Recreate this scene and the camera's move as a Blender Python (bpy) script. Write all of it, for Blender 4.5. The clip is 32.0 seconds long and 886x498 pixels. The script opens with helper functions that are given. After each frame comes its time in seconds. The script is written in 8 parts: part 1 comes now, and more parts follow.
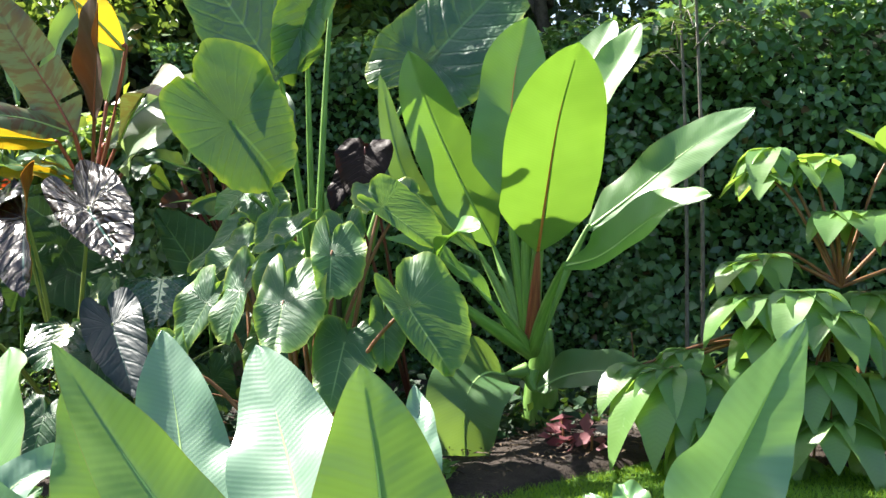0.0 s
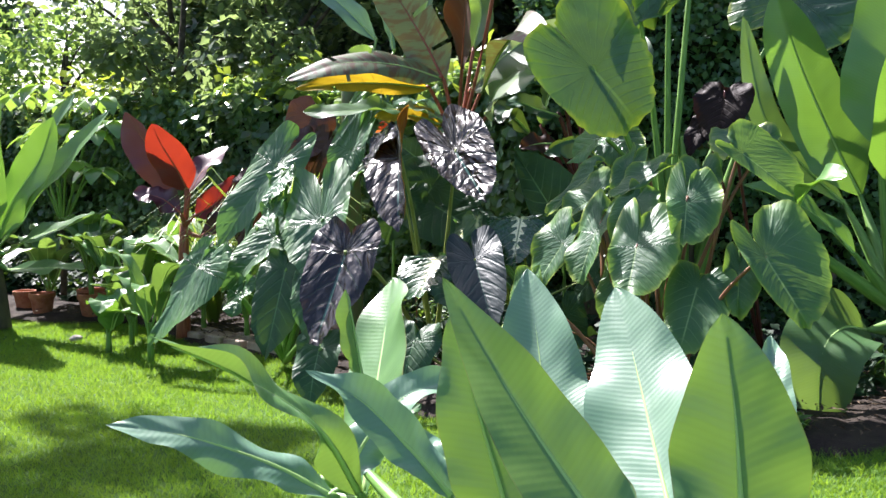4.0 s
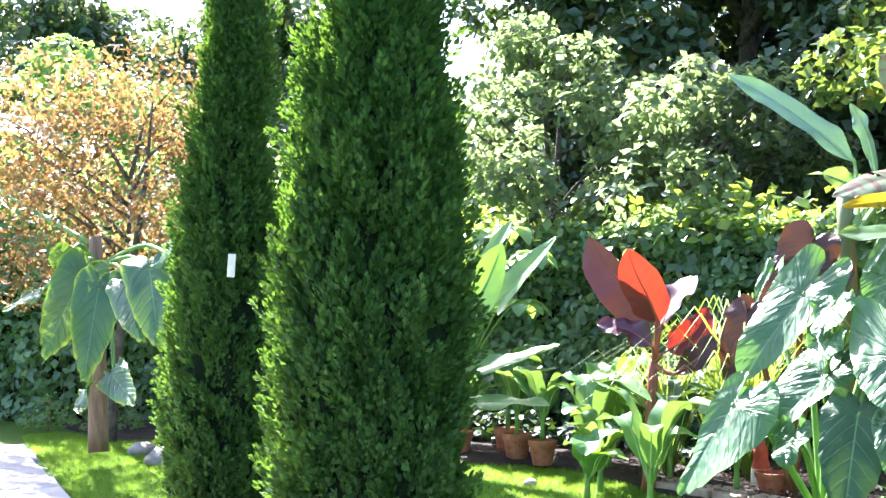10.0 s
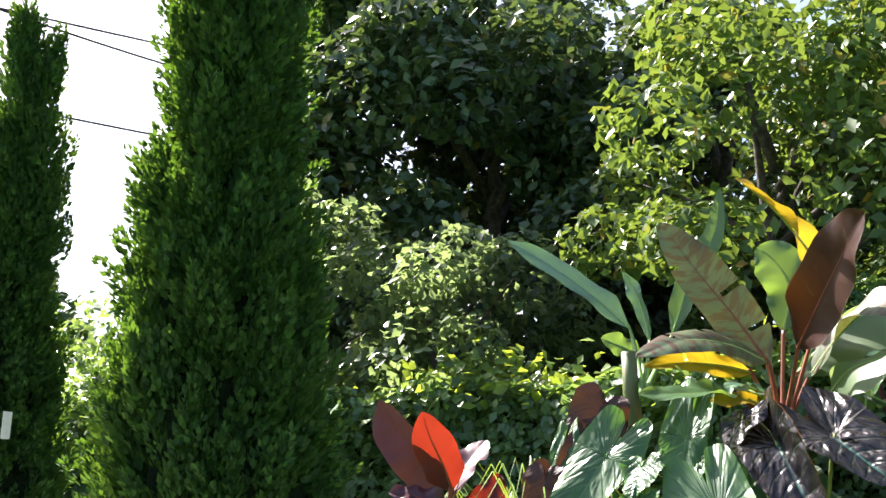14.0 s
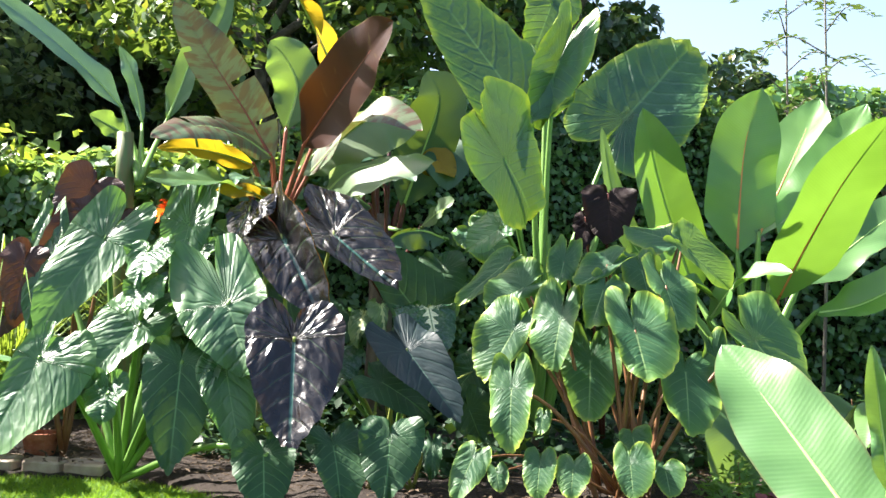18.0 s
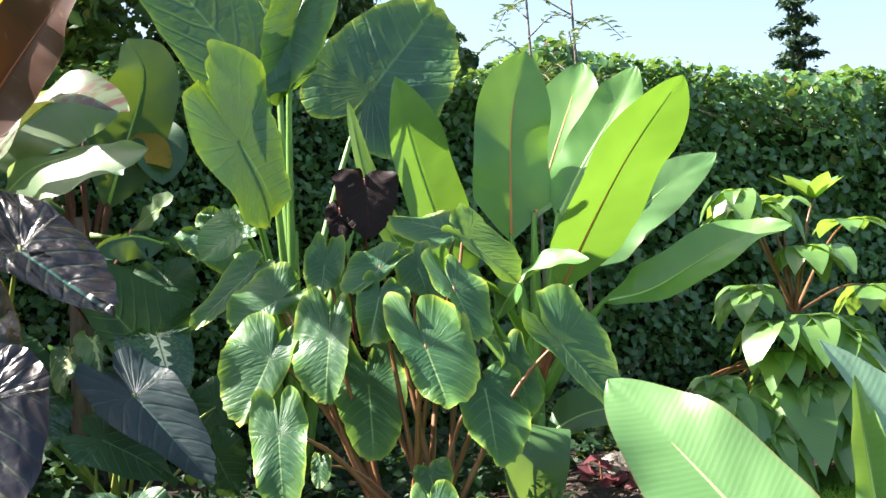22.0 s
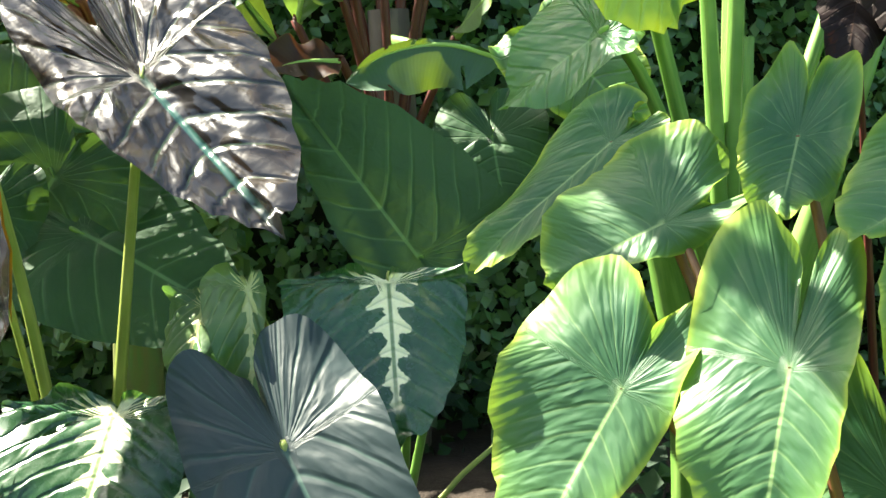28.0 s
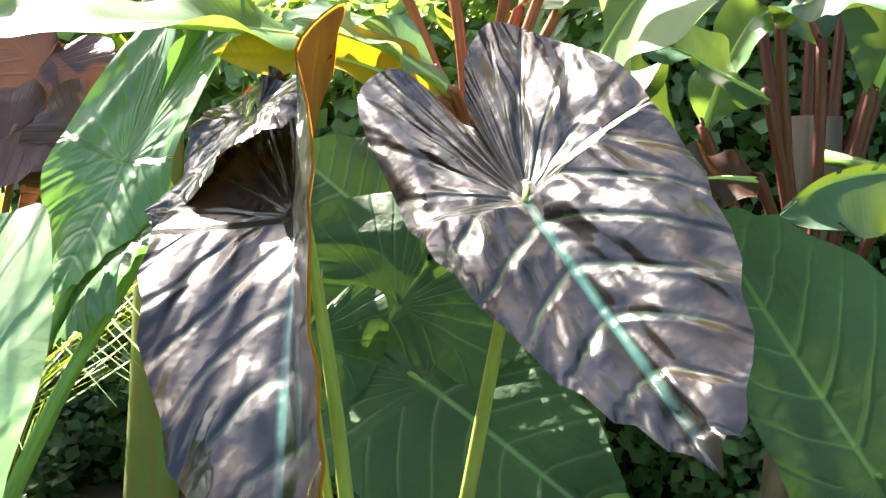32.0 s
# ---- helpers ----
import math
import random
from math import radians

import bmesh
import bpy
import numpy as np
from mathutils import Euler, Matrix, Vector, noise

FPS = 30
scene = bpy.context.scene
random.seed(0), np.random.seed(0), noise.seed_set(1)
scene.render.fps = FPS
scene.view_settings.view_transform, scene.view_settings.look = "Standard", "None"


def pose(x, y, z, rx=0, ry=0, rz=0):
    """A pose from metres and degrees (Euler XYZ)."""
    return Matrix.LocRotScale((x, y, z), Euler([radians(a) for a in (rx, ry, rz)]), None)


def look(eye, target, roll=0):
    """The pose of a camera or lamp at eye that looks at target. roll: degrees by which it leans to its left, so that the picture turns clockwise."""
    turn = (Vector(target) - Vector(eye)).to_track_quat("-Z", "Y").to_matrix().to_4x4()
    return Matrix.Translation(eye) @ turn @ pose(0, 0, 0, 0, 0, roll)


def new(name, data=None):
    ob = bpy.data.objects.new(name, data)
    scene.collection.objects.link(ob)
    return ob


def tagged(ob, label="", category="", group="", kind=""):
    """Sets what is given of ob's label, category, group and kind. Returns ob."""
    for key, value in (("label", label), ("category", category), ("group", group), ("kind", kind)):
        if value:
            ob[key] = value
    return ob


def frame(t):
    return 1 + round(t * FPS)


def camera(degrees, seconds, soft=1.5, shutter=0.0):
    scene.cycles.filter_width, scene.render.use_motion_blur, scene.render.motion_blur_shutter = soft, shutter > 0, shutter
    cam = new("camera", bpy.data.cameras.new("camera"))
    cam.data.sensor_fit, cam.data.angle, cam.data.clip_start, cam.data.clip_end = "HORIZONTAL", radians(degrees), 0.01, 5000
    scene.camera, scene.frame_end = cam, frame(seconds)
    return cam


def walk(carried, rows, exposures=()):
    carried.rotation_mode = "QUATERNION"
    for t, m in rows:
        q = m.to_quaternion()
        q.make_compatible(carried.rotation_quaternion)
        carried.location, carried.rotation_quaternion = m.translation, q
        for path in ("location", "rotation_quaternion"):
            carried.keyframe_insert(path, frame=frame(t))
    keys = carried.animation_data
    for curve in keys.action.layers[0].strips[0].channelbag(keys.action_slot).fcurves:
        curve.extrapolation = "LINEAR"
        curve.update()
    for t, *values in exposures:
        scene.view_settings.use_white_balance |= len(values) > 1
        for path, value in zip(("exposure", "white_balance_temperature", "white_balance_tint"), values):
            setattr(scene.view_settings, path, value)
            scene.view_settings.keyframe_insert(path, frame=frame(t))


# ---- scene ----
cam = camera(45.0, 32.0)
# seconds, place in metres, turn in degrees
ROWS = [
    (0.0, -0.175, 0.057, 1.204, 88.41, 1.69, 1.95),
    (0.5, -0.095, 0.049, 1.219, 89.61, 1.80, 7.04),
    (1.0, -0.056, 0.013, 1.238, 90.52, 1.69, 10.41),
    (1.5, -0.033, -0.011, 1.250, 91.68, 1.91, 12.30),
    (2.0, -0.017, -0.051, 1.253, 90.37, 1.21, 13.51),
    (2.5, -0.015, -0.069, 1.244, 87.83, 1.33, 13.78),
    (3.0, -0.035, -0.055, 1.230, 87.90, 1.15, 16.16),
    (3.5, -0.062, -0.035, 1.214, 86.68, 0.50, 18.89),
    (4.0, -0.186, -0.064, 1.226, 85.60, 0.77, 20.47),
    (4.5, -0.389, -0.069, 1.207, 86.00, 1.93, 21.67),
    (6.5, -0.984, -0.109, 1.097, 86.21, 0.58, 21.95),
    (7.0, -1.186, -0.184, 1.070, 86.09, 2.13, 22.09),
    (7.5, -1.338, -0.213, 1.064, 85.73, 1.14, 22.96),
    (8.0, -1.508, -0.192, 1.060, 86.32, 0.47, 27.05),
    (8.5, -1.655, -0.181, 1.063, 87.13, -1.38, 31.11),
    (9.0, -1.828, -0.203, 1.072, 88.80, 0.34, 32.13),
    (9.5, -1.972, -0.228, 1.076, 90.59, 0.67, 32.46),
    (10.0, -2.087, -0.172, 1.093, 93.74, -0.48, 32.12),
    (10.5, -2.148, -0.107, 1.123, 97.80, -0.66, 32.17),
    (11.0, -2.170, -0.076, 1.132, 101.49, -0.97, 32.13),
    (11.5, -2.217, -0.028, 1.146, 104.08, -1.51, 32.09),
    (12.0, -2.349, -0.011, 1.172, 108.61, -0.25, 32.13),
    (12.5, -2.435, -0.030, 1.205, 110.14, 0.15, 31.39),
    (13.0, -2.499, -0.018, 1.197, 110.49, 0.27, 27.48),
    (13.5, -2.568, -0.073, 1.111, 106.63, 0.60, 21.54),
    (14.0, -2.661, -0.078, 1.030, 103.11, 0.69, 17.07),
    (14.5, -2.734, -0.025, 0.985, 101.67, -0.09, 13.95),
    (15.0, -2.856, 0.040, 0.919, 101.30, 0.16, 7.64),
    (15.5, -2.943, 0.069, 0.869, 98.29, -0.64, 2.75),
    (17.5, -3.141, 0.057, 1.010, 94.42, -0.19, -11.92),
    (18.0, -3.145, 0.131, 0.996, 92.50, -1.53, -13.54),
    (18.5, -3.199, 0.216, 1.011, 91.41, 0.12, -16.48),
    (19.0, -3.294, 0.288, 1.017, 90.58, 1.99, -20.51),
    (19.5, -3.326, 0.349, 1.008, 89.10, 2.08, -22.96),
    (20.0, -3.267, 0.460, 1.017, 89.78, 1.99, -24.58),
    (20.5, -3.209, 0.561, 1.010, 89.42, 0.86, -24.99),
    (21.0, -3.161, 0.754, 1.049, 90.03, 1.58, -26.84),
    (21.5, -3.130, 0.988, 1.091, 91.36, 3.56, -29.29),
    (22.0, -3.033, 1.205, 1.115, 91.49, 2.93, -29.48),
    (22.5, -2.883, 1.385, 1.113, 92.30, 1.84, -28.85),
    (23.0, -2.781, 1.619, 1.139, 93.34, 1.68, -27.77),
    (23.5, -2.723, 1.811, 1.132, 91.53, 2.84, -26.87),
    (24.0, -2.644, 1.961, 1.098, 88.03, 3.46, -25.32),
    (24.5, -2.520, 2.151, 1.112, 88.89, 2.04, -21.13),
    (25.0, -2.417, 2.399, 1.111, 86.63, 0.56, -16.29),
    (25.5, -2.324, 2.703, 1.151, 88.87, 0.85, -14.66),
    (27.5, -1.898, 3.555, 1.277, 83.37, 0.20, -4.20),
    (28.0, -1.879, 3.760, 1.267, 81.76, 1.33, -3.23),
    (28.5, -1.860, 3.901, 1.260, 80.82, 1.15, -0.07),
    (29.0, -1.783, 4.090, 1.283, 81.12, -0.44, 3.54),
    (29.5, -1.731, 4.215, 1.312, 83.62, -0.76, 7.80),
    (30.0, -1.763, 4.310, 1.323, 85.62, -1.48, 11.95),
    (30.5, -1.829, 4.364, 1.339, 86.72, -1.15, 12.86),
    (31.0, -1.911, 4.380, 1.377, 87.70, -1.42, 11.87),
    (31.5, -1.986, 4.379, 1.367, 87.42, -2.55, 11.54),
    (32.0, -2.081, 4.407, 1.345, 86.10, -2.77, 14.58),
]
# the camera stops down while the bright sky fills its view, and opens up among the leaves: seconds, stops, kelvin, tint
EXPOSURES = ((0.0, 2.18, 6500, 11), (3.0, 2.13, 6250, 17), (4.5, 1.74, 6050, 19), (6.5, 1.71, 6100, 15), (8.0, 2.05, 6050, 18), (9.0, 2.68, 6100, 18), (10.0, 3.28, 5800, 23), (10.6, 3.28, 5900, 21), (11.0, 2.93, 5850, 18), (11.5, 2.18, 5800, 12), (12.0, 1.43, 5800, 10), (12.7, 0.10, 5000, 2), (13.2, 0.10, 5000, 2), (13.6, 1.08, 6000, 14), (14.0, 2.03, 6500, 18), (15.0, 3.08, 6850, 26),
             (17.5, 2.37, 6550, 13), (20.5, 2.32, 6500, 12), (23.0, 2.27, 6650, 14), (24.0, 2.57, 6600, 14), (25.5, 2.67, 6600, 14), (28.0, 2.82, 7050, 3), (30.0, 2.99, 6950, 9), (32.0, 3.27, 7000, 14))
walk(cam, [(t, pose(x, y, z, rx, ry, rz)) for t, x, y, z, rx, ry, rz in ROWS], EXPOSURES)
# ---- light: a clear late-summer noon, the sun behind the beds to the left ----
SUN = Vector((-0.548, 0.392, 0.740)).normalized()
world = bpy.data.worlds.new("sky")
scene.world = world
world.use_nodes = True
wn = world.node_tree.nodes
sky = wn.new("ShaderNodeTexSky")
sky.sky_type = "NISHITA"
sky.sun_disc = False
sky.sun_elevation = math.asin(SUN.z)
sky.sun_rotation = math.atan2(SUN.x, SUN.y)
sky.air_density, sky.dust_density, sky.ozone_density = 1.0, 2.6, 1.2
wn["Background"].inputs["Strength"].default_value = 0.072
world.node_tree.links.new(sky.outputs[0], wn["Background"].inputs["Color"])
sun = new("sun", bpy.data.lights.new("sun", "SUN"))
sun.data.energy, sun.data.angle, sun.data.color = 5.0, radians(0.55), (1.0, 0.95, 0.87)
sun.matrix_world = look(SUN * 40, (0, 0, 0))


# ---- materials ----
class Nodes:
    """A small builder for node materials."""

    def __init__(self, name):
        self.mat = bpy.data.materials.new(name)
        self.mat.use_nodes = True
        self.tree = self.mat.node_tree
        self.bsdf = self.tree.nodes["Principled BSDF"]
        self.out = self.tree.nodes["Material Output"]

    def add(self, kind, **values):
        n = self.tree.nodes.new(kind)
        for k, v in values.items():
            if k == "operation":
                n.operation = v
            elif k == "data_type":
                n.data_type = v
            elif k == "blend_type":
                n.blend_type = v
            elif k == "uv_map":
                n.uv_map = v
            else:
                n.inputs[k].default_value = v
        return n

    def link(self, a, b):
        self.tree.links.new(a, b)

    def put(self, socket, value):
        if isinstance(value, bpy.types.NodeSocket):
            self.link(value, socket)
        else:
            socket.default_value = value

    def math(self, op, a, b=0.0, c=0.0):
        n = self.add("ShaderNodeMath", operation=op)
        for s, v in zip(n.inputs, (a, b, c)):
            self.put(s, v)
        return n.outputs[0]

    def mix(self, fac, a, b, how="MIX"):
        n = self.add("ShaderNodeMix", data_type="RGBA", blend_type=how)
        for s, v in ((n.inputs[0], fac), (n.inputs[6], a), (n.inputs[7], b)):
            self.put(s, (*v, 1) if isinstance(v, tuple) and len(v) == 3 else v)
        return n.outputs[2]

    def noise(self, scale, detail=3.0, rough=0.55, vector=None, distort=0.0):
        n = self.add("ShaderNodeTexNoise", Scale=scale, Detail=detail, Roughness=rough, Distortion=distort)
        if vector is not None:
            self.link(vector, n.inputs["Vector"])
        return n.outputs["Fac"]

    def step(self, v, lo, hi):
        n = self.add("ShaderNodeMapRange")
        n.interpolation_type = "SMOOTHSTEP"
        for k, x in (("Value", v), ("From Min", lo), ("From Max", hi)):
            self.put(n.inputs[k], x)
        return n.outputs[0]

    def obj(self):
        return self.add("ShaderNodeTexCoord").outputs["Object"]

    def uv(self, name):
        n = self.add("ShaderNodeUVMap", uv_map=name)
        s = self.add("ShaderNodeSeparateXYZ")
        self.link(n.outputs[0], s.inputs[0])
        return s.outputs[0], s.outputs[1], n.outputs[0]

    def bump(self, height, strength, distance=0.01):
        n = self.add("ShaderNodeBump", Strength=strength, Distance=distance)
        self.link(height, n.inputs["Height"])
        self.link(n.outputs[0], self.bsdf.inputs["Normal"])
        return n.outputs[0]

    def surface(self, colour, rough, spec=0.5, metal=0.0):
        b = self.bsdf.inputs
        self.put(b["Base Color"], (*colour, 1) if isinstance(colour, tuple) else colour)
        self.put(b["Roughness"], rough)
        b["Specular IOR Level"].default_value = spec
        b["Metallic"].default_value = metal
        return self.mat

    def thin(self, colour, amount, normal=None):
        """Let light through, as a leaf does."""
        t = self.add("ShaderNodeBsdfTranslucent")
        self.put(t.inputs["Color"], (*colour, 1) if isinstance(colour, tuple) else colour)
        if normal is not None:
            self.link(normal, t.inputs["Normal"])
        m = self.add("ShaderNodeMixShader")
        self.put(m.inputs[0], amount)
        self.link(self.bsdf.outputs[0], m.inputs[1])
        self.link(t.outputs[0], m.inputs[2])
        self.link(m.outputs[0], self.out.inputs["Surface"])


def ear_leaf_material(name, dark, light, vein, edge=None, rough=0.42, spec=0.5, through_amount=0.3, glow=None, veins=5.0,
                      vein_width=0.02, patch=None, crinkle=0.35, blotch=None, vein_mix=0.30, halo_mix=0.05, pucker_scale=22.0, groove_depth=0.28, along_veins=0.0, bump_depth=0.02, margin=None, midrib=None):
    """A heart-shaped leaf: a pale midrib, side veins that leave it at a slant, puckered skin between them."""
    m = Nodes(name)
    dark, light = [(c[0] * 1.15, c[1], c[2] * 1.12) for c in (dark, light)]
    s, r, _ = m.uv("polar")
    x, y, flat = m.uv("flat")
    xn, yn, _ = m.uv("norm")
    ax = m.math("ABSOLUTE", xn)
    big = m.noise(4.0, 2.0, vector=flat)
    col = m.mix(m.step(big, 0.3, 0.7), dark, light)
    fine = m.noise(55.0, 4.0, vector=flat)
    col = m.mix(m.math("MULTIPLY", m.step(fine, 0.4, 0.75), 0.15), col, light)
    wob = m.math("MULTIPLY", m.math("SUBTRACT", m.noise(7.0, 2.0, vector=flat), 0.5), 0.35)
    bend = m.math("MULTIPLY", m.math("POWER", ax, 1.25), 0.42)
    front = m.math("MULTIPLY", m.math("SUBTRACT", yn, bend), veins)
    lobes = m.math("MULTIPLY", m.math("ADD", s, 0.0), veins * 2.4)
    is_front = m.step(m.math("ADD", yn, m.math("MULTIPLY", ax, 0.05)), -0.02, 0.02)
    k = m.math("ADD", m.math("ADD", m.math("MULTIPLY", front, is_front), m.math("MULTIPLY", lobes, m.math("SUBTRACT", 1.0, is_front))), wob)
    f = m.math("ABSOLUTE", m.math("SUBTRACT", m.math("FRACT", m.math("ADD", k, 20.0)), 0.5))
    side_vein = m.math("MULTIPLY", m.math("SUBTRACT", 1.0, m.step(f, 0.015, 0.055)), m.math("SUBTRACT", 1.0, m.step(r, 0.7, 1.0)))
    halo = m.math("SUBTRACT", 1.0, m.step(f, 0.0, 0.16))
    mid = m.math("MULTIPLY", m.math("SUBTRACT", 1.0, m.step(ax, vein_width * 0.5, vein_width * 1.6)), m.math("MULTIPLY", m.step(yn, -0.02, 0.0), m.math("SUBTRACT", 1.0, m.step(yn, 0.55, 1.0))))
    hub = m.math("SUBTRACT", 1.0, m.step(r, 0.01, 0.06))
    if blotch:
        spot = m.step(m.noise(8.0, 3.0, vector=flat, distort=1.2), 0.50, 0.62)
        col = m.mix(m.math("MULTIPLY", spot, m.step(r, 0.3, 0.85)), col, blotch)
    if patch:
        arm = m.math("SUBTRACT", 1.0, m.step(f, 0.04, 0.34))
        reach = m.math("MULTIPLY", m.math("SUBTRACT", 1.0, yn), m.math("ADD", 0.11, m.math("MULTIPLY", arm, 0.22)))
        reach = m.math("ADD", reach, m.math("MULTIPLY", m.math("SUBTRACT", m.noise(20.0, 4.0, vector=flat, distort=1.2), 0.5), 0.24))
        pm = m.step(m.math("SUBTRACT", reach, ax), 0.0, 0.02)
        pm = m.math("MULTIPLY", pm, m.math("SUBTRACT", 1.0, m.step(r, 0.68, 0.86)))
        col = m.mix(pm, col, patch)
    col = m.mix(m.math("MULTIPLY", halo, halo_mix), col, vein)
    col = m.mix(m.math("MULTIPLY", side_vein, vein_mix), col, vein)
    col = m.mix(m.math("MULTIPLY", m.math("MAXIMUM", mid, m.math("MULTIPLY", hub, 0.8)), 0.85), col, midrib or vein)
    if margin:
        soft = m.math("ADD", r, m.math("MULTIPLY", m.math("SUBTRACT", m.noise(6.0, 3.0, vector=flat), 0.5), 0.55))
        col = m.mix(m.math("MULTIPLY", m.step(soft, 0.55, 1.15), 0.75), col, margin)
    if edge:
        wide = m.math("ADD", r, m.math("MULTIPLY", m.math("SUBTRACT", m.noise(9.0, 2.0, vector=flat), 0.5), 0.30))
        col = m.mix(m.math("MULTIPLY", m.step(wide, 0.90, 1.06), 0.8), col, edge)
    if along_veins:
        st = m.add("ShaderNodeCombineXYZ")
        m.put(st.inputs[0], m.math("MULTIPLY", xn, 3.4))
        m.put(st.inputs[1], m.math("MULTIPLY", k, along_veins))
        pucker = m.noise(1.0, 1.2, 0.4, vector=st.outputs[0], distort=0.35)
        pucker = m.math("ADD", m.math("MULTIPLY", pucker, 1.4), m.math("MULTIPLY", m.noise(pucker_scale * 2.0, 2.0, 0.5, vector=flat), 0.10))
    else:
        pucker = m.noise(pucker_scale, 2.0, 0.5, vector=flat, distort=0.5)
    groove = m.math("MULTIPLY", halo, -groove_depth)
    height = m.math("ADD", m.math("MULTIPLY", pucker, 0.7), groove)
    n = m.bump(height, crinkle, bump_depth)
    m.surface(col, m.math("ADD", rough - 0.06, m.math("MULTIPLY", fine, 0.14)), spec)
    if through_amount is not None:
        m.thin(m.mix(0.6, col, glow or (0.22, 0.46, 0.05)), through_amount, n)
    return m.mat


def banana_leaf_material(name, dark, light, rib=None, edge=None, rough=0.4, spec=0.45, through_amount=0.38, glow=(0.42, 0.62, 0.04),
                         blotch=None, blotch_at=0.6):
    """A paddle leaf: fine parallel side veins and faint cross bands."""
    m = Nodes(name)
    dark, light = [(c[0] * 1.15, c[1], c[2] * 1.12) for c in (dark, light)]
    v, u, flat = m.uv("flat")
    big = m.noise(2.2, 2.0, vector=flat)
    col = m.mix(m.step(big, 0.35, 0.7), dark, light)
    lean = m.math("SUBTRACT", u, m.math("MULTIPLY", m.math("ABSOLUTE", v), 0.45))
    wave = m.math("SINE", m.math("ADD", m.math("MULTIPLY", lean, 420.0), m.math("MULTIPLY", m.noise(4.0, 2.0, vector=flat), 10.0)))
    band = m.math("SINE", m.math("ADD", m.math("MULTIPLY", lean, 75.0), m.math("MULTIPLY", m.noise(2.0, 2.0, vector=flat), 9.0)))
    col = m.mix(m.math("MULTIPLY", m.step(band, -0.4, 1.0), 0.07), col, light)
    col = m.mix(m.math("MULTIPLY", m.step(wave, -0.2, 1.0), 0.11), col, tuple(c * 0.55 for c in dark))
    if blotch:
        st = m.add("ShaderNodeCombineXYZ")
        m.put(st.inputs[0], m.math("MULTIPLY", v, 5.0))
        m.put(st.inputs[1], m.math("MULTIPLY", lean, 14.0))
        col = m.mix(m.step(m.noise(1.3, 3.0, vector=st.outputs[0]), blotch_at - 0.06, blotch_at + 0.08), col, blotch)
    if rib:
        col = m.mix(m.math("SUBTRACT", 1.0, m.step(m.math("ABSOLUTE", v), 0.005, 0.016)), col, rib)
    if edge:
        s, r, _ = m.uv("polar")
        col = m.mix(m.math("MULTIPLY", m.step(m.math("ADD", m.math("ABSOLUTE", s), m.math("MULTIPLY", m.noise(9.0, 2.0, vector=flat), 0.1)), 1.0, 1.07), 0.8), col, edge)
    height = m.math("ADD", m.math("MULTIPLY", wave, 0.35), m.math("MULTIPLY", band, 0.8))
    n = m.bump(height, 0.10, 0.003)
    m.surface(col, m.math("ADD", rough - 0.05, m.math("MULTIPLY", m.noise(30.0, 3.0, vector=flat), 0.12)), spec)
    m.thin(m.mix(0.7, col, glow), through_amount, n)
    return m.mat


def small_leaf_material(name, dark, light, glow, rough=0.4, spec=0.5, amount=0.3, odd=None, odd_share=0.9, patchy=None):
    m = Nodes(name)
    isl = m.add("ShaderNodeNewGeometry").outputs["Random Per Island"]
    col = m.mix(m.math("POWER", isl, 1.5), dark, light)
    if odd:
        col = m.mix(m.step(m.math("FRACT", m.math("MULTIPLY", isl, 37.0)), odd_share - 0.02, odd_share + 0.02), col, odd)
    if patchy:
        col = m.mix(m.math("MULTIPLY", m.step(m.noise(1.6, 5.0, 0.6, vector=m.obj()), 0.38, 0.66), 0.75), col, patchy)
    m.surface(col, m.math("ADD", rough, m.math("MULTIPLY", isl, 0.15)), spec)
    m.thin(m.mix(0.6, col, glow), amount)
    return m.mat


def stalk_material(name, a, b, rough=0.45, stripe=8.0):
    m = Nodes(name)
    v, u, flat = m.uv("flat")
    st = m.add("ShaderNodeCombineXYZ")
    m.put(st.inputs[0], m.math("MULTIPLY", v, 40.0))
    m.put(st.inputs[1], m.math("MULTIPLY", u, 5.0))
    n1 = m.noise(1.0, 4.0, vector=st.outputs[0])
    col = m.mix(m.step(n1, 0.35, 0.7), a, b)
    m.bump(n1, 0.3, 0.004)
    return m.surface(col, rough, 0.4)


def rough_material(name, a, b, scale=8.0, rough=0.9, bump=0.5, fine=60.0, c=None, distance=0.02):
    m = Nodes(name)
    o = m.obj()
    n1, n2 = m.noise(scale, 4.0, vector=o), m.noise(fine, 4.0, 0.65, vector=o)
    col = m.mix(m.step(n1, 0.35, 0.68), a, b)
    col = m.mix(m.math("MULTIPLY", m.step(n2, 0.45, 0.75), 0.5), col, c or b)
    m.bump(m.math("ADD", n1, m.math("MULTIPLY", n2, 0.6)), bump, distance)
    return m.surface(col, rough, 0.3)


TARO = ear_leaf_material("taro_leaf", (0.024, 0.100, 0.038), (0.052, 0.145, 0.055), (0.27, 0.40, 0.16), (0.46, 0.54, 0.06), 0.44, 0.4, 0.26, (0.30, 0.50, 0.05), 6.0,
                         crinkle=0.28, vein_mix=0.30, halo_mix=0.03, groove_depth=0.14, along_veins=2.2, margin=(0.13, 0.27, 0.045))
EAR = ear_leaf_material("large_ear_leaf", (0.034, 0.120, 0.050), (0.074, 0.18, 0.070), (0.15, 0.28, 0.12), None, 0.38, 0.55, 0.24, crinkle=0.6, groove_depth=0.22, along_veins=1.5,
                        margin=(0.10, 0.22, 0.055))
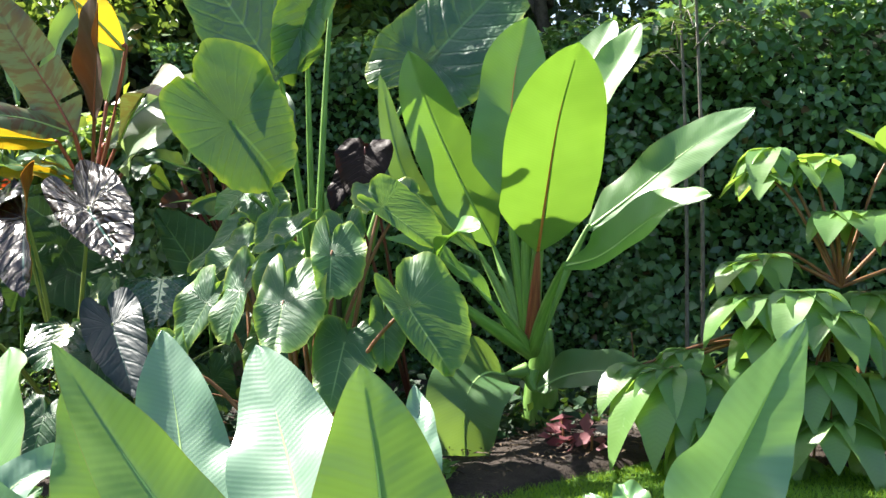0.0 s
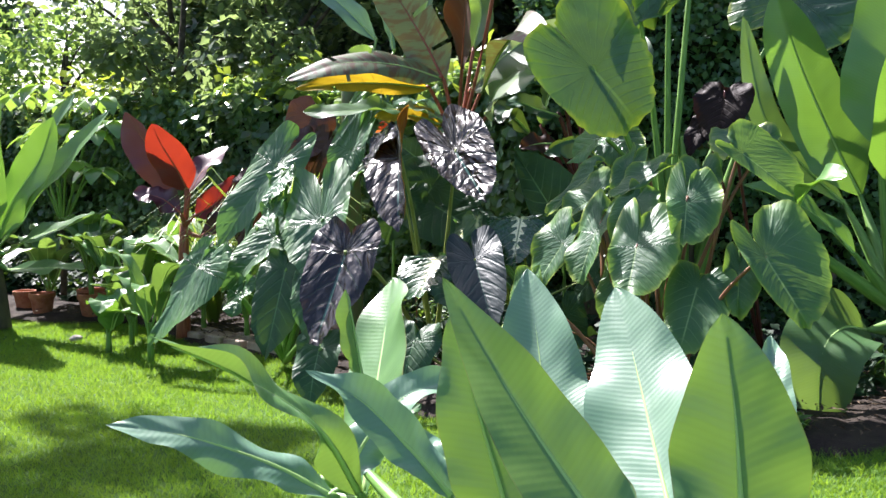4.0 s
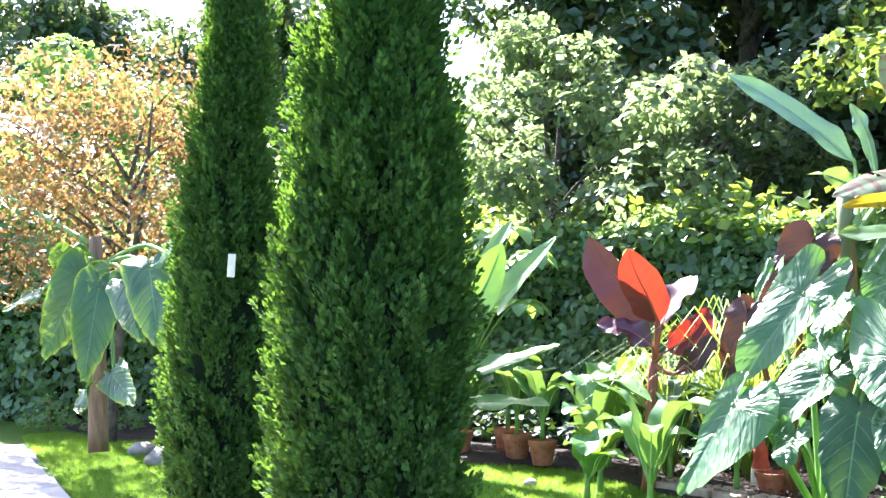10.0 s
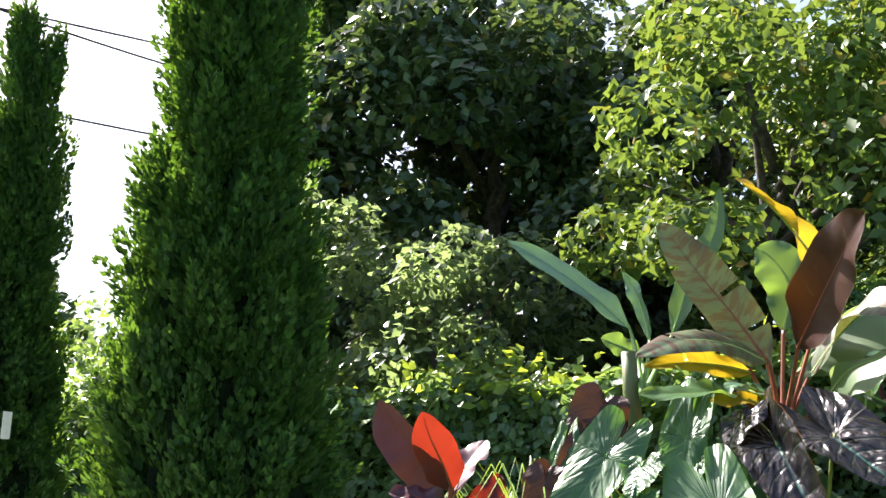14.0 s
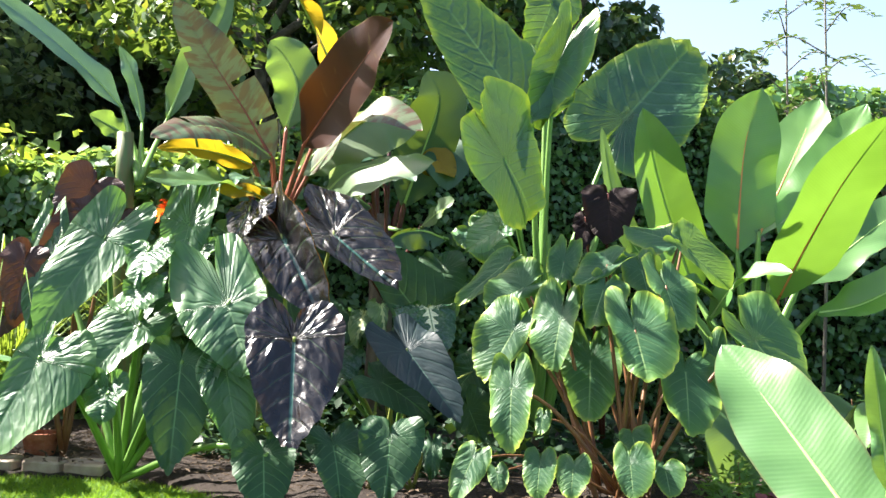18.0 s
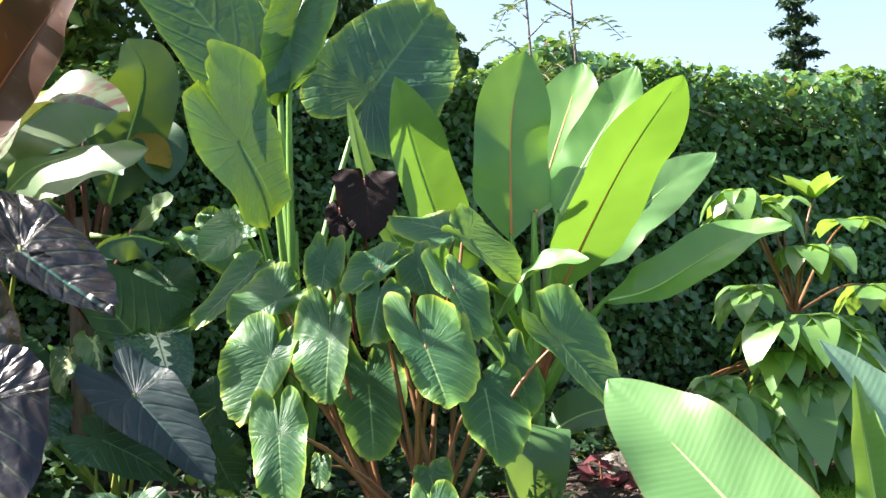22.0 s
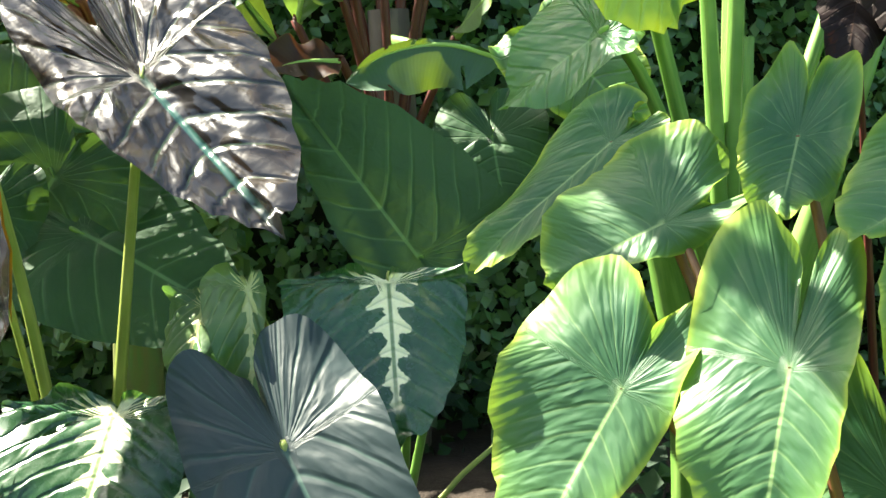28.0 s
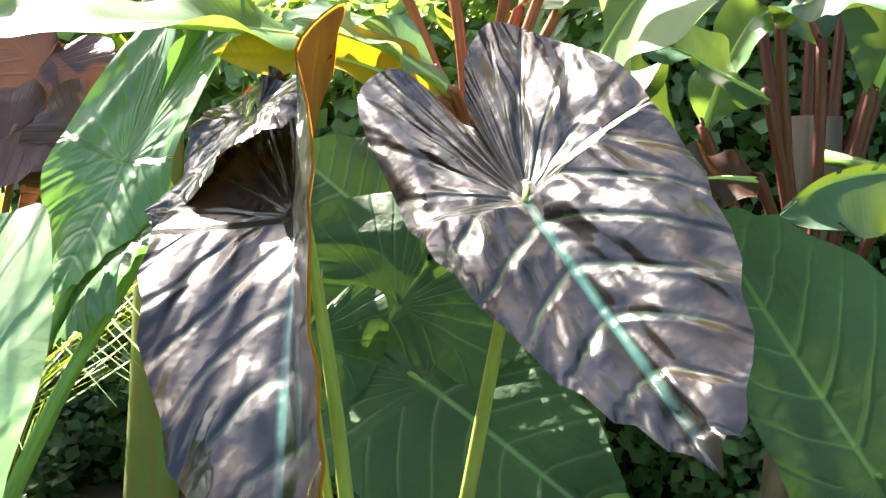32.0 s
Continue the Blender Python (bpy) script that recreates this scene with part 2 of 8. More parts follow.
# darker ear leaf, with the shade low among the plants put into its colour
SHADE = ear_leaf_material("shaded_ear_leaf", (0.015, 0.062, 0.020), (0.030, 0.095, 0.032), (0.12, 0.24, 0.10), None, 0.50, 0.35, 0.07, (0.25, 0.46, 0.05), 6.0, vein_mix=0.42)
ALOCASIA = ear_leaf_material("ribbed_ear_leaf", (0.018, 0.075, 0.038), (0.036, 0.115, 0.052), (0.11, 0.22, 0.10), (0.50, 0.56, 0.03), 0.42, 0.5, 0.12,
                             (0.36, 0.60, 0.03), 7.0, crinkle=0.55, groove_depth=0.4, margin=(0.09, 0.21, 0.035))
def black_leaf(name, through_amount, blotch=(0.016, 0.011, 0.008)):
    return ear_leaf_material(name, (0.0055, 0.0065, 0.0068), (0.012, 0.0135, 0.014), (0.045, 0.085, 0.040), None, 0.21, 0.55, through_amount, (1.0, 0.42, 0.03), 5.0, 0.030,
                             crinkle=1.0, blotch=blotch, vein_mix=0.42, halo_mix=0.0, pucker_scale=14.0, groove_depth=0.06, along_veins=1.0, bump_depth=0.031,
                             midrib=(0.035, 0.11, 0.09))


BLACK = black_leaf("black_ear_leaf", 0.02)
SLATE = ear_leaf_material("slate_ear_leaf", (0.014, 0.030, 0.028), (0.026, 0.046, 0.042), (0.070, 0.13, 0.10), None, 0.45, 0.22, 0.06, (0.1, 0.2, 0.05), 5.0,
                          crinkle=0.35, groove_depth=0.3, along_veins=2.0)
PIED = ear_leaf_material("pied_ear_leaf", (0.012, 0.065, 0.020), (0.022, 0.095, 0.028), (0.05, 0.14, 0.04), None, 0.26, 0.7, 0.15, None, 6.0,
                         patch=(0.86, 0.84, 0.50), crinkle=0.5, groove_depth=0.2, along_veins=1.0)
CREAM = ear_leaf_material("cream_marked_leaf", (0.03, 0.11, 0.03), (0.20, 0.30, 0.10), (0.5, 0.54, 0.24), None, 0.36, 0.5, 0.25, None, 5.0, patch=(0.6, 0.6, 0.25))
# purple-brown leaf, darkened further by shade put into its colour
PURPLE = ear_leaf_material("purple_ear_leaf", (0.010, 0.006, 0.005), (0.019, 0.011, 0.008), (0.03, 0.015, 0.01), None, 0.6, 0.18, 0.02, (0.4, 0.1, 0.05), 8.0)
BRONZE = ear_leaf_material("bronze_ear_leaf", (0.040, 0.021, 0.015), (0.072, 0.040, 0.027), (0.11, 0.055, 0.04), None, 0.48, 0.4, 0.07, (0.45, 0.16, 0.05), 8.0)

# yellow edge is the leaf's own; the wide yellow-green margin also paints backlight
GILT_ALOCASIA = ear_leaf_material("yellow_rimmed_ear_leaf", (0.024, 0.095, 0.034), (0.045, 0.135, 0.045), (0.12, 0.24, 0.08), (0.58, 0.60, 0.03), 0.42, 0.5, 0.08, (0.30, 0.48, 0.03), 7.0,
                                  groove_depth=0.4, margin=(0.16, 0.31, 0.03))
# veined lower skin, orange because light shining through is put into its colour
BLACK_UNDER = ear_leaf_material("backlit_leaf_underside", (0.38, 0.15, 0.015), (0.56, 0.27, 0.02), (0.62, 0.50, 0.06), (0.14, 0.05, 0.01), 0.42, 0.4, 0.45, (1.0, 0.45, 0.03), 5.0, 0.05, vein_mix=0.7)
ENSETE = banana_leaf_material("bright_banana_leaf", (0.070, 0.20, 0.045), (0.12, 0.28, 0.065), None, None, 0.34, 0.65, 0.24, (0.31, 0.57, 0.03))
FRESH = banana_leaf_material("fresh_banana_leaf", (0.066, 0.180, 0.052), (0.112, 0.255, 0.080), None, (0.16, 0.12, 0.05), 0.34, 0.6, 0.15, (0.38, 0.60, 0.06))
SEAGREEN = banana_leaf_material("bluish_banana_leaf", (0.090, 0.21, 0.120), (0.155, 0.29, 0.170), None, None, 0.32, 0.65, 0.13, (0.30, 0.55, 0.12))
# BANANA made paler, sun glare on the blade put into the colour
PALE_BANANA = banana_leaf_material("pale_banana_leaf", (0.105, 0.19, 0.095), (0.17, 0.26, 0.13), None, None, 0.42, 0.45, 0.34, (0.50, 0.66, 0.18))
BANANA = banana_leaf_material("banana_leaf", (0.05, 0.14, 0.045), (0.095, 0.20, 0.07), None, None, 0.38, 0.5, 0.28, (0.36, 0.56, 0.06))
AGED = banana_leaf_material("aged_banana_leaf", (0.065, 0.125, 0.055), (0.11, 0.165, 0.075), None, (0.12, 0.06, 0.02), 0.42, 0.45, 0.12, (0.36, 0.38, 0.06),
                            (0.085, 0.040, 0.024), 0.50)
GOLD = banana_leaf_material("yellowing_banana_leaf", (0.26, 0.20, 0.015), (0.36, 0.28, 0.03), None, (0.09, 0.04, 0.01), 0.45, 0.4, 0.40, (0.80, 0.52, 0.015),
                            (0.10, 0.075, 0.02), 0.64)
WINE = banana_leaf_material("wine_banana_leaf", (0.026, 0.010, 0.006), (0.045, 0.019, 0.010), None, (0.22, 0.15, 0.06), 0.42, 0.4, 0.08, (0.42, 0.13, 0.012), (0.08, 0.05, 0.02), 0.66)
SCARLET = banana_leaf_material("red_banana_leaf", (0.070, 0.018, 0.018), (0.11, 0.032, 0.028), None, (0.20, 0.07, 0.03), 0.42, 0.35, 0.25, (0.66, 0.050, 0.010))
WINE_RED = banana_leaf_material("dark_wine_banana_leaf", (0.052, 0.018, 0.024), (0.090, 0.036, 0.044), None, None, 0.36, 0.5, 0.03, (0.6, 0.1, 0.05))
# darker counterpart of BANANA, shade put into the leaf colour
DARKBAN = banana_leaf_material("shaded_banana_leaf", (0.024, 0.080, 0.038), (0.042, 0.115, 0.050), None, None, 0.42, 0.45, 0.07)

PAPER = banana_leaf_material("hand_leaf", (0.085, 0.215, 0.050), (0.16, 0.33, 0.085), None, None, 0.30, 0.75, 0.36, (0.42, 0.64, 0.06))
STALK_GREEN = stalk_material("green_stalk", (0.10, 0.22, 0.04), (0.19, 0.33, 0.08))
STALK_BROWN = stalk_material("brown_stalk", (0.16, 0.065, 0.03), (0.26, 0.13, 0.05))
STALK_RED = stalk_material("red_stalk", (0.20, 0.05, 0.030), (0.36, 0.12, 0.06))
STALK_DARK = stalk_material("dark_red_stalk", (0.075, 0.02, 0.018), (0.14, 0.035, 0.025))
STALK_OLIVE = stalk_material("olive_stalk", (0.20, 0.25, 0.05), (0.30, 0.34, 0.09))
RIB_PALE = stalk_material("pale_midrib", (0.30, 0.46, 0.14), (0.38, 0.54, 0.20))
RIB_RED = stalk_material("red_midrib", (0.50, 0.15, 0.06), (0.62, 0.27, 0.09))
TRUNK_BANANA = stalk_material("pseudostem", (0.16, 0.15, 0.06), (0.11, 0.19, 0.06))
TRUNK_BROWN = stalk_material("brown_trunk", (0.16, 0.09, 0.05), (0.26, 0.16, 0.09), 0.7)
TRUNK_DARK = stalk_material("dark_stem", (0.07, 0.055, 0.04), (0.13, 0.11, 0.08), 0.7)
BARK = rough_material("bark", (0.05, 0.04, 0.03), (0.12, 0.10, 0.08), 14.0, 0.9, 0.8)
CYPRESS = small_leaf_material("cypress_sprays", (0.010, 0.045, 0.016), (0.048, 0.125, 0.026), (0.30, 0.55, 0.03), 0.55, 0.25, 0.24)
# colour of the cypress interior, near-black to give shade between the sprays
CYPRESS_CORE = rough_material("cypress_inner_shade", (0.004, 0.012, 0.002), (0.008, 0.022, 0.004), 30.0, 1.0, 1.0)
HEDGE = small_leaf_material("hedge_leaves", (0.046, 0.132, 0.05), (0.17, 0.30, 0.125), (0.45, 0.62, 0.08), 0.27, 0.8, 0.40)
# brighter hedge leaf: sunlight on the hedge top put into the colour
HEDGE_SUN = small_leaf_material("sunlit_hedge_leaves", (0.10, 0.20, 0.03), (0.22, 0.34, 0.06), (0.6, 0.72, 0.05), 0.35, 0.6, 0.45)
IVY = small_leaf_material("ivy_leaves", (0.040, 0.12, 0.045), (0.12, 0.25, 0.085), (0.30, 0.48, 0.05), 0.28, 0.7, 0.30, (0.10, 0.03, 0.015), 0.985)
# darker copy of IVY: the shade beneath the plants is in its colour
GROUND_IVY = small_leaf_material("shaded_ground_ivy", (0.008, 0.030, 0.012), (0.020, 0.060, 0.020), (0.2, 0.36, 0.03), 0.5, 0.22, 0.10)
TREE_LEAF = small_leaf_material("tree_leaves", (0.022, 0.058, 0.028), (0.065, 0.120, 0.052), (0.26, 0.38, 0.06), 0.36, 0.6, 0.20, (0.16, 0.13, 0.03), 0.965)
PALE_LEAF = small_leaf_material("shrub_leaves", (0.036, 0.080, 0.040), (0.110, 0.178, 0.095), (0.42, 0.55, 0.16), 0.26, 0.55, 0.52)
CHERRY = small_leaf_material("cherry_leaves", (0.045, 0.105, 0.028), (0.11, 0.19, 0.045), (0.42, 0.56, 0.06), 0.38, 0.5, 0.26, (0.25, 0.14, 0.02), 0.96)
MAPLE = small_leaf_material("maple_leaves", (0.12, 0.072, 0.032), (0.25, 0.17, 0.07), (0.50, 0.32, 0.09), 0.5, 0.3, 0.26, (0.34, 0.08, 0.04), 0.90)
FIR = small_leaf_material("fir_needles", (0.02, 0.045, 0.03), (0.04, 0.075, 0.05), (0.1, 0.2, 0.05), 0.6, 0.3, 0.1)
# near-black filler inside the hedges, the shade between leaves put into its colour
SHADOWED = rough_material("hedge_inner_shade", (0.008, 0.014, 0.006), (0.016, 0.024, 0.010), 9.0, 1.0, 0.6)
SOIL = rough_material("soil", (0.020, 0.014, 0.011), (0.042, 0.031, 0.023), 6.0, 0.95, 0.9, 70.0, (0.065, 0.050, 0.038), 0.03)


# ---- builders ----
def mesh(name, verts, faces, material, uvs=None, smooth=True):
    """uvs: named lists of one (u, v) for each vertex."""
    me = bpy.data.meshes.new(name)
    me.from_pydata([tuple(v) for v in verts], [], [tuple(f) for f in faces])
    if uvs:
        loop = np.empty(len(me.loops), dtype=np.int32)
        me.loops.foreach_get("vertex_index", loop)
        for key, values in uvs.items():
            layer = me.uv_layers.new(name=key)
            layer.data.foreach_set("uv", np.asarray(values, dtype=np.float32)[loop].ravel())
    me.materials.append(material)
    if smooth:
        me.polygons.foreach_set("use_smooth", np.ones(len(me.polygons), dtype=bool))
    me.update()
    return me


def put_part(name, me, parent, label=""):
    ob = new(name, me)
    ob.parent = parent
    if label:
        ob["label"] = label
    return ob


def part(name, bm, material, parent, label=""):
    me = bpy.data.meshes.new(name)
    bm.to_mesh(me)
    bm.free()
    me.materials.append(material)
    return put_part(name, me, parent, label)


def thing(name, place, label, category, group="", kind=""):
    ob = new(name)
    ob.location = place
    ob.empty_display_size = 0.1
    return tagged(ob, label, category, group, kind)


def quads(verts, faces, material, name, smooth=False):
    """A large mesh from arrays, all of its faces with the same number of corners."""
    verts, faces = np.asarray(verts, dtype=np.float32), np.asarray(faces, dtype=np.int32)
    me = bpy.data.meshes.new(name)
    n, k = faces.shape
    me.vertices.add(len(verts))
    me.vertices.foreach_set("co", verts.ravel())
    me.loops.add(n * k)
    me.loops.foreach_set("vertex_index", faces.ravel())
    me.polygons.add(n)
    me.polygons.foreach_set("loop_start", np.arange(n, dtype=np.int32) * k)
    me.polygons.foreach_set("loop_total", np.full(n, k, dtype=np.int32))
    if smooth:
        me.polygons.foreach_set("use_smooth", np.ones(n, dtype=bool))
    me.materials.append(material)
    me.update(calc_edges=True)
    me.validate()
    return me


def smooth_curve(points, n):
    """n points along a smooth curve through the given ones."""
    p = [Vector(q) for q in points]
    if len(p) == 2:
        return [p[0].lerp(p[1], i / (n - 1)) for i in range(n)]
    p = [p[0] * 2 - p[1], *p, p[-1] * 2 - p[-2]]
    out = []
    for i in range(n):
        s = i / (n - 1) * (len(p) - 3)
        k = min(int(s), len(p) - 4)
        t = s - k
        a, b, c, d = p[k:k + 4]
        out.append(0.5 * (2 * b + (c - a) * t + (2 * a - 5 * b + 4 * c - d) * t * t + (3 * b - a - 3 * c + d) * t ** 3))
    return out


def tube(name, points, radii, material, sides=8, n=14, groove=0.0):
    """A stalk or stem along a smooth curve; radii at its start, middle and end."""
    c = smooth_curve(points, n)
    verts, faces, uv = [], [], []
    up = Vector((0.13, 0.21, 0.97))
    run = 0.0
    for i, q in enumerate(c):
        d = (c[min(i + 1, n - 1)] - c[max(i - 1, 0)]).normalized()
        a = d.cross(up if abs(d.z) < 0.93 else Vector((1, 0.1, 0))).normalized()
        b = d.cross(a)
        s = i / (n - 1)
        r = np.interp(s, np.linspace(0, 1, len(radii)), radii)
        if i:
            run += (q - c[i - 1]).length
        for k in range(sides):
            w = 2 * math.pi * k / sides
            rr = r * (1 - groove * max(0, math.cos(w)) ** 4)
            verts.append(q + (a * math.cos(w) + b * math.sin(w)) * rr)
            uv.append((abs(k / sides - 0.5) * 0.3, run))
    for i in range(n - 1):
        for k in range(sides):
            faces.append((i * sides + k, i * sides + (k + 1) % sides, (i + 1) * sides + (k + 1) % sides, (i + 1) * sides + k))
    verts.append(c[0])
    verts.append(c[-1])
    uv += [(0, 0), (0, run)]
    for k in range(sides):
        faces.append((len(verts) - 2, (k + 1) % sides, k))
        faces.append((len(verts) - 1, (n - 1) * sides + k, (n - 1) * sides + (k + 1) % sides))
    return mesh(name, verts, faces, material, {"flat": uv})


def facing(direction, face):
    """Axes of a blade that runs along direction and turns its upper side to face."""
    d = direction.normalized()
    n = (face - d * face.dot(d)).normalized()
    return d.cross(n), d, n


def ear_leaf(plant, at, tip, width, lobe, material, face=(-0.1, -0.75, 0.6), foot=None, fold=0.12, ruffle=0.0045, droop=0.14, wave=0.017,
             stalk=None, thick=0.009, bow=None, label="", lean=0.0, seed=0, round_tip=0.0, curl=0.0, closed=0.0, peltate=False, notch=0.50, underside=None):
    """A heart-shaped leaf from its stalk's end to its tip, with two lobes behind the stalk. closed: turn of one half towards the other."""
    base = plant.location
    at, tip = Vector(at), Vector(tip)
    rnd = random.Random(seed * 77 + int(1000 * (at.x + 3 * at.y + 7 * at.z)))
    ex, ey, ez = facing(tip - at, Vector(face))
    la, w = (tip - at).length, width / 2
    lb = lobe
    side = [(0, la), (0.20 + round_tip * 0.2, 0.93 * la), (0.56 + 0.16 * round_tip, 0.71 * la), (0.86 + 0.08 * round_tip, 0.38 * la), (1.0, 0.02 * la),
            (0.98, -0.42 * lb), (0.82, -0.84 * lb), (0.52, -1.0 * lb), (0.24, -0.88 * lb), (0.07, -0.66 * lb), (0.0, -notch * lb)]
    if peltate:
        side[-3:] = [(0.30, -0.97 * lb), (0.12, -0.90 * lb), (0.0, -0.86 * lb)]
    half = smooth_curve([(x * w, y, 0) for x, y in side], 37)
    rings = 10
    verts, uvp, uvf, uvn = [(0, 0, 0)], [(0, 0)], [(0, 0)], [(0, 0)]
    ns = len(half)
    spokes = [(1, half[i], i / (ns - 1)) for i in range(ns - 1, -1, -1)] + [(-1, half[i], i / (ns - 1)) for i in range(1, ns)]
    ph = [rnd.uniform(0, 6.3) for _ in range(8)]
    for j in range(1, rings + 1):
        r = j / rings
        for sg, q, s in spokes:
            x, y = sg * q.x * r * (1 + lean * sg), q.y * r
            xn, yn = abs(x) / w, y / (la if y > 0 else lb)
            z = fold * abs(x) - fold * 0.55 * abs(x) ** 2 / max(w, 0.01)
            vein = (yn - 0.42 * xn) * 5.0 if y > 0 else -0.42 * xn * 5.0 + yn * 1.5
            z += ruffle * min(1, 1.6 * xn) * math.cos(2 * math.pi * vein + 1.2 * math.sin(3 * s + ph[4])) * (0.6 + 0.5 * math.sin(7 * s + 3 * sg + ph[0]))
            z += wave * r ** 4 * (math.sin(15 * s + ph[1] + sg) + 0.7 * math.sin(27 * s + ph[2] + 2 * sg))
            z += 0.5 * wave * math.sin(x / w * 3.1 + ph[6]) * math.sin(yn * 4.0 + ph[7]) * r
            t = max(0.0, y / la)
            z -= droop * la * t * t
            if y < 0:
                z -= droop * 0.5 * lb * yn * yn
            z -= curl * abs(x) ** 2 / max(w, 0.01)
            e = 1.0 + 0.022 * r ** 3 * math.sin(vein * 2 * math.pi + ph[5]) + 0.03 * r ** 3 * math.sin(7 * s * sg + ph[3])
            x *= e
            if closed and sg < 0:
                x, z = x * math.cos(closed) + z * math.sin(closed), z * math.cos(closed) - x * math.sin(closed)
            verts.append((x, y * e, z))
            uvp.append((s if sg > 0 else -s, r))
            uvf.append((x + 3 * ph[0], y + 3 * ph[1]))
            uvn.append((x / w, y / la if y > 0 else y / lb))
    k = len(spokes)
    faces = [(0, 1 + i, 1 + i + 1) for i in range(k - 1)]
    for j in range(rings - 1):
        o = 1 + j * k
        faces += [(o + i, o + k + i, o + k + i + 1, o + i + 1) for i in range(k - 1)]
    m = Matrix((ex, ey, ez)).transposed()
    world_verts = [m @ Vector(v) + at - base for v in verts]
    blade = put_part("leaf", mesh("leaf", world_verts, faces, material, {"flat": uvf, "polar": uvp, "norm": uvn}), plant, label)
    if underside:
        # the lower skin of the half that stands up, a few millimetres behind the upper one
        low = [m @ Vector(v) + at - base for v in verts]
        for j in range(rings):
            for i in range(k):
                q = 1 + j * k + i
                low[q] = low[q] + (m @ Vector((-math.sin(closed), 0, -math.cos(closed)))) * 0.004
        under_faces = [f for f in faces if all(verts[q][0] * math.cos(closed) - verts[q][2] * math.sin(closed) < 1e-4 and (q - 1) % k >= k // 2 for q in f if q)]
        put_part("leaf_underside", mesh("leaf_underside", low, under_faces, underside, {"flat": uvf, "polar": uvp, "norm": uvn}), blade, "veined lower side, coloured orange-yellow as backlit")
    if foot is not None and stalk is not None:
        f = Vector(foot)
        mid = Vector(bow) if bow else f.lerp(at, 0.62) + Vector((0, 0, 0.10)) - ez * 0.03
        under = at - ez * 0.004
        put_part("leaf_stalk", tube("leaf_stalk", [f - base, mid - base, under - base - ey * 0.02 - ez * 0.02, under - base], (thick * 1.7, thick * 1.1, thick * 0.8, thick * 0.6), stalk, 7, 14),
                 plant)
    return blade


def paddle_leaf(plant, points, width, material, rib, face=(-0.1, -0.8, 0.5), fold=0.22, wave=0.02, pleat=0.0012, curl=0.0, label="", seed=0, foot=None, stalk=None,
                thick=0.014, tears=0, twist=0.0, blunt=0.5, rib_thick=0.007, split=0.0):
    """A long banana leaf along a curved midrib. split: share of the half width that is left on the lean side."""
    base = plant.location
    pts = [Vector(p) for p in points]
    rnd = random.Random(seed * 31 + int(1000 * abs(pts[-1].x + 2 * pts[-1].z)))
    nu, nv = 40, 7
    c = smooth_curve(pts, nu)
    run = [0.0]
    for i in range(1, nu):
        run.append(run[-1] + (c[i] - c[i - 1]).length)
    length = run[-1]
    ph = [rnd.uniform(0, 6.3) for _ in range(6)]
    verts, uvp, uvf = [], [], []
    slits = []
    for _ in range(tears):
        slits.append((rnd.choice((-1, 1)), rnd.randint(6, nu - 5), rnd.randint(2, nv - 1)))
    for i, q in enumerate(c):
        u = i / (nu - 1)
        d = c[min(i + 1, nu - 1)] - c[max(i - 1, 0)]
        ex, ey, ez = facing(d, Vector(face))
        if twist:
            a = twist * u
            ex, ez = ex * math.cos(a) + ez * math.sin(a), ez * math.cos(a) - ex * math.sin(a)
        prof = min(1.0, (u / 0.22) ** 0.75) * (1 - max(0, (u - 0.5) / 0.5) ** (2.2 + blunt)) ** 0.8
        if i == 0:
            prof = 0.06
        for k in range(-nv, nv + 1):
            s = k / nv
            w = width / 2 * prof * (1 - abs(split) * ((s > 0) == (split > 0)))
            x = s * w
            z = fold * abs(x) - curl * x * x / max(width / 2, 0.01)
            z += wave * abs(s) ** 2 * (math.sin(9 * u + ph[0] + (k > 0) * 1.7) + 0.6 * math.sin(19 * u + ph[1] + (k > 0) * 2.1)) * prof
            z += pleat * math.sin(38 * (run[i] / length - 0.2 * abs(s)) + ph[2]) * min(1, 3 * abs(s))
            x *= 1 + 0.03 * abs(s) * math.sin(13 * u + ph[3] + (k > 0))
            verts.append(q + ex * x + ez * z - base)
            uvp.append((s, u))
            uvf.append((x, run[i]))
    row = 2 * nv + 1
    faces = []
    cut = {(sg, i): depth for sg, i, depth in slits}
    for i in range(nu - 1):
        for k in range(row - 1):
            sg, ring = (1, k - nv) if k >= nv else (-1, nv - 1 - k)
            if (sg, i) in cut and ring >= nv - cut[(sg, i)]:
                continue
            faces.append((i * row + k, i * row + k + 1, (i + 1) * row + k + 1, (i + 1) * row + k))
    blade = put_part("leaf", mesh("leaf", verts, faces, material, {"flat": uvf, "polar": uvp}), plant, label)
    ribline = [q - base - facing(c[min(i + 1, nu - 1)] - c[max(i - 1, 0)], Vector(face))[2] * rib_thick * 0.4 for i, q in enumerate(c)][:-1:3]
    put_part("midrib", tube("midrib", ribline, (rib_thick * 1.5, rib_thick, rib_thick * 0.6, rib_thick * 0.25), rib, 6, 18), blade)
    if foot is not None:
        f = Vector(foot)
        d0 = (c[1] - c[0]).normalized()
        put_part("leaf_stalk", tube("leaf_stalk", [f - base, (f.lerp(c[0], 0.55) - d0 * 0.02) - base, c[0] - base - d0 * 0.005, c[1] - base],
                                    (thick * 1.5, thick * 1.1, rib_thick * 1.6, rib_thick * 1.4), stalk or rib, 8, 12, 0.25), plant)
    return blade


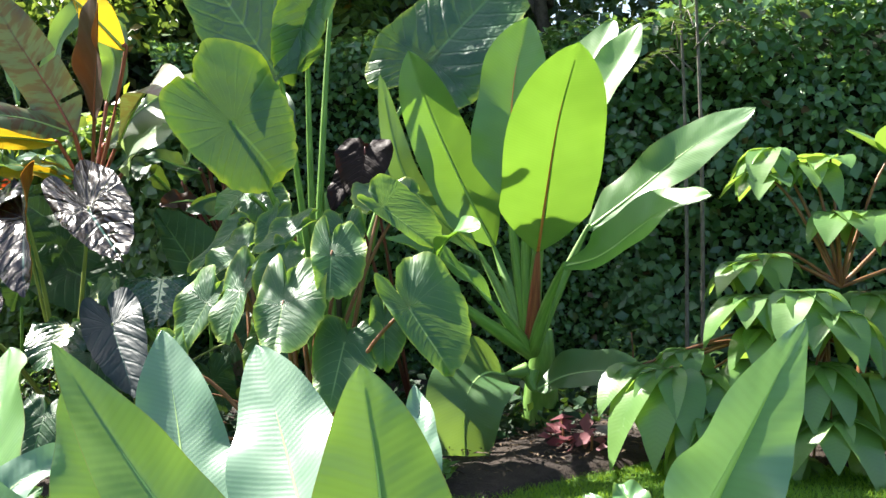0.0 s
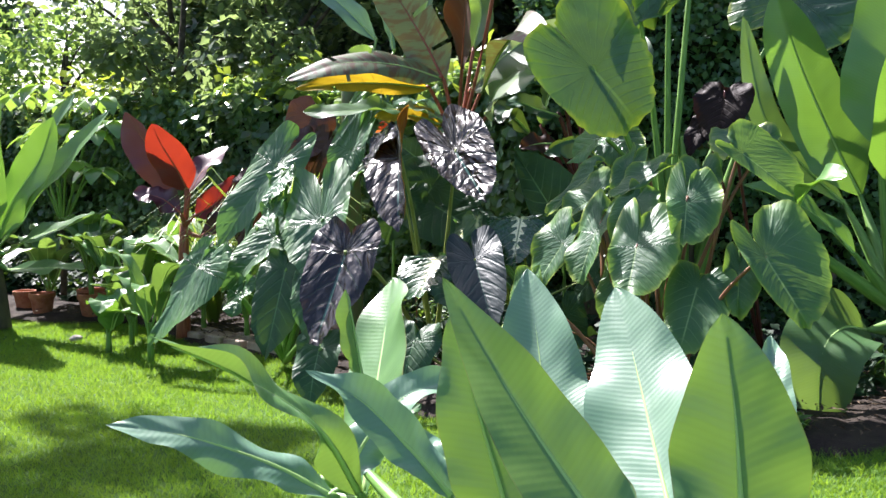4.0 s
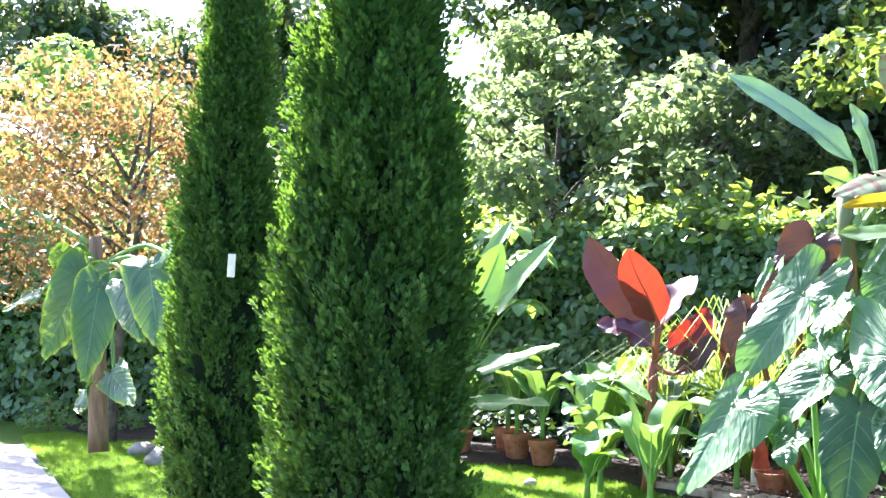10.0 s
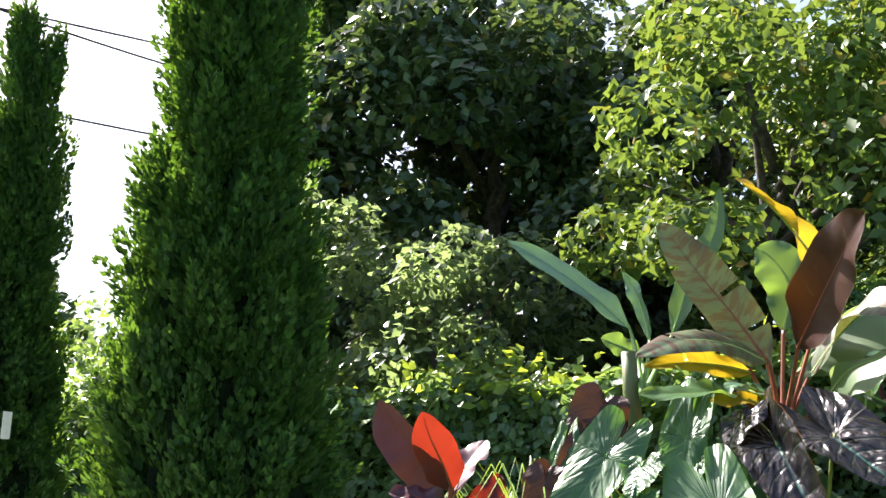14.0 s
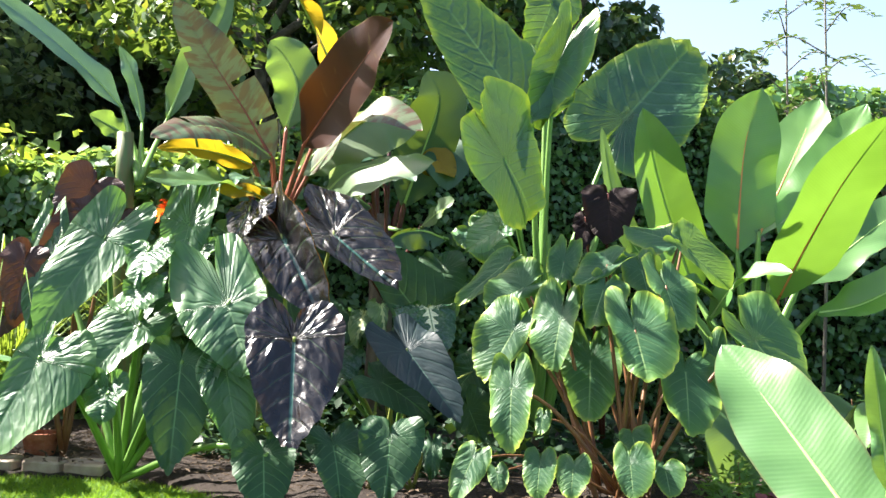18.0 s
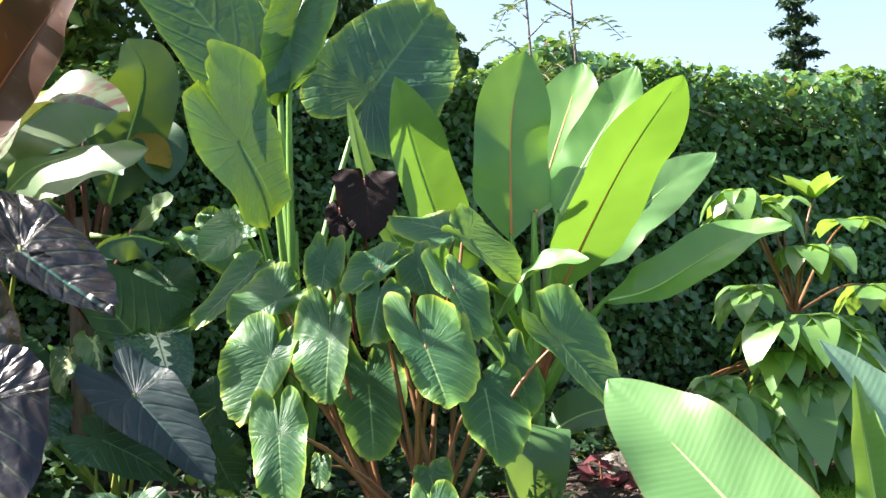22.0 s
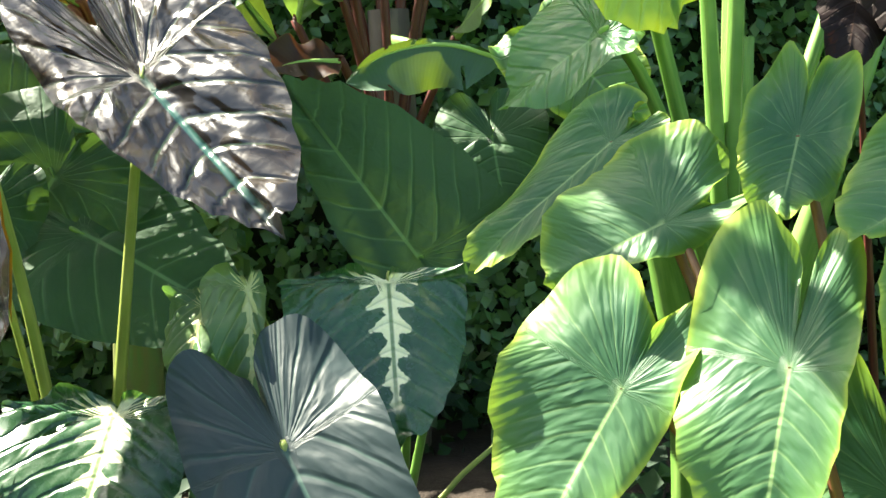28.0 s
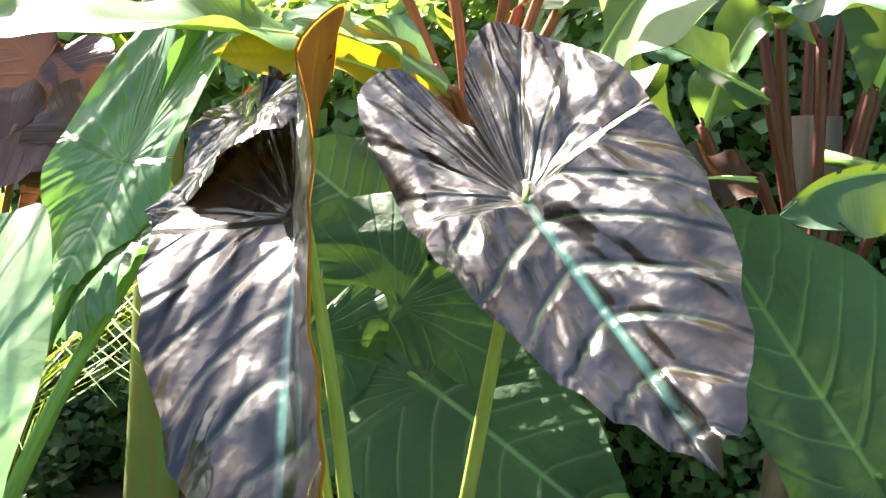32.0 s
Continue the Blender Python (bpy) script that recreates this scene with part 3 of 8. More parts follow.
def leaf_cloud(name, centres, normals, size, material, rng, aspect=0.55, tilt=0.8, hang=0.0, fold=0.25):
    """Many small folded leaves, four corners and two faces each, in one mesh."""
    n = len(centres)
    nor = normals + rng.normal(0, tilt, (n, 3))
    nor /= np.linalg.norm(nor, axis=1, keepdims=True) + 1e-9
    along = rng.normal(0, 1, (n, 3))
    along[:, 2] -= hang
    along -= nor * (along * nor).sum(1, keepdims=True)
    along /= np.linalg.norm(along, axis=1, keepdims=True) + 1e-9
    across = np.cross(nor, along)
    s = (size * rng.uniform(0.6, 1.35, n))[:, None]
    a = centres - along * s * 0.5
    b = centres + across * s * aspect * 0.5 + nor * s * fold * 0.4
    c = centres + along * s * 0.5
    d = centres - across * s * aspect * 0.5 + nor * s * fold * 0.4
    verts = np.stack([a, b, c, d], 1).reshape(-1, 3)
    i = np.arange(n)[:, None] * 4
    faces = np.concatenate([np.hstack([i, i + 1, i + 2]), np.hstack([i, i + 2, i + 3])])
    return quads(verts, faces, material, name)


def clump_points(centres, radii, count, rng, squash=0.8, shell=0.55):
    """Points and outward directions on the shells of many clumps."""
    k = rng.integers(0, len(centres), count)
    d = rng.normal(0, 1, (count, 3))
    d /= np.linalg.norm(d, axis=1, keepdims=True)
    r = np.asarray(radii)[k] * (shell + (1 - shell) * rng.random(count) ** 0.5)
    p = np.asarray(centres)[k] + d * r[:, None] * np.array([1, 1, squash])
    return p, d


def broadleaf_tree(name, place, height, spread, leaves, leaf_size, material, label, seed, trunk=0.16, crown_from=0.3, clumps=40, category="tree", hang=0.6, core=True):
    rng = np.random.default_rng(seed)
    t = thing(name, place, label, category)
    x0 = rng.normal(0, 0.2, 2)
    put_part("trunk", tube("trunk", [(0, 0, -0.05), (x0[0] * 0.3, x0[1] * 0.3, height * 0.3), (x0[0], x0[1], height * 0.62), (x0[0] * 1.3, x0[1] * 1.3, height * 0.9)],
                           (trunk, trunk * 0.8, trunk * 0.5, trunk * 0.15), BARK, 9, 14), t)
    cs, rs = [], []
    for i in range(clumps):
        h = crown_from + (1 - crown_from) * (i + rng.random()) / clumps
        k = (h - crown_from) / (1 - crown_from)
        wide = spread * (0.35 + 0.9 * math.sin(math.pi * min(1, 0.16 + 0.8 * k)) ** 0.8) * 0.62
        a = rng.random() * 6.283
        rad = wide * (0.35 + 0.65 * rng.random() ** 0.6)
        cs.append((math.cos(a) * rad, math.sin(a) * rad, h * height * 0.96))
        rs.append(spread * rng.uniform(0.16, 0.30))
    for i in range(0, clumps, max(1, clumps // 11)):
        c = cs[i]
        z0 = min(c[2] * 0.75, height * 0.7)
        put_part("limb", tube("limb", [(x0[0] * 0.5, x0[1] * 0.5, z0), (c[0] * 0.5, c[1] * 0.5, (z0 + c[2]) / 2 + 0.1), c], (trunk * 0.45, trunk * 0.25, trunk * 0.08), BARK, 6, 9), t)
    p, d = clump_points(cs, rs, leaves, rng)
    put_part("crown", leaf_cloud("crown", p, d * 0.5 + np.array([0, 0, 0.6]), leaf_size, material, rng, 0.6, 0.6, hang), t)
    return t


def hedge_wall(name, start, end, height, depth, leaves, size, material, label, seed, hang=1.0, lump=0.25, category="hedge", core=0.75, top=None):
    """A leafy hedge between two points of the ground, with an uneven face and top over an inner body painted near-black
    as the shade between the leaves.
    """
    rng = np.random.default_rng(seed)
    a, b = Vector(start), Vector(end)
    d = b - a
    length = d.length
    d.normalize()
    nrm = Vector((d.y, -d.x, 0))
    t = thing(name, a, label, category)
    gx, gz = max(8, int(length / 0.35)), 10

    def bulge(u, h):
        return lump * (noise.noise((u * 0.9 + seed, h * 1.1, 3.1)) + 0.5 * noise.noise((u * 2.3, h * 2.6 + seed, 1.7)))

    def high(u):
        return height * (1 + 0.10 * noise.noise((u * 0.6, seed * 1.3, 0)) + 0.07 * noise.noise((u * 2.1, seed, 4)))

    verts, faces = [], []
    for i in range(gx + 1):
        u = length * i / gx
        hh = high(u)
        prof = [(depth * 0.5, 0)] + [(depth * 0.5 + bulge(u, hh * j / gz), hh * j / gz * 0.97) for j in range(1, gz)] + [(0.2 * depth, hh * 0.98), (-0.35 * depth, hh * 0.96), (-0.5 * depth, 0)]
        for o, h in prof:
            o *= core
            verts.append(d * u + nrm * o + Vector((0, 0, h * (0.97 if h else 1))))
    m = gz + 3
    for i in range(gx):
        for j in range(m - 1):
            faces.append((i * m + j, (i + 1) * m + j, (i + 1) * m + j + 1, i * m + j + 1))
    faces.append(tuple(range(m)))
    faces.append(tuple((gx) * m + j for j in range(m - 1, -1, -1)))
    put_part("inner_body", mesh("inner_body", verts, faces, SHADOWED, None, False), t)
    u = rng.random(leaves) * length
    hh = np.array([high(q) for q in u])
    kind = rng.random(leaves)
    h = np.where(kind < 0.78, hh * rng.random(leaves), hh * (0.97 + 0.06 * rng.random(leaves)))
    o = np.where(kind < 0.78, depth * 0.5 + np.array([bulge(q, w) for q, w in zip(u, h)]) + rng.uniform(-0.16, 0.06, leaves), depth * rng.uniform(-0.3, 0.55, leaves))
    dd, nn = np.array(d), np.array(nrm)
    p = dd * u[:, None] + nn * o[:, None] + np.array([0, 0, 1.0]) * h[:, None]
    nor = np.where((kind < 0.78)[:, None], nn * 0.8 + np.array([0, 0, 0.5]), np.array([0, 0, 1.0]))
    put_part("foliage", leaf_cloud("foliage", p, nor, size, material, rng, 0.7, 0.45, hang), t)
    return t


def fan_leaf(plant, hub, radius, material, count=9, spread=300.0, heading=0.0, droop=0.6, tilt=0.25, foot=None, stalk=None, thick=0.008, seed=0, wide=0.42):
    """A hand-shaped leaf: pointed leaflets round one hub, arching down."""
    base = plant.location
    hub = Vector(hub)
    rnd = random.Random(seed * 13 + int(500 * abs(hub.x + hub.z)))
    verts, faces, uvf, uvp = [], [], [], []
    nu, nv = 9, 3
    for i in range(count):
        a = radians(heading + spread * ((i + 0.5) / count - 0.5) + rnd.uniform(-6, 6))
        d = Vector((math.cos(a), math.sin(a), 0))
        side = Vector((-d.y, d.x, 0))
        length = radius * rnd.uniform(0.85, 1.12) * (1 - 0.25 * abs((i + 0.5) / count - 0.5) * 2)
        start = len(verts)
        dr = droop * rnd.uniform(0.8, 1.25)
        for j in range(nu):
            u = j / (nu - 1)
            bow = u * length
            z = tilt * bow - dr * length * u ** 1.8
            x = bow * (1 - 0.35 * dr * u)
            w = wide * length * 0.5 * (math.sin(math.pi * min(1, (0.06 + 0.94 * u)) ** 0.85) ** 0.85)
            for k in range(-nv, nv + 1):
                s = k / nv
                p = hub + d * x + side * (s * w) + Vector((0, 0, z + 0.16 * w * abs(s) + 0.03 * w * math.sin(14 * u + k)))
                verts.append(p - base)
                uvf.append((s * w, bow + i))
                uvp.append((s, u))
        row = 2 * nv + 1
        for j in range(nu - 1):
            for k in range(row - 1):
                q = start + j * row + k
                faces.append((q, q + row, q + row + 1, q + 1))
    leaf = put_part("leaf", mesh("leaf", verts, faces, material, {"flat": uvf, "polar": uvp}), plant)
    if foot is not None:
        f = Vector(foot)
        put_part("leaf_stalk", tube("leaf_stalk", [f - base, f.lerp(hub, 0.6) + Vector((0, 0, 0.06)) - base, hub - base], (thick * 1.5, thick, thick * 0.7), stalk, 7, 12), plant)
    return leaf


def paddle_tuft(name, place, height, count, material, rib, label, category, seed, group="", width=0.16, lean=0.55):
    """A small clump of paddle leaves that rise and arch outwards from one root."""
    rnd = random.Random(seed)
    t = thing(name, place, label, category, group)
    o = Vector(place)
    put_part("pseudostem", tube("pseudostem", [(0, 0, -0.03), (0, 0, height * 0.2), (0, 0, height * 0.35)], (0.022, 0.018, 0.012), STALK_GREEN, 8, 6), t)
    for i in range(count):
        a = i * 2.4 + rnd.uniform(-0.4, 0.4)
        out = lean * height * rnd.uniform(0.6, 1.2)
        h = height * rnd.uniform(0.75, 1.1)
        d = Vector((math.cos(a), math.sin(a), 0))
        b = o + d * out * 0.15 + Vector((0, 0, h * 0.42))
        m = o + d * out * 0.5 + Vector((0, 0, h * 0.85))
        e = o + d * out * 1.15 + Vector((0, 0, h * rnd.uniform(0.65, 1.05)))
        paddle_leaf(t, [b, m, e], width * rnd.uniform(0.75, 1.2), material, rib, face=tuple(Vector((0, 0, 1)) - d * 0.5), foot=o + Vector((0, 0, height * 0.2)), stalk=STALK_GREEN,
                    thick=0.008, rib_thick=0.004, wave=0.012, seed=seed + i)
    return t


def grass_clump(name, place, height, count, material, label, seed, lean=0.6):
    rng = np.random.default_rng(seed)
    t = thing(name, place, label, "ornamental grass")
    a = rng.random(count) * 6.283
    out = height * lean * rng.random(count) ** 0.7
    h = height * rng.uniform(0.6, 1.0, count)
    verts, faces = [], []
    for i in range(count):
        d = Vector((math.cos(a[i]), math.sin(a[i]), 0))
        s = Vector((-d.y, d.x, 0)) * 0.006
        p = [d * 0.03, d * out[i] * 0.4 + Vector((0, 0, h[i] * 0.7)), d * out[i] + Vector((0, 0, h[i])), d * out[i] * 1.5 + Vector((0, 0, h[i] * 0.8))]
        k = len(verts)
        for j, q in enumerate(p):
            w = (1, 1, 0.7, 0.1)[j]
            verts += [q - s * w, q + s * w]
        faces += [(k + 2 * j, k + 2 * j + 1, k + 2 * j + 3, k + 2 * j + 2) for j in range(3)]
    put_part("blade_tuft", mesh("blade_tuft", verts, faces, material), t)
    return t


# ---- ground ----
def lawn_material():
    m = Nodes("lawn")
    o = m.obj()
    n1, n2, n3 = m.noise(0.9, 3.0, vector=o), m.noise(160.0, 3.0, 0.7, vector=o), m.noise(14.0, 3.0, vector=o)
    col = m.mix(m.step(n1, 0.3, 0.7), (0.055, 0.130, 0.011), (0.076, 0.160, 0.017))
    col = m.mix(m.math("MULTIPLY", m.step(n3, 0.4, 0.7), 0.45), col, (0.107, 0.198, 0.031))
    col = m.mix(m.step(n2, 0.52, 0.72), col, (0.038, 0.095, 0.009))
    m.bump(n2, 0.8, 0.02)
    return m.surface(col, 0.8, 0.2)


LAWN = lawn_material()
GRASS = small_leaf_material("grass_blades", (0.088, 0.22, 0.017), (0.175, 0.345, 0.042), (0.46, 0.70, 0.035), 0.55, 0.3, 0.36, patchy=(0.076, 0.158, 0.016))
GRAVEL_BED = rough_material("gravel_bed", (0.20, 0.18, 0.155), (0.42, 0.39, 0.35), 30.0, 0.95, 0.9, 90.0)
SLAB = rough_material("paving_stone", (0.40, 0.37, 0.33), (0.52, 0.49, 0.44), 3.0, 0.85, 0.35, 70.0, (0.36, 0.33, 0.29), 0.006)


def ground_sheet():
    n = 60
    xs = [math.copysign(abs(i / n) ** 2.6 * 400, i) - 2.0 for i in range(-n, n + 1)]
    ys = [math.copysign(abs(i / n) ** 2.6 * 400, i) + 3.0 for i in range(-n, n + 1)]
    verts = [(x, y, -0.012 + 0.006 * noise.noise((x * 0.5, y * 0.5, 0)) * (abs(x) < 30)) for y in ys for x in xs]
    w = len(xs)
    faces = [(j * w + i, j * w + i + 1, (j + 1) * w + i + 1, (j + 1) * w + i) for j in range(w - 1) for i in range(w - 1)]
    return tagged(new("ground", mesh("ground", verts, faces, LAWN)), "sunlit mown green lawn that spreads to the beds", "lawn", kind="structure")


ground_sheet()

# front edge of the planted bed, from far left to right, and the back of it
BED_FRONT = [(-14.0, 8.6), (-10.4, 6.6), (-9.6, 6.35), (-8.4, 7.3), (-7.3, 7.3), (-6.9, 7.0), (-6.4, 6.9), (-5.5, 7.0), (-4.6, 6.4), (-3.95, 6.1), (-3.3, 5.85), (-2.7, 5.05), (-2.1, 4.75), (-1.26, 4.26), (-1.05, 4.2), (-0.55, 4.5), (-0.1, 4.7),
             (0.8, 5.3), (1.8, 4.9), (3.3, 4.0), (6.2, 3.0)]


def bed():
    pts = smooth_curve([(x, y, 0) for x, y in BED_FRONT], 120)
    verts, faces = [], []
    k = 16
    for p in pts:
        p = p + Vector((0.05 * noise.noise(p * 2.1), 0.08 * noise.noise(p * 1.7 + Vector((4, 0, 0))), 0))
        for j in range(k):
            s = j / (k - 1)
            q = p.lerp(Vector((p.x * 1.05 - 0.4, 11.5, 0)), s ** 1.7)
            z = -0.03 if j == 0 else 0.045 * min(1, j / 3) + 0.035 * noise.noise(q * 2.3) + 0.02 * noise.noise(q * 7)
            verts.append((q.x, q.y, z))
    for i in range(len(pts) - 1):
        for j in range(k - 1):
            faces.append((i * k + j, (i + 1) * k + j, (i + 1) * k + j + 1, i * k + j + 1))
    return tagged(new("garden_bed", mesh("garden_bed", verts, faces, SOIL)), "dark crumbly soil of the planted bed", "soil", kind="structure")


bed()


def front_y(x):
    return float(np.interp(x, [p[0] for p in BED_FRONT], [p[1] for p in BED_FRONT]))


PATH_A, PATH_B = Vector((-4.72, 2.36, 0)), Vector((-9.92, 5.58, 0))
PATH_D = (PATH_B - PATH_A).normalized()
PATH_S = Vector((-PATH_D.y, PATH_D.x, 0)) * -1.0


def gravel_edge(along):
    """How far the gravel reaches from the path's line towards the beds."""
    return float(np.interp(along, (-3.0, -0.3, 1.4, 2.0, 2.5, 2.7), (1.05, 0.92, 0.88, 0.52, 0.15, 0.06)))


def gravel_strip():
    verts, faces = [], []
    n, k = 46, 4
    for i in range(n + 1):
        u = -3.0 + 5.7 * i / n
        far = gravel_edge(u) + 0.03 * noise.noise((u * 4.0, 0, 0))
        for j in range(k):
            q = PATH_A + PATH_D * u + PATH_S * (-0.93 + (far + 0.93) * j / (k - 1))
            verts.append((q.x, q.y, 0.004))
    for i in range(n):
        for j in range(k - 1):
            faces.append((i * k + j, i * k + j + 1, (i + 1) * k + j + 1, (i + 1) * k + j))
    return tagged(new("gravel_strip", mesh("gravel_strip", verts, faces, GRAVEL_BED)), "pale crushed gravel strip round the cypresses", "gravel", kind="structure")


def paving():
    """Light stone slabs laid in a row across the path."""
    gravel_strip()
    path = thing("pavement", PATH_A, "row of pale rectangular stepping slabs with narrow joints", "paving", kind="structure")
    turn = math.degrees(math.atan2(PATH_D.y, PATH_D.x))
    rnd = random.Random(5)
    for v in range(4):
        bm = bmesh.new()
        bmesh.ops.create_cube(bm, size=1.0)
        bmesh.ops.scale(bm, vec=(0.455 + 0.008 * v, 0.93 - 0.02 * v, 0.05), verts=bm.verts)
        bmesh.ops.bevel(bm, geom=bm.edges[:], offset=0.007, segments=1, affect="EDGES")
        me = bpy.data.meshes.new("slab")
        bm.to_mesh(me)
        bm.free()
        me.materials.append(SLAB)
        for i in range(v, 18, 4):
            p = PATH_D * (-2.5 + 0.486 * i) + PATH_S * (-0.385 + rnd.uniform(-0.015, 0.015))
            ob = put_part("slab", me, path)
            ob.matrix_basis = pose(p.x, p.y, 0.002 + rnd.uniform(-0.003, 0.003), rnd.uniform(-0.4, 0.4), rnd.uniform(-0.4, 0.4), turn + rnd.uniform(-0.8, 0.8))
    rng = np.random.default_rng(11)
    n = 16000
    u, o = rng.uniform(-1.2, 2.7, n), rng.uniform(0.09, 1.0, n)
    far = np.array([gravel_edge(q) for q in u]) + rng.normal(0, 0.02, n)
    q = np.array(PATH_A) + np.outer(u, np.array(PATH_D)) + np.outer(o, np.array(PATH_S))
    q = q[o < far]
    m = len(q)
    r = rng.uniform(0.005, 0.013, m)
    corner = np.array([(1, 0, 0), (-1, 0, 0), (0, 1, 0), (0, -1, 0), (0, 0, 1), (0, 0, -1)], dtype=float)
    v = corner[None] * r[:, None, None] * rng.uniform(0.6, 1.4, (m, 6, 1))
    a1 = rng.uniform(0, 6.28, m)
    rot = np.stack([np.stack([np.cos(a1), -np.sin(a1), 0 * a1], 1), np.stack([np.sin(a1), np.cos(a1), 0 * a1], 1), np.stack([0.3 * np.sin(a1 * 3), 0 * a1, 0 * a1 + 1], 1)], 1)
    v = np.einsum("nij,nkj->nki", rot, v) + (q + np.stack([0 * r, 0 * r, 0.004 + r * 0.5], 1))[:, None]
    f = np.array([(0, 2, 4), (2, 1, 4), (1, 3, 4), (3, 0, 4), (2, 0, 5), (1, 2, 5), (3, 1, 5), (0, 3, 5)])
    faces = (np.arange(m)[:, None, None] * 6 + f[None]).reshape(-1, 3)
    stones = small_leaf_material("gravel_stones", (0.34, 0.32, 0.29), (0.70, 0.67, 0.62), (0.5, 0.5, 0.45), 0.85, 0.25, 0.0)
    tagged(new("gravel_stones", quads(v.reshape(-1, 3), faces, stones, "gravel_stones")), "loose pale grey and cream gravel chips", "gravel", kind="stuff")


paving()


def grass():
    rng = np.random.default_rng(3)
    n = 520000
    x = rng.uniform(-10.6, 2.2, n)
    y = rng.uniform(1.4, 7.4, n)
    near = np.array([front_y(v) for v in np.linspace(-10, 3, 400)])
    keep = y < np.interp(x, np.linspace(-10, 3, 400), near) + 0.05
    along = (x - PATH_A.x) * PATH_D.x + (y - PATH_A.y) * PATH_D.y
    off = (x - PATH_A.x) * PATH_S.x + (y - PATH_A.y) * PATH_S.y
    edge = np.interp(along, np.linspace(-4, 6, 200), [max(0.1, gravel_edge(q)) for q in np.linspace(-4, 6, 200)])
    keep &= (off > edge + 0.02) | (off < -0.9)
    x, y = x[keep], y[keep]
    m = len(x)
    h = rng.uniform(0.008, 0.022, m)
    a = rng.uniform(0, 6.283, m)
    w = rng.uniform(0.0018, 0.0032, m)
    lean = rng.normal(0, 0.018, (m, 2))
    z0 = np.full(m, -0.012)
    p0 = np.stack([x - np.cos(a) * w, y - np.sin(a) * w, z0], 1)
    p1 = np.stack([x + np.cos(a) * w, y + np.sin(a) * w, z0], 1)
    p2 = np.stack([x + lean[:, 0], y + lean[:, 1], z0 + 0.012 + h], 1)
    me = quads(np.stack([p0, p1, p2], 1).reshape(-1, 3), np.arange(m * 3).reshape(-1, 3), GRASS, "grass")
    tagged(new("grass", me), "short bright green lawn grass", "grass", kind="stuff")


grass()


# ---- hedges and trees behind the bed ----
hedge_wall("clipped_hedge", (-10.17, 10.58, 0.00), (-2.17, 8.36, 0.00), 1.91, 1.2, 34000, 0.095, HEDGE, "broad leafy green hedge behind the bed, sunlit along its top", 4, lump=0.3)
hedge_wall("ivy_hedge", (-2.51, 8.24, 0.00), (1.14, 8.23, 0.00), 2.46, 0.9, 24000, 0.062, IVY, "dark green ivy-covered hedge in shade", 8)
hedge_wall("ivy_hedge", (0.87, 8.29, 0.00), (8.93, 6.76, 0.00), 2.53, 1.3, 34000, 0.085, IVY, "tall dark green ivy-covered hedge", 9, lump=0.35)


def sunlit_top_leaves():
    """Leaves along the top of the clipped hedge, the sunlight there put into their brighter colour."""
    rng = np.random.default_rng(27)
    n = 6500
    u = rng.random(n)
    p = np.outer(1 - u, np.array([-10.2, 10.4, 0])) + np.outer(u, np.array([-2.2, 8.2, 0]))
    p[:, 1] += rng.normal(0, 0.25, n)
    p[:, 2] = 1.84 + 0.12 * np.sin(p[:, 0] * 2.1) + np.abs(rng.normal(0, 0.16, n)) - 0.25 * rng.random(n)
    tagged(new("sunlit_top_leaves", leaf_cloud("sunlit_top_leaves", p, np.tile(np.array([0, -0.4, 0.8]), (n, 1)), 0.11, HEDGE_SUN, rng, 0.75, 0.5, 0.6)), "yellow-green leaves on the hedge's top, coloured brighter as sunlit", "hedge shoots", kind="stuff")


sunlit_top_leaves()
broadleaf_tree("shrub", (-7.43, 10.31, 0.00), 4.57, 1.737, 8000, 0.12, PALE_LEAF, "tall grey-green shrub with pale leaves", 21, 0.07, 0.08, 46, "shrub")
broadleaf_tree("shrub", (-5.56, 10.27, 0.00), 3.74, 2.003, 8500, 0.12, PALE_LEAF, "spreading grey-green shrub with pale leaves", 22, 0.07, 0.08, 46, "shrub")
broadleaf_tree("shrub", (-9.56, 11.06, 0.00), 3.30, 2.012, 7000, 0.12, HEDGE, "broad green shrub above the hedge", 23, 0.07, 0.08, 40, "shrub")
broadleaf_tree("tree", (-8.95, 14.80, 0.00), 10.35, 2.70, 36000, 0.19, TREE_LEAF, "tall dark broadleaf tree behind the hedge", 31, 0.2, 0.15, 60)
broadleaf_tree("tree", (-6.46, 14.23, 0.00), 8.55, 3.778, 36000, 0.19, TREE_LEAF, "dark spreading broadleaf tree behind the hedge", 32, 0.2, 0.15, 60)
broadleaf_tree("tree", (-3.13, 14.22, 0.00), 7.3, 3.3, 30000, 0.19, TREE_LEAF, "dense dark broadleaf tree", 33, 0.2, 0.12, 56)
broadleaf_tree("tree", (-0.78, 11.87, 0.00), 6.29, 2.454, 16000, 0.14, TREE_LEAF, "dark leafy tree behind the ivy hedge", 34, 0.15, 0.2, 50)
broadleaf_tree("cherry_tree", (-2.35, 10.08, 0.00), 5.9, 2.45, 13000, 0.13, CHERRY, "fruit tree with sunlit yellow-green hanging leaves", 35, 0.1, 0.42, 40)
broadleaf_tree("tree", (0.63, 10.05, 0.00), 5.81, 1.623, 14000, 0.13, TREE_LEAF, "small dark tree above the ivy hedge", 40, 0.1, 0.2, 40)
broadleaf_tree("tree", (-16.55, 15.78, 0.00), 7.82, 3.146, 20000, 0.2, TREE_LEAF, "thin-crowned tree with pale autumn leaves", 36, 0.16, 0.25, 40)
broadleaf_tree("tree", (-22.16, 15.55, 0.00), 8.43, 3.591, 20000, 0.22, TREE_LEAF, "far dark garden tree", 37, 0.18, 0.2, 40)
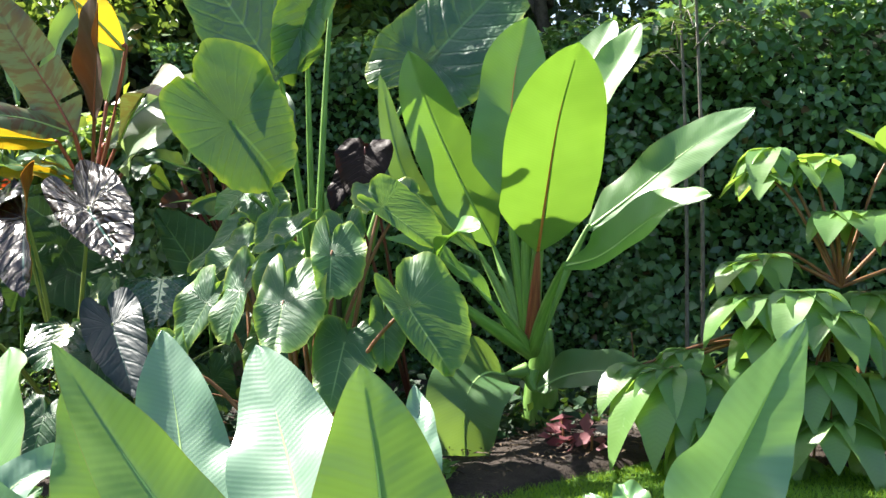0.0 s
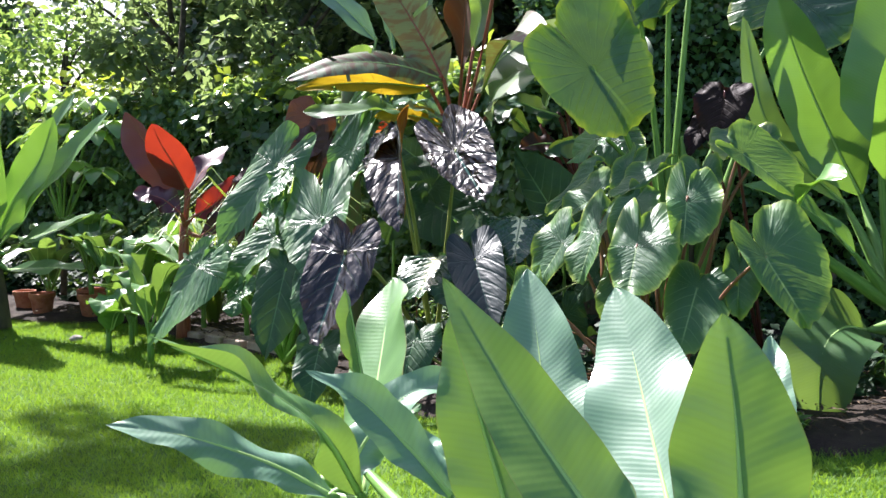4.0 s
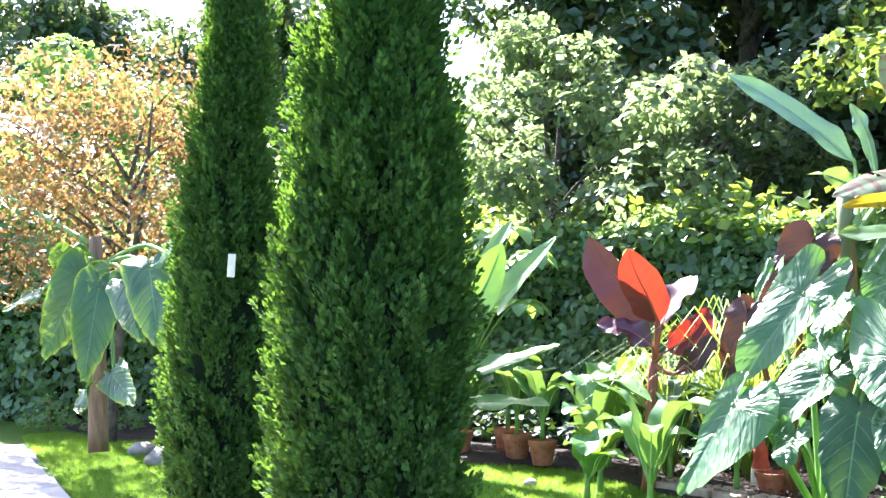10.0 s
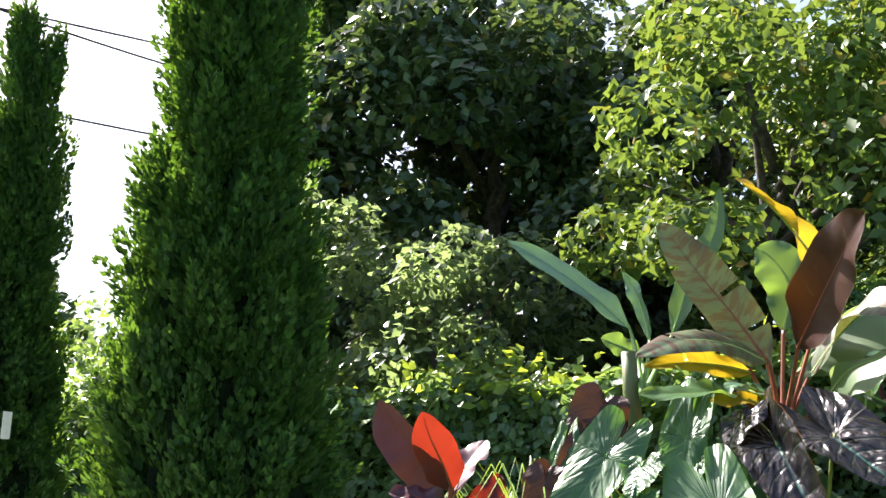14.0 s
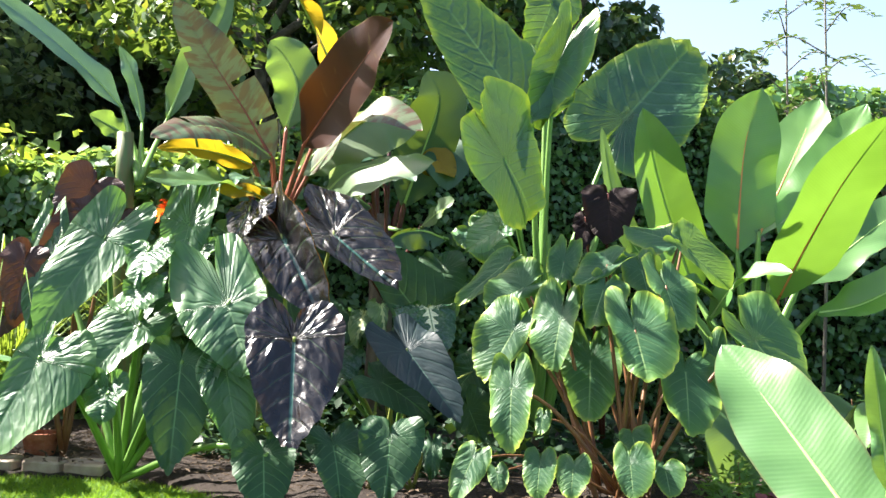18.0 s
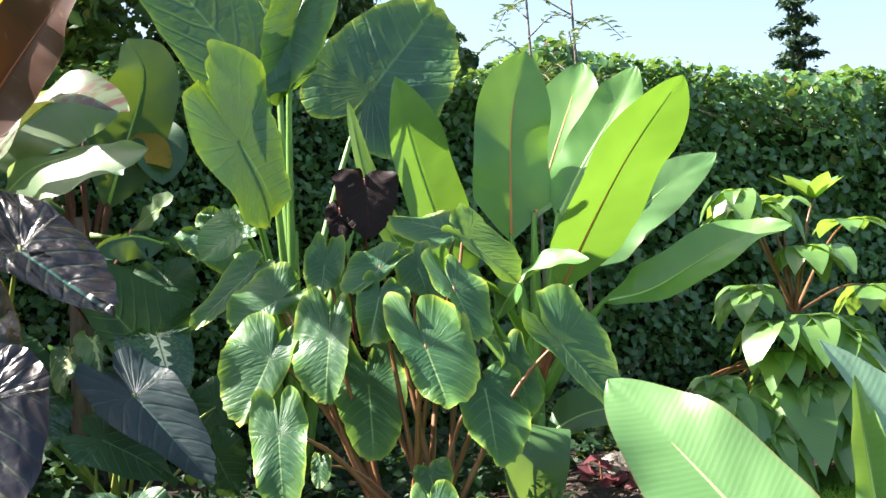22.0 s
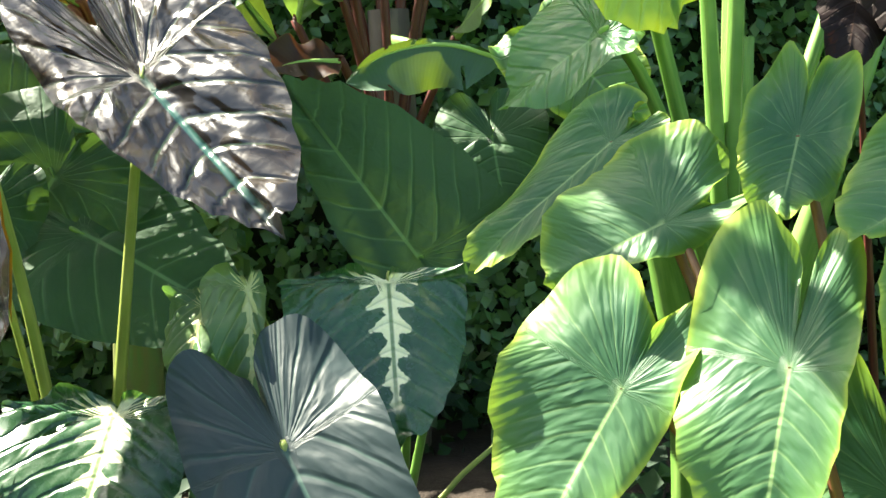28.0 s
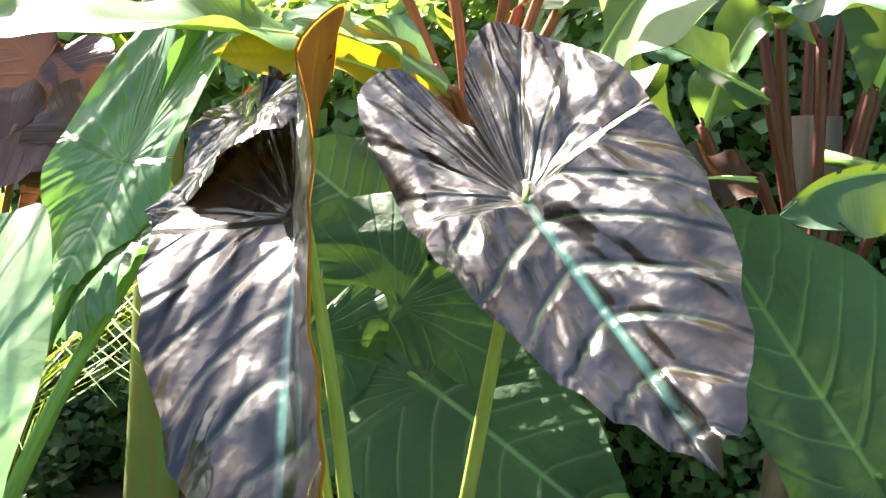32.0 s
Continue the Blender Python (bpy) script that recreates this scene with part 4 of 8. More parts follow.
broadleaf_tree("tree", (8.75, 21.49, 0.00), 6.28, 2.076, 12000, 0.2, TREE_LEAF, "far green tree beside the pale house", 43, 0.16, 0.2, 40)


def unseen_dapple_tree():
    """An unseen tall tree added left of the lawn to shade it: its trunk leans in and one high limb carries the leaves
    that dapple the grass.
    """
    rng = np.random.default_rng(45)
    t = thing("tree", (-17.50, 3.20, 0.00), "unseen tall broadleaf tree, added so its long high limb dapples the lawn", "tree")
    put_part("trunk", tube("trunk", [(0, 0, -0.05), (0.3, 0.2, 4.0), (1.2, 1.0, 8.5), (2.0, 1.9, 11.5)], (0.24, 0.20, 0.14, 0.09), BARK, 10, 14), t)
    put_part("limb", tube("limb", [(1.2, 1.0, 8.5), (3.0, 3.0, 11.0), (5.0, 5.0, 11.9), (6.7, 6.6, 11.6)], (0.10, 0.075, 0.05, 0.02), BARK, 8, 14), t)
    cs = [(6.25 + rng.normal(0, 0.75), 6.1 + rng.normal(0, 0.65), 11.2 + rng.normal(0, 0.55)) for _ in range(26)] + [(2.2 + rng.normal(0, 1.0), 2.0 + rng.normal(0, 1.0), 12.0 + rng.normal(0, 0.7)) for _ in range(20)]
    p, d = clump_points(cs, [float(rng.uniform(0.18, 0.36)) for _ in cs], 4600, rng)
    put_part("crown", leaf_cloud("crown", p, d * 0.5 + np.array([0, 0, 0.6]), 0.16, TREE_LEAF, rng, 0.6, 0.6, 0.6), t)


def cypress(place, height, width, seed, count, tips, label):
    """A columnar cypress: a lumpy body, coloured near-black for the shaded gaps, covered with upright sprays, ragged at
    the top.
    """
    rng = np.random.default_rng(seed)
    t = thing("cypress", place, label, "conifer")

    def radius(h, a):
        s = h / height
        prof = min(1.0, 0.66 + s * 2.2) if s < 0.16 else 1.0 - max(0, (s - 0.34) / 0.66) ** 1.12 * 0.93
        lump = 1 + 0.10 * noise.noise((math.cos(a) * 1.6 + seed, math.sin(a) * 1.6, h * 1.7)) + 0.30 * noise.noise((math.cos(a) * 4.5, math.sin(a) * 4.5 + seed, h * 4.2)) + 0.06 * noise.noise((math.cos(a) * 9, math.sin(a) * 9 + seed, h * 9))
        return width / 2 * prof * lump

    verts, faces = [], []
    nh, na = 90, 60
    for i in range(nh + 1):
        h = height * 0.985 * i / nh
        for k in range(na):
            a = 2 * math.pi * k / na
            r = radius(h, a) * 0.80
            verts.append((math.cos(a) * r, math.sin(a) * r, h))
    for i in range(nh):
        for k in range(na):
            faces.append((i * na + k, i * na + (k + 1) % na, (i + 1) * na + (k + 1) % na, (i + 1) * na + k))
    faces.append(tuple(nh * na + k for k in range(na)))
    put_part("dark_core", mesh("dark_core", verts, faces, CYPRESS_CORE), t)
    put_part("trunk", tube("trunk", [(0, 0, -0.05), (0, 0, 0.4)], (0.07, 0.06), BARK, 8, 4), t)
    # flame-shaped tufts: sprays round an upright shoot that leans out of the body
    per = 60
    nt = count // per
    h0 = height * rng.random(nt) * 0.99
    a0 = rng.random(nt) * 6.283
    size = 0.5 + 1.5 * rng.random(nt) ** 1.4
    keep = np.array([noise.noise((math.cos(w) * 4.5 + seed, math.sin(w) * 4.5, q * 6.0)) for q, w in zip(h0, a0)]) > -0.13
    h0, a0, size = h0[keep], a0[keep], size[keep]
    nt = len(h0)
    r0 = np.array([radius(q, w) for q, w in zip(h0, a0)]) * rng.uniform(0.80, 0.96, nt)
    outw = np.stack([np.cos(a0), np.sin(a0), 0 * a0], 1)
    root = np.stack([np.cos(a0) * r0, np.sin(a0) * r0, h0], 1)
    axis = outw * rng.uniform(0.2, 1.0, nt)[:, None] + np.array([0, 0, 1.0]) + rng.normal(0, 0.16, (nt, 3))
    axis /= np.linalg.norm(axis, axis=1, keepdims=True)
    tall = 0.105 * size
    if tips:
        for tx, ty, th in tips:
            m = 150
            hh = height * 0.78 + (th - height * 0.78) * rng.random(m)
            rr = 0.13 * (1 - (hh - height * 0.78) / (th - height * 0.78 + 0.05)) ** 0.8 * rng.random(m) ** 0.5
            aa = rng.random(m) * 6.283
            root = np.vstack([root, np.stack([tx + np.cos(aa) * rr, ty + np.sin(aa) * rr, hh], 1)])
            dd = np.stack([np.cos(aa) * 0.35, np.sin(aa) * 0.35, np.ones(m)], 1) + rng.normal(0, 0.12, (m, 3))
            axis = np.vstack([axis, dd / np.linalg.norm(dd, axis=1, keepdims=True)])
            tall = np.concatenate([tall, rng.uniform(0.09, 0.20, m)])
    k = np.repeat(np.arange(len(root)), per)
    s = rng.random(len(k))
    side = np.cross(axis[k], rng.normal(0, 1, (len(k), 3)))
    side /= np.linalg.norm(side, axis=1, keepdims=True)
    d = axis[k] + side * rng.uniform(0.1, 0.75, len(k))[:, None]
    d /= np.linalg.norm(d, axis=1, keepdims=True)
    base_p = root[k] + axis[k] * (tall[k] * s)[:, None] + side * (tall[k] * 0.24 * (1 - s) ** 0.6)[:, None]
    length = (rng.uniform(0.016, 0.030, len(k)) * (1.15 - 0.4 * s) * (0.7 + tall[k] * 3))[:, None]
    across = np.cross(d, rng.normal(0, 1, (len(k), 3)))
    across /= np.linalg.norm(across, axis=1, keepdims=True)
    other = np.cross(d, across)
    w = length * 0.30
    foot, head, mid = base_p - d * length * 0.3, base_p + d * length * 0.8, base_p + d * length * 0.15
    v = np.stack([foot, mid + across * w + other * w * 0.5, head, mid - across * w + other * w * 0.5], 1).reshape(-1, 3)
    i = np.arange(len(k))[:, None] * 4
    f = np.concatenate([np.hstack([i, i + 1, i + 2]), np.hstack([i, i + 2, i + 3])])
    put_part("sprays", quads(v, f, CYPRESS, "sprays"), t)
    return t


unseen_dapple_tree()
cypress((-4.27, 2.86, 0), 3.12, 0.60, 41, 330000, ((-0.08, -0.02, 3.55), (0.09, 0.05, 3.50)), "tall columnar green cypress with a dense twisted surface")
cypress((-5.86, 3.79, 0), 2.70, 0.50, 42, 190000, ((0.0, 0.0, 3.22), (0.09, 0.05, 3.08)), "narrow columnar dark green cypress with a white label")


# ---- left end, saplings, conifers and the far house ----
hedge_wall("low_hedge", (-16.41, 6.58, 0.00), (-10.03, 8.09, 0.00), 1.91, 1.3, 18000, 0.10, HEDGE, "low mixed green shrubs in shade behind the stones", 14, lump=0.35)
broadleaf_tree("shrub", (-13.60, 8.70, 0.00), 4.42, 2.341, 9000, 0.13, HEDGE, "rounded dark green garden shrub", 24, 0.06, 0.08, 40, "shrub")
broadleaf_tree("shrub", (-12.18, 9.77, 0.00), 3.16, 2.148, 6000, 0.13, PALE_LEAF, "rounded grey-green garden shrub", 25, 0.06, 0.08, 40, "shrub")


def sapling(place, height, seed):
    """A thin bare stem with feathered leaves near its top."""
    rng = np.random.default_rng(seed)
    t = thing("sapling", place, "slender bare-stemmed sapling with feathered leaves at the top", "sapling", "saplings")
    put_part("trunk", tube("trunk", [(0, 0, -0.05), (0.03, 0.01, height * 0.5), (0.0, 0.03, height)], (0.015, 0.012, 0.006), TRUNK_PALE, 7, 12), t)
    for i in range(9):
        a, z = i * 2.4 + seed, height * (0.62 + 0.042 * i)
        d = Vector((math.cos(a), math.sin(a), 0))
        reach = rng.uniform(0.3, 0.5)
        pts = [Vector((0, 0.02, z)), Vector((0, 0.02, z + 0.14)) + d * reach * 0.5, Vector((0, 0.02, z + 0.02)) + d * reach]
        limb = put_part("limb", tube("limb", pts, (0.006, 0.004, 0.002), TRUNK_PALE, 5, 8), t)
        c = smooth_curve(pts, 11)
        p = np.array([tuple(q) for q in c[3:] for _ in (0, 1)])
        sd = np.array([tuple(d.cross(Vector((0, 0, 1))) * (0.045 if j % 2 else -0.045)) for j in range(len(p))])
        put_part("leaflets_tuft", leaf_cloud("leaflets_tuft", p + sd, np.tile(np.array([0, 0, 1.0]), (len(p), 1)), 0.085, TREE_LEAF, rng, 0.4, 0.25, 0.3), limb)


TRUNK_PALE = rough_material("pale_bark", (0.12, 0.105, 0.09), (0.20, 0.18, 0.155), 18.0, 0.9, 0.4)
for i, (x, y, h) in enumerate(((1.19, 7.29, 3.472), (1.19, 6.78, 3.353))):
    sapling((x, y, 0), h, 90 + i)


def conifer(place, height, width, seed, label):
    """A spruce: tiers of boughs that droop and turn up at their ends."""
    rng = np.random.default_rng(seed)
    t = thing("conifer", place, label, "conifer")
    put_part("trunk", tube("trunk", [(0, 0, -0.05), (0, 0, height * 0.5), (0, 0, height)], (0.13, 0.08, 0.012), BARK, 8, 10), t)
    pts, nor = [], []
    for i in range(46):
        s = (i + rng.random()) / 46
        z = height * (0.12 + 0.88 * s)
        r = width / 2 * (1 - s) ** 0.85 * rng.uniform(0.75, 1.15) + 0.06
        a = i * 2.4
        d = np.array([math.cos(a), math.sin(a), 0])
        u = rng.random(190) ** 0.7
        spread = rng.normal(0, 0.13, (190, 3)) * (0.4 + r * 0.35)
        q = np.outer(u * r, d) + np.stack([0 * u, 0 * u, z - r * (0.45 * u - 0.35 * u ** 3)], 1) + spread * np.array([1, 1, 0.5])
        pts.append(q)
        nor.append(np.tile(d * 0.4 + np.array([0, 0, 0.8]), (190, 1)))
    put_part("boughs_mass", leaf_cloud("boughs_mass", np.vstack(pts), np.vstack(nor), 0.13, FIR, rng, 0.35, 0.5, 0.4), t)
    return t


conifer((8.98, 11.84, 0.00), 5.53, 1.365, 51, "small bluish fir behind the hedge")
conifer((-5.41, 18.59, 0.00), 10.92, 3.648, 52, "tall dark bluish spruce behind the trees")

ROOF = rough_material("roof_tiles", (0.24, 0.20, 0.18), (0.36, 0.31, 0.28), 5.0, 0.9, 0.4)
RENDERED = rough_material("pale_wall_render", (0.62, 0.60, 0.56), (0.72, 0.70, 0.66), 4.0, 0.9, 0.2)


def house():
    """The gable end and roof of a neighbouring house that shows over the hedge."""
    t = thing("house", (5.40, 21.78, -1.30), "far pale house with a grey pitched roof and brick chimney", "house")
    bm = bmesh.new()
    bmesh.ops.create_cube(bm, size=1.0)
    bmesh.ops.scale(bm, vec=(6.4, 7.0, 4.4), verts=bm.verts)
    bmesh.ops.translate(bm, vec=(0, 0, 2.2), verts=bm.verts)
    part("wall", bm, RENDERED, t)
    for sg in (-1, 1):
        bm = bmesh.new()
        o = [(sg * 3.6, -3.8, 4.2), (sg * 3.6, 3.8, 4.2), (0, 3.8, 6.6), (0, -3.8, 6.6)]
        lo = [bm.verts.new(p) for p in o]
        hi = [bm.verts.new((p[0], p[1], p[2] + 0.16)) for p in o]
        bm.faces.new(lo)
        bm.faces.new(hi)
        for i in range(4):
            bm.faces.new((lo[i], lo[(i + 1) % 4], hi[(i + 1) % 4], hi[i]))
        bmesh.ops.recalc_face_normals(bm, faces=bm.faces)
        part("roof", bm, ROOF, t)
    bm = bmesh.new()
    v = [bm.verts.new(p) for p in ((-3.2, -3.5, 4.4), (3.2, -3.5, 4.4), (0, -3.5, 6.5))]
    w = [bm.verts.new((p.co.x, -3.2, p.co.z)) for p in v]
    bm.faces.new(v)
    bm.faces.new(w)
    for i in range(3):
        bm.faces.new((v[i], v[(i + 1) % 3], w[(i + 1) % 3], w[i]))
    bmesh.ops.recalc_face_normals(bm, faces=bm.faces)
    part("gable", bm, RENDERED, t)
    bm = bmesh.new()
    bmesh.ops.create_cube(bm, size=1.0)
    bmesh.ops.scale(bm, vec=(0.6, 0.6, 1.7), verts=bm.verts)
    bmesh.ops.translate(bm, vec=(0.9, -1.0, 6.7), verts=bm.verts)
    part("chimney", bm, rough_material("chimney_brick", (0.22, 0.09, 0.06), (0.32, 0.15, 0.10), 8.0, 0.9, 0.5), t)


house()


# ---- the planted bed, plant by plant ----

taro = thing('taro', (-1.21, 5.02, 0.03), 'taro clump with yellow-edged green heart leaves on brown stalks', 'taro')
ear_leaf(taro, (-0.494, 4.748, 0.813), (-0.303, 4.619, 0.531), 0.320, 0.226, TARO, face=(0.05, -0.90, 0.44), foot=(-1.051, 4.900, 0.030), stalk=STALK_BROWN, lean=-0.50, round_tip=0.75, droop=0.05, ruffle=0.003)
ear_leaf(taro, (-1.072, 4.831, 0.841), (-1.084, 4.647, 0.627), 0.320, 0.290, TARO, face=(-0.10, -0.75, 0.65), foot=(-1.054, 5.050, 0.030), stalk=STALK_BROWN, lean=-0.24, round_tip=0.75, droop=0.05, ruffle=0.003)
ear_leaf(taro, (-1.091, 5.171, 1.157), (-1.256, 5.144, 1.061), 0.164, 0.186, TARO, face=(-0.30, -0.65, 0.70), foot=(-0.957, 4.950, 0.030), stalk=STALK_BROWN, lean=0.50, round_tip=0.75, droop=0.05, ruffle=0.003)
ear_leaf(taro, (-0.861, 4.950, 1.050), (-0.853, 4.792, 0.862), 0.251, 0.225, TARO, face=(0.20, -0.75, 0.64), foot=(-1.066, 5.100, 0.030), stalk=STALK_BROWN, lean=-0.25, round_tip=0.75, droop=0.05, ruffle=0.003)
ear_leaf(taro, (-0.632, 5.201, 1.267), (-0.369, 5.195, 1.060), 0.205, 0.137, TARO, face=(0.20, -0.94, 0.28), foot=(-0.924, 5.000, 0.030), stalk=STALK_BROWN, lean=-0.50, round_tip=0.75, droop=0.05, ruffle=0.003)
ear_leaf(taro, (-0.801, 4.860, 0.660), (-0.860, 4.670, 0.385), 0.311, 0.136, TARO, face=(-0.00, -0.82, 0.57), foot=(-1.105, 4.900, 0.030), stalk=STALK_BROWN, lean=-0.13, round_tip=0.75, droop=0.05, ruffle=0.003)
ear_leaf(taro, (-0.621, 4.905, 0.731), (-0.617, 4.790, 0.545), 0.179, 0.164, TARO, face=(0.11, -0.84, 0.53), foot=(-0.983, 5.050, 0.030), stalk=STALK_BROWN, lean=-0.21, round_tip=0.75, droop=0.05, ruffle=0.003)
ear_leaf(taro, (-1.166, 5.169, 0.688), (-1.225, 5.016, 0.404), 0.296, 0.204, TARO, face=(-0.20, -0.84, 0.50), foot=(-0.969, 4.950, 0.030), stalk=STALK_BROWN, lean=-0.01, round_tip=0.75, droop=0.05, ruffle=0.003)
ear_leaf(taro, (-1.333, 5.159, 0.883), (-1.415, 5.054, 0.653), 0.240, 0.233, TARO, face=(-0.50, -0.70, 0.50), foot=(-1.150, 5.100, 0.030), stalk=STALK_BROWN, lean=0.29, round_tip=0.75, droop=0.05, ruffle=0.003)
ear_leaf(taro, (-1.535, 5.298, 0.822), (-1.687, 5.254, 0.579), 0.284, 0.177, TARO, face=(-0.46, -0.77, 0.43), foot=(-1.088, 5.000, 0.030), stalk=STALK_BROWN, lean=0.38, round_tip=0.75, droop=0.05, ruffle=0.003)
ear_leaf(taro, (-1.421, 5.501, 1.046), (-1.608, 5.549, 0.949), 0.232, 0.148, TARO, face=(-0.45, -0.74, 0.50), foot=(-1.217, 4.900, 0.030), stalk=STALK_BROWN, lean=0.50, round_tip=0.75, droop=0.05, ruffle=0.003)
ear_leaf(taro, (-1.475, 5.655, 1.174), (-1.747, 5.686, 0.945), 0.168, 0.105, TARO, face=(-0.50, -0.70, 0.50), foot=(-1.140, 5.050, 0.030), stalk=STALK_BROWN, lean=0.13, round_tip=0.75, droop=0.05, ruffle=0.003)
ear_leaf(taro, (-1.646, 4.940, 0.566), (-1.692, 4.814, 0.304), 0.221, 0.187, TARO, face=(-0.50, -0.74, 0.45), foot=(-1.052, 4.950, 0.030), stalk=STALK_BROWN, lean=0.01, round_tip=0.75, droop=0.05, ruffle=0.003)
ear_leaf(taro, (-1.223, 5.429, 1.186), (-1.274, 5.369, 1.059), 0.168, 0.171, TARO, face=(-0.30, -0.81, 0.51), foot=(-1.127, 5.100, 0.030), stalk=STALK_BROWN, lean=0.04, round_tip=0.75, droop=0.05, ruffle=0.003)
ear_leaf(taro, (-1.130, 5.106, 1.045), (-1.223, 5.019, 0.869), 0.223, 0.103, TARO, face=(-0.21, -0.83, 0.52), foot=(-1.013, 5.000, 0.030), stalk=STALK_BROWN, lean=-0.16, round_tip=0.75, droop=0.05, ruffle=0.003)
ear_leaf(taro, (-0.579, 5.458, 1.324), (-0.797, 5.655, 1.414), 0.328, 0.046, TARO, face=(-0.10, -0.50, 0.86), foot=(-1.078, 4.900, 0.030), stalk=STALK_BROWN, lean=-0.25, round_tip=0.75, droop=0.05, ruffle=0.003)
ear_leaf(taro, (-0.842, 5.296, 1.153), (-0.834, 5.196, 1.007), 0.225, 0.146, TARO, face=(0.00, -0.82, 0.57), foot=(-1.014, 5.050, 0.030), stalk=STALK_BROWN, lean=0.05, round_tip=0.75, droop=0.05, ruffle=0.003)
ear_leaf(taro, (-1.858, 4.835, 0.256), (-1.961, 4.754, 0.103), 0.163, 0.094, TARO, face=(-0.30, -0.75, 0.60), foot=(-1.040, 4.950, 0.030), stalk=STALK_BROWN, lean=-0.05, round_tip=0.75, droop=0.05, ruffle=0.003, thick=0.005, wave=0.006)
ear_leaf(taro, (-1.560, 4.762, 0.239), (-1.599, 4.676, 0.112), 0.159, 0.098, TARO, face=(-0.30, -0.75, 0.60), foot=(-1.136, 5.100, 0.030), stalk=STALK_BROWN, lean=-0.01, round_tip=0.75, droop=0.05, ruffle=0.003, thick=0.005, wave=0.006)
ear_leaf(taro, (-1.420, 4.707, 0.229), (-1.457, 4.629, 0.113), 0.156, 0.084, TARO, face=(-0.30, -0.75, 0.60), foot=(-1.018, 5.000, 0.030), stalk=STALK_BROWN, lean=-0.06, round_tip=0.75, droop=0.05, ruffle=0.003, thick=0.005, wave=0.006)
ear_leaf(taro, (-1.115, 4.769, 0.233), (-1.138, 4.672, 0.099), 0.185, 0.126, TARO, face=(-0.30, -0.75, 0.60), foot=(-1.132, 4.900, 0.030), stalk=STALK_BROWN, lean=-0.19, round_tip=0.75, droop=0.05, ruffle=0.003, thick=0.005, wave=0.006)
ear_leaf(taro, (-0.950, 4.746, 0.209), (-0.957, 4.667, 0.107), 0.153, 0.061, TARO, face=(-0.30, -0.75, 0.60), foot=(-1.014, 5.050, 0.030), stalk=STALK_BROWN, lean=-0.19, round_tip=0.75, droop=0.05, ruffle=0.003, thick=0.005, wave=0.006)
ear_leaf(taro, (-1.492, 4.934, 0.430), (-1.519, 4.891, 0.362), 0.078, 0.061, TARO, face=(-0.30, -0.75, 0.60), foot=(-0.986, 4.950, 0.030), stalk=STALK_BROWN, lean=-0.10, round_tip=0.75, droop=0.05, ruffle=0.003, thick=0.005, wave=0.006)
ear_leaf(taro, (-1.051, 4.894, 0.346), (-1.055, 4.836, 0.272), 0.160, 0.060, TARO, face=(-0.30, -0.75, 0.60), foot=(-1.082, 5.100, 0.030), stalk=STALK_BROWN, lean=-0.18, round_tip=0.75, droop=0.05, ruffle=0.003, thick=0.005, wave=0.006)
ear_leaf(taro, (-1.733, 4.848, 0.189), (-1.734, 4.795, 0.122), 0.102, 0.057, TARO, face=(-0.30, -0.75, 0.60), foot=(-1.063, 5.000, 0.030), stalk=STALK_BROWN, lean=-0.08, round_tip=0.75, droop=0.05, ruffle=0.003, thick=0.005, wave=0.006)

low_ears = thing('elephant_ear', (-2.23, 5.43, 0.03), 'low elephant ear with round dark green leaves in shade', 'elephant ear')
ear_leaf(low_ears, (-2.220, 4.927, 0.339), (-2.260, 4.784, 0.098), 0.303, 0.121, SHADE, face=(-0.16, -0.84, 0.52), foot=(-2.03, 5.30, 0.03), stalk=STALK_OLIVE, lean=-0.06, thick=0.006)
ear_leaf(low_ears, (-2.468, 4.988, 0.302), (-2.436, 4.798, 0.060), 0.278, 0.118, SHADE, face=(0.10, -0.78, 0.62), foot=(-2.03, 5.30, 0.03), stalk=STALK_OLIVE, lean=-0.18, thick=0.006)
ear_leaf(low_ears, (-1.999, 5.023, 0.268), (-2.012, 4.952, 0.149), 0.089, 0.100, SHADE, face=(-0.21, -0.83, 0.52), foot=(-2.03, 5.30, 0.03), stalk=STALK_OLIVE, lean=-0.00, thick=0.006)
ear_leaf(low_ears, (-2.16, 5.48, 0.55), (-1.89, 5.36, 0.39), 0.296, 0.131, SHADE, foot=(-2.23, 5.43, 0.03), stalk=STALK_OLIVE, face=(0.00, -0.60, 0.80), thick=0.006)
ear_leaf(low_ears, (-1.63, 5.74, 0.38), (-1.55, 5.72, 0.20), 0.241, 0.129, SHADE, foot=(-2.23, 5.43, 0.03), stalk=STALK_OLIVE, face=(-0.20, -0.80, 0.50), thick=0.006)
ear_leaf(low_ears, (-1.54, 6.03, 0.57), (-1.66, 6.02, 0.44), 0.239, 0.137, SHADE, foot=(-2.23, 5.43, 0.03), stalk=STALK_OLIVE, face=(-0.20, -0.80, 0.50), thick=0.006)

slate_ear = thing('elephant_ear', (-2.08, 5.93, 0.03), 'elephant ear with one slate-grey drooping leaf', 'elephant ear')
ear_leaf(slate_ear, (-2.049, 5.404, 0.713), (-1.850, 5.086, 0.407), 0.316, 0.239, SLATE, face=(-0.10, -0.72, 0.68), foot=(-2.08, 5.93, 0.03), stalk=STALK_OLIVE, lean=-0.04, droop=0.04, ruffle=0.004, fold=0.16)

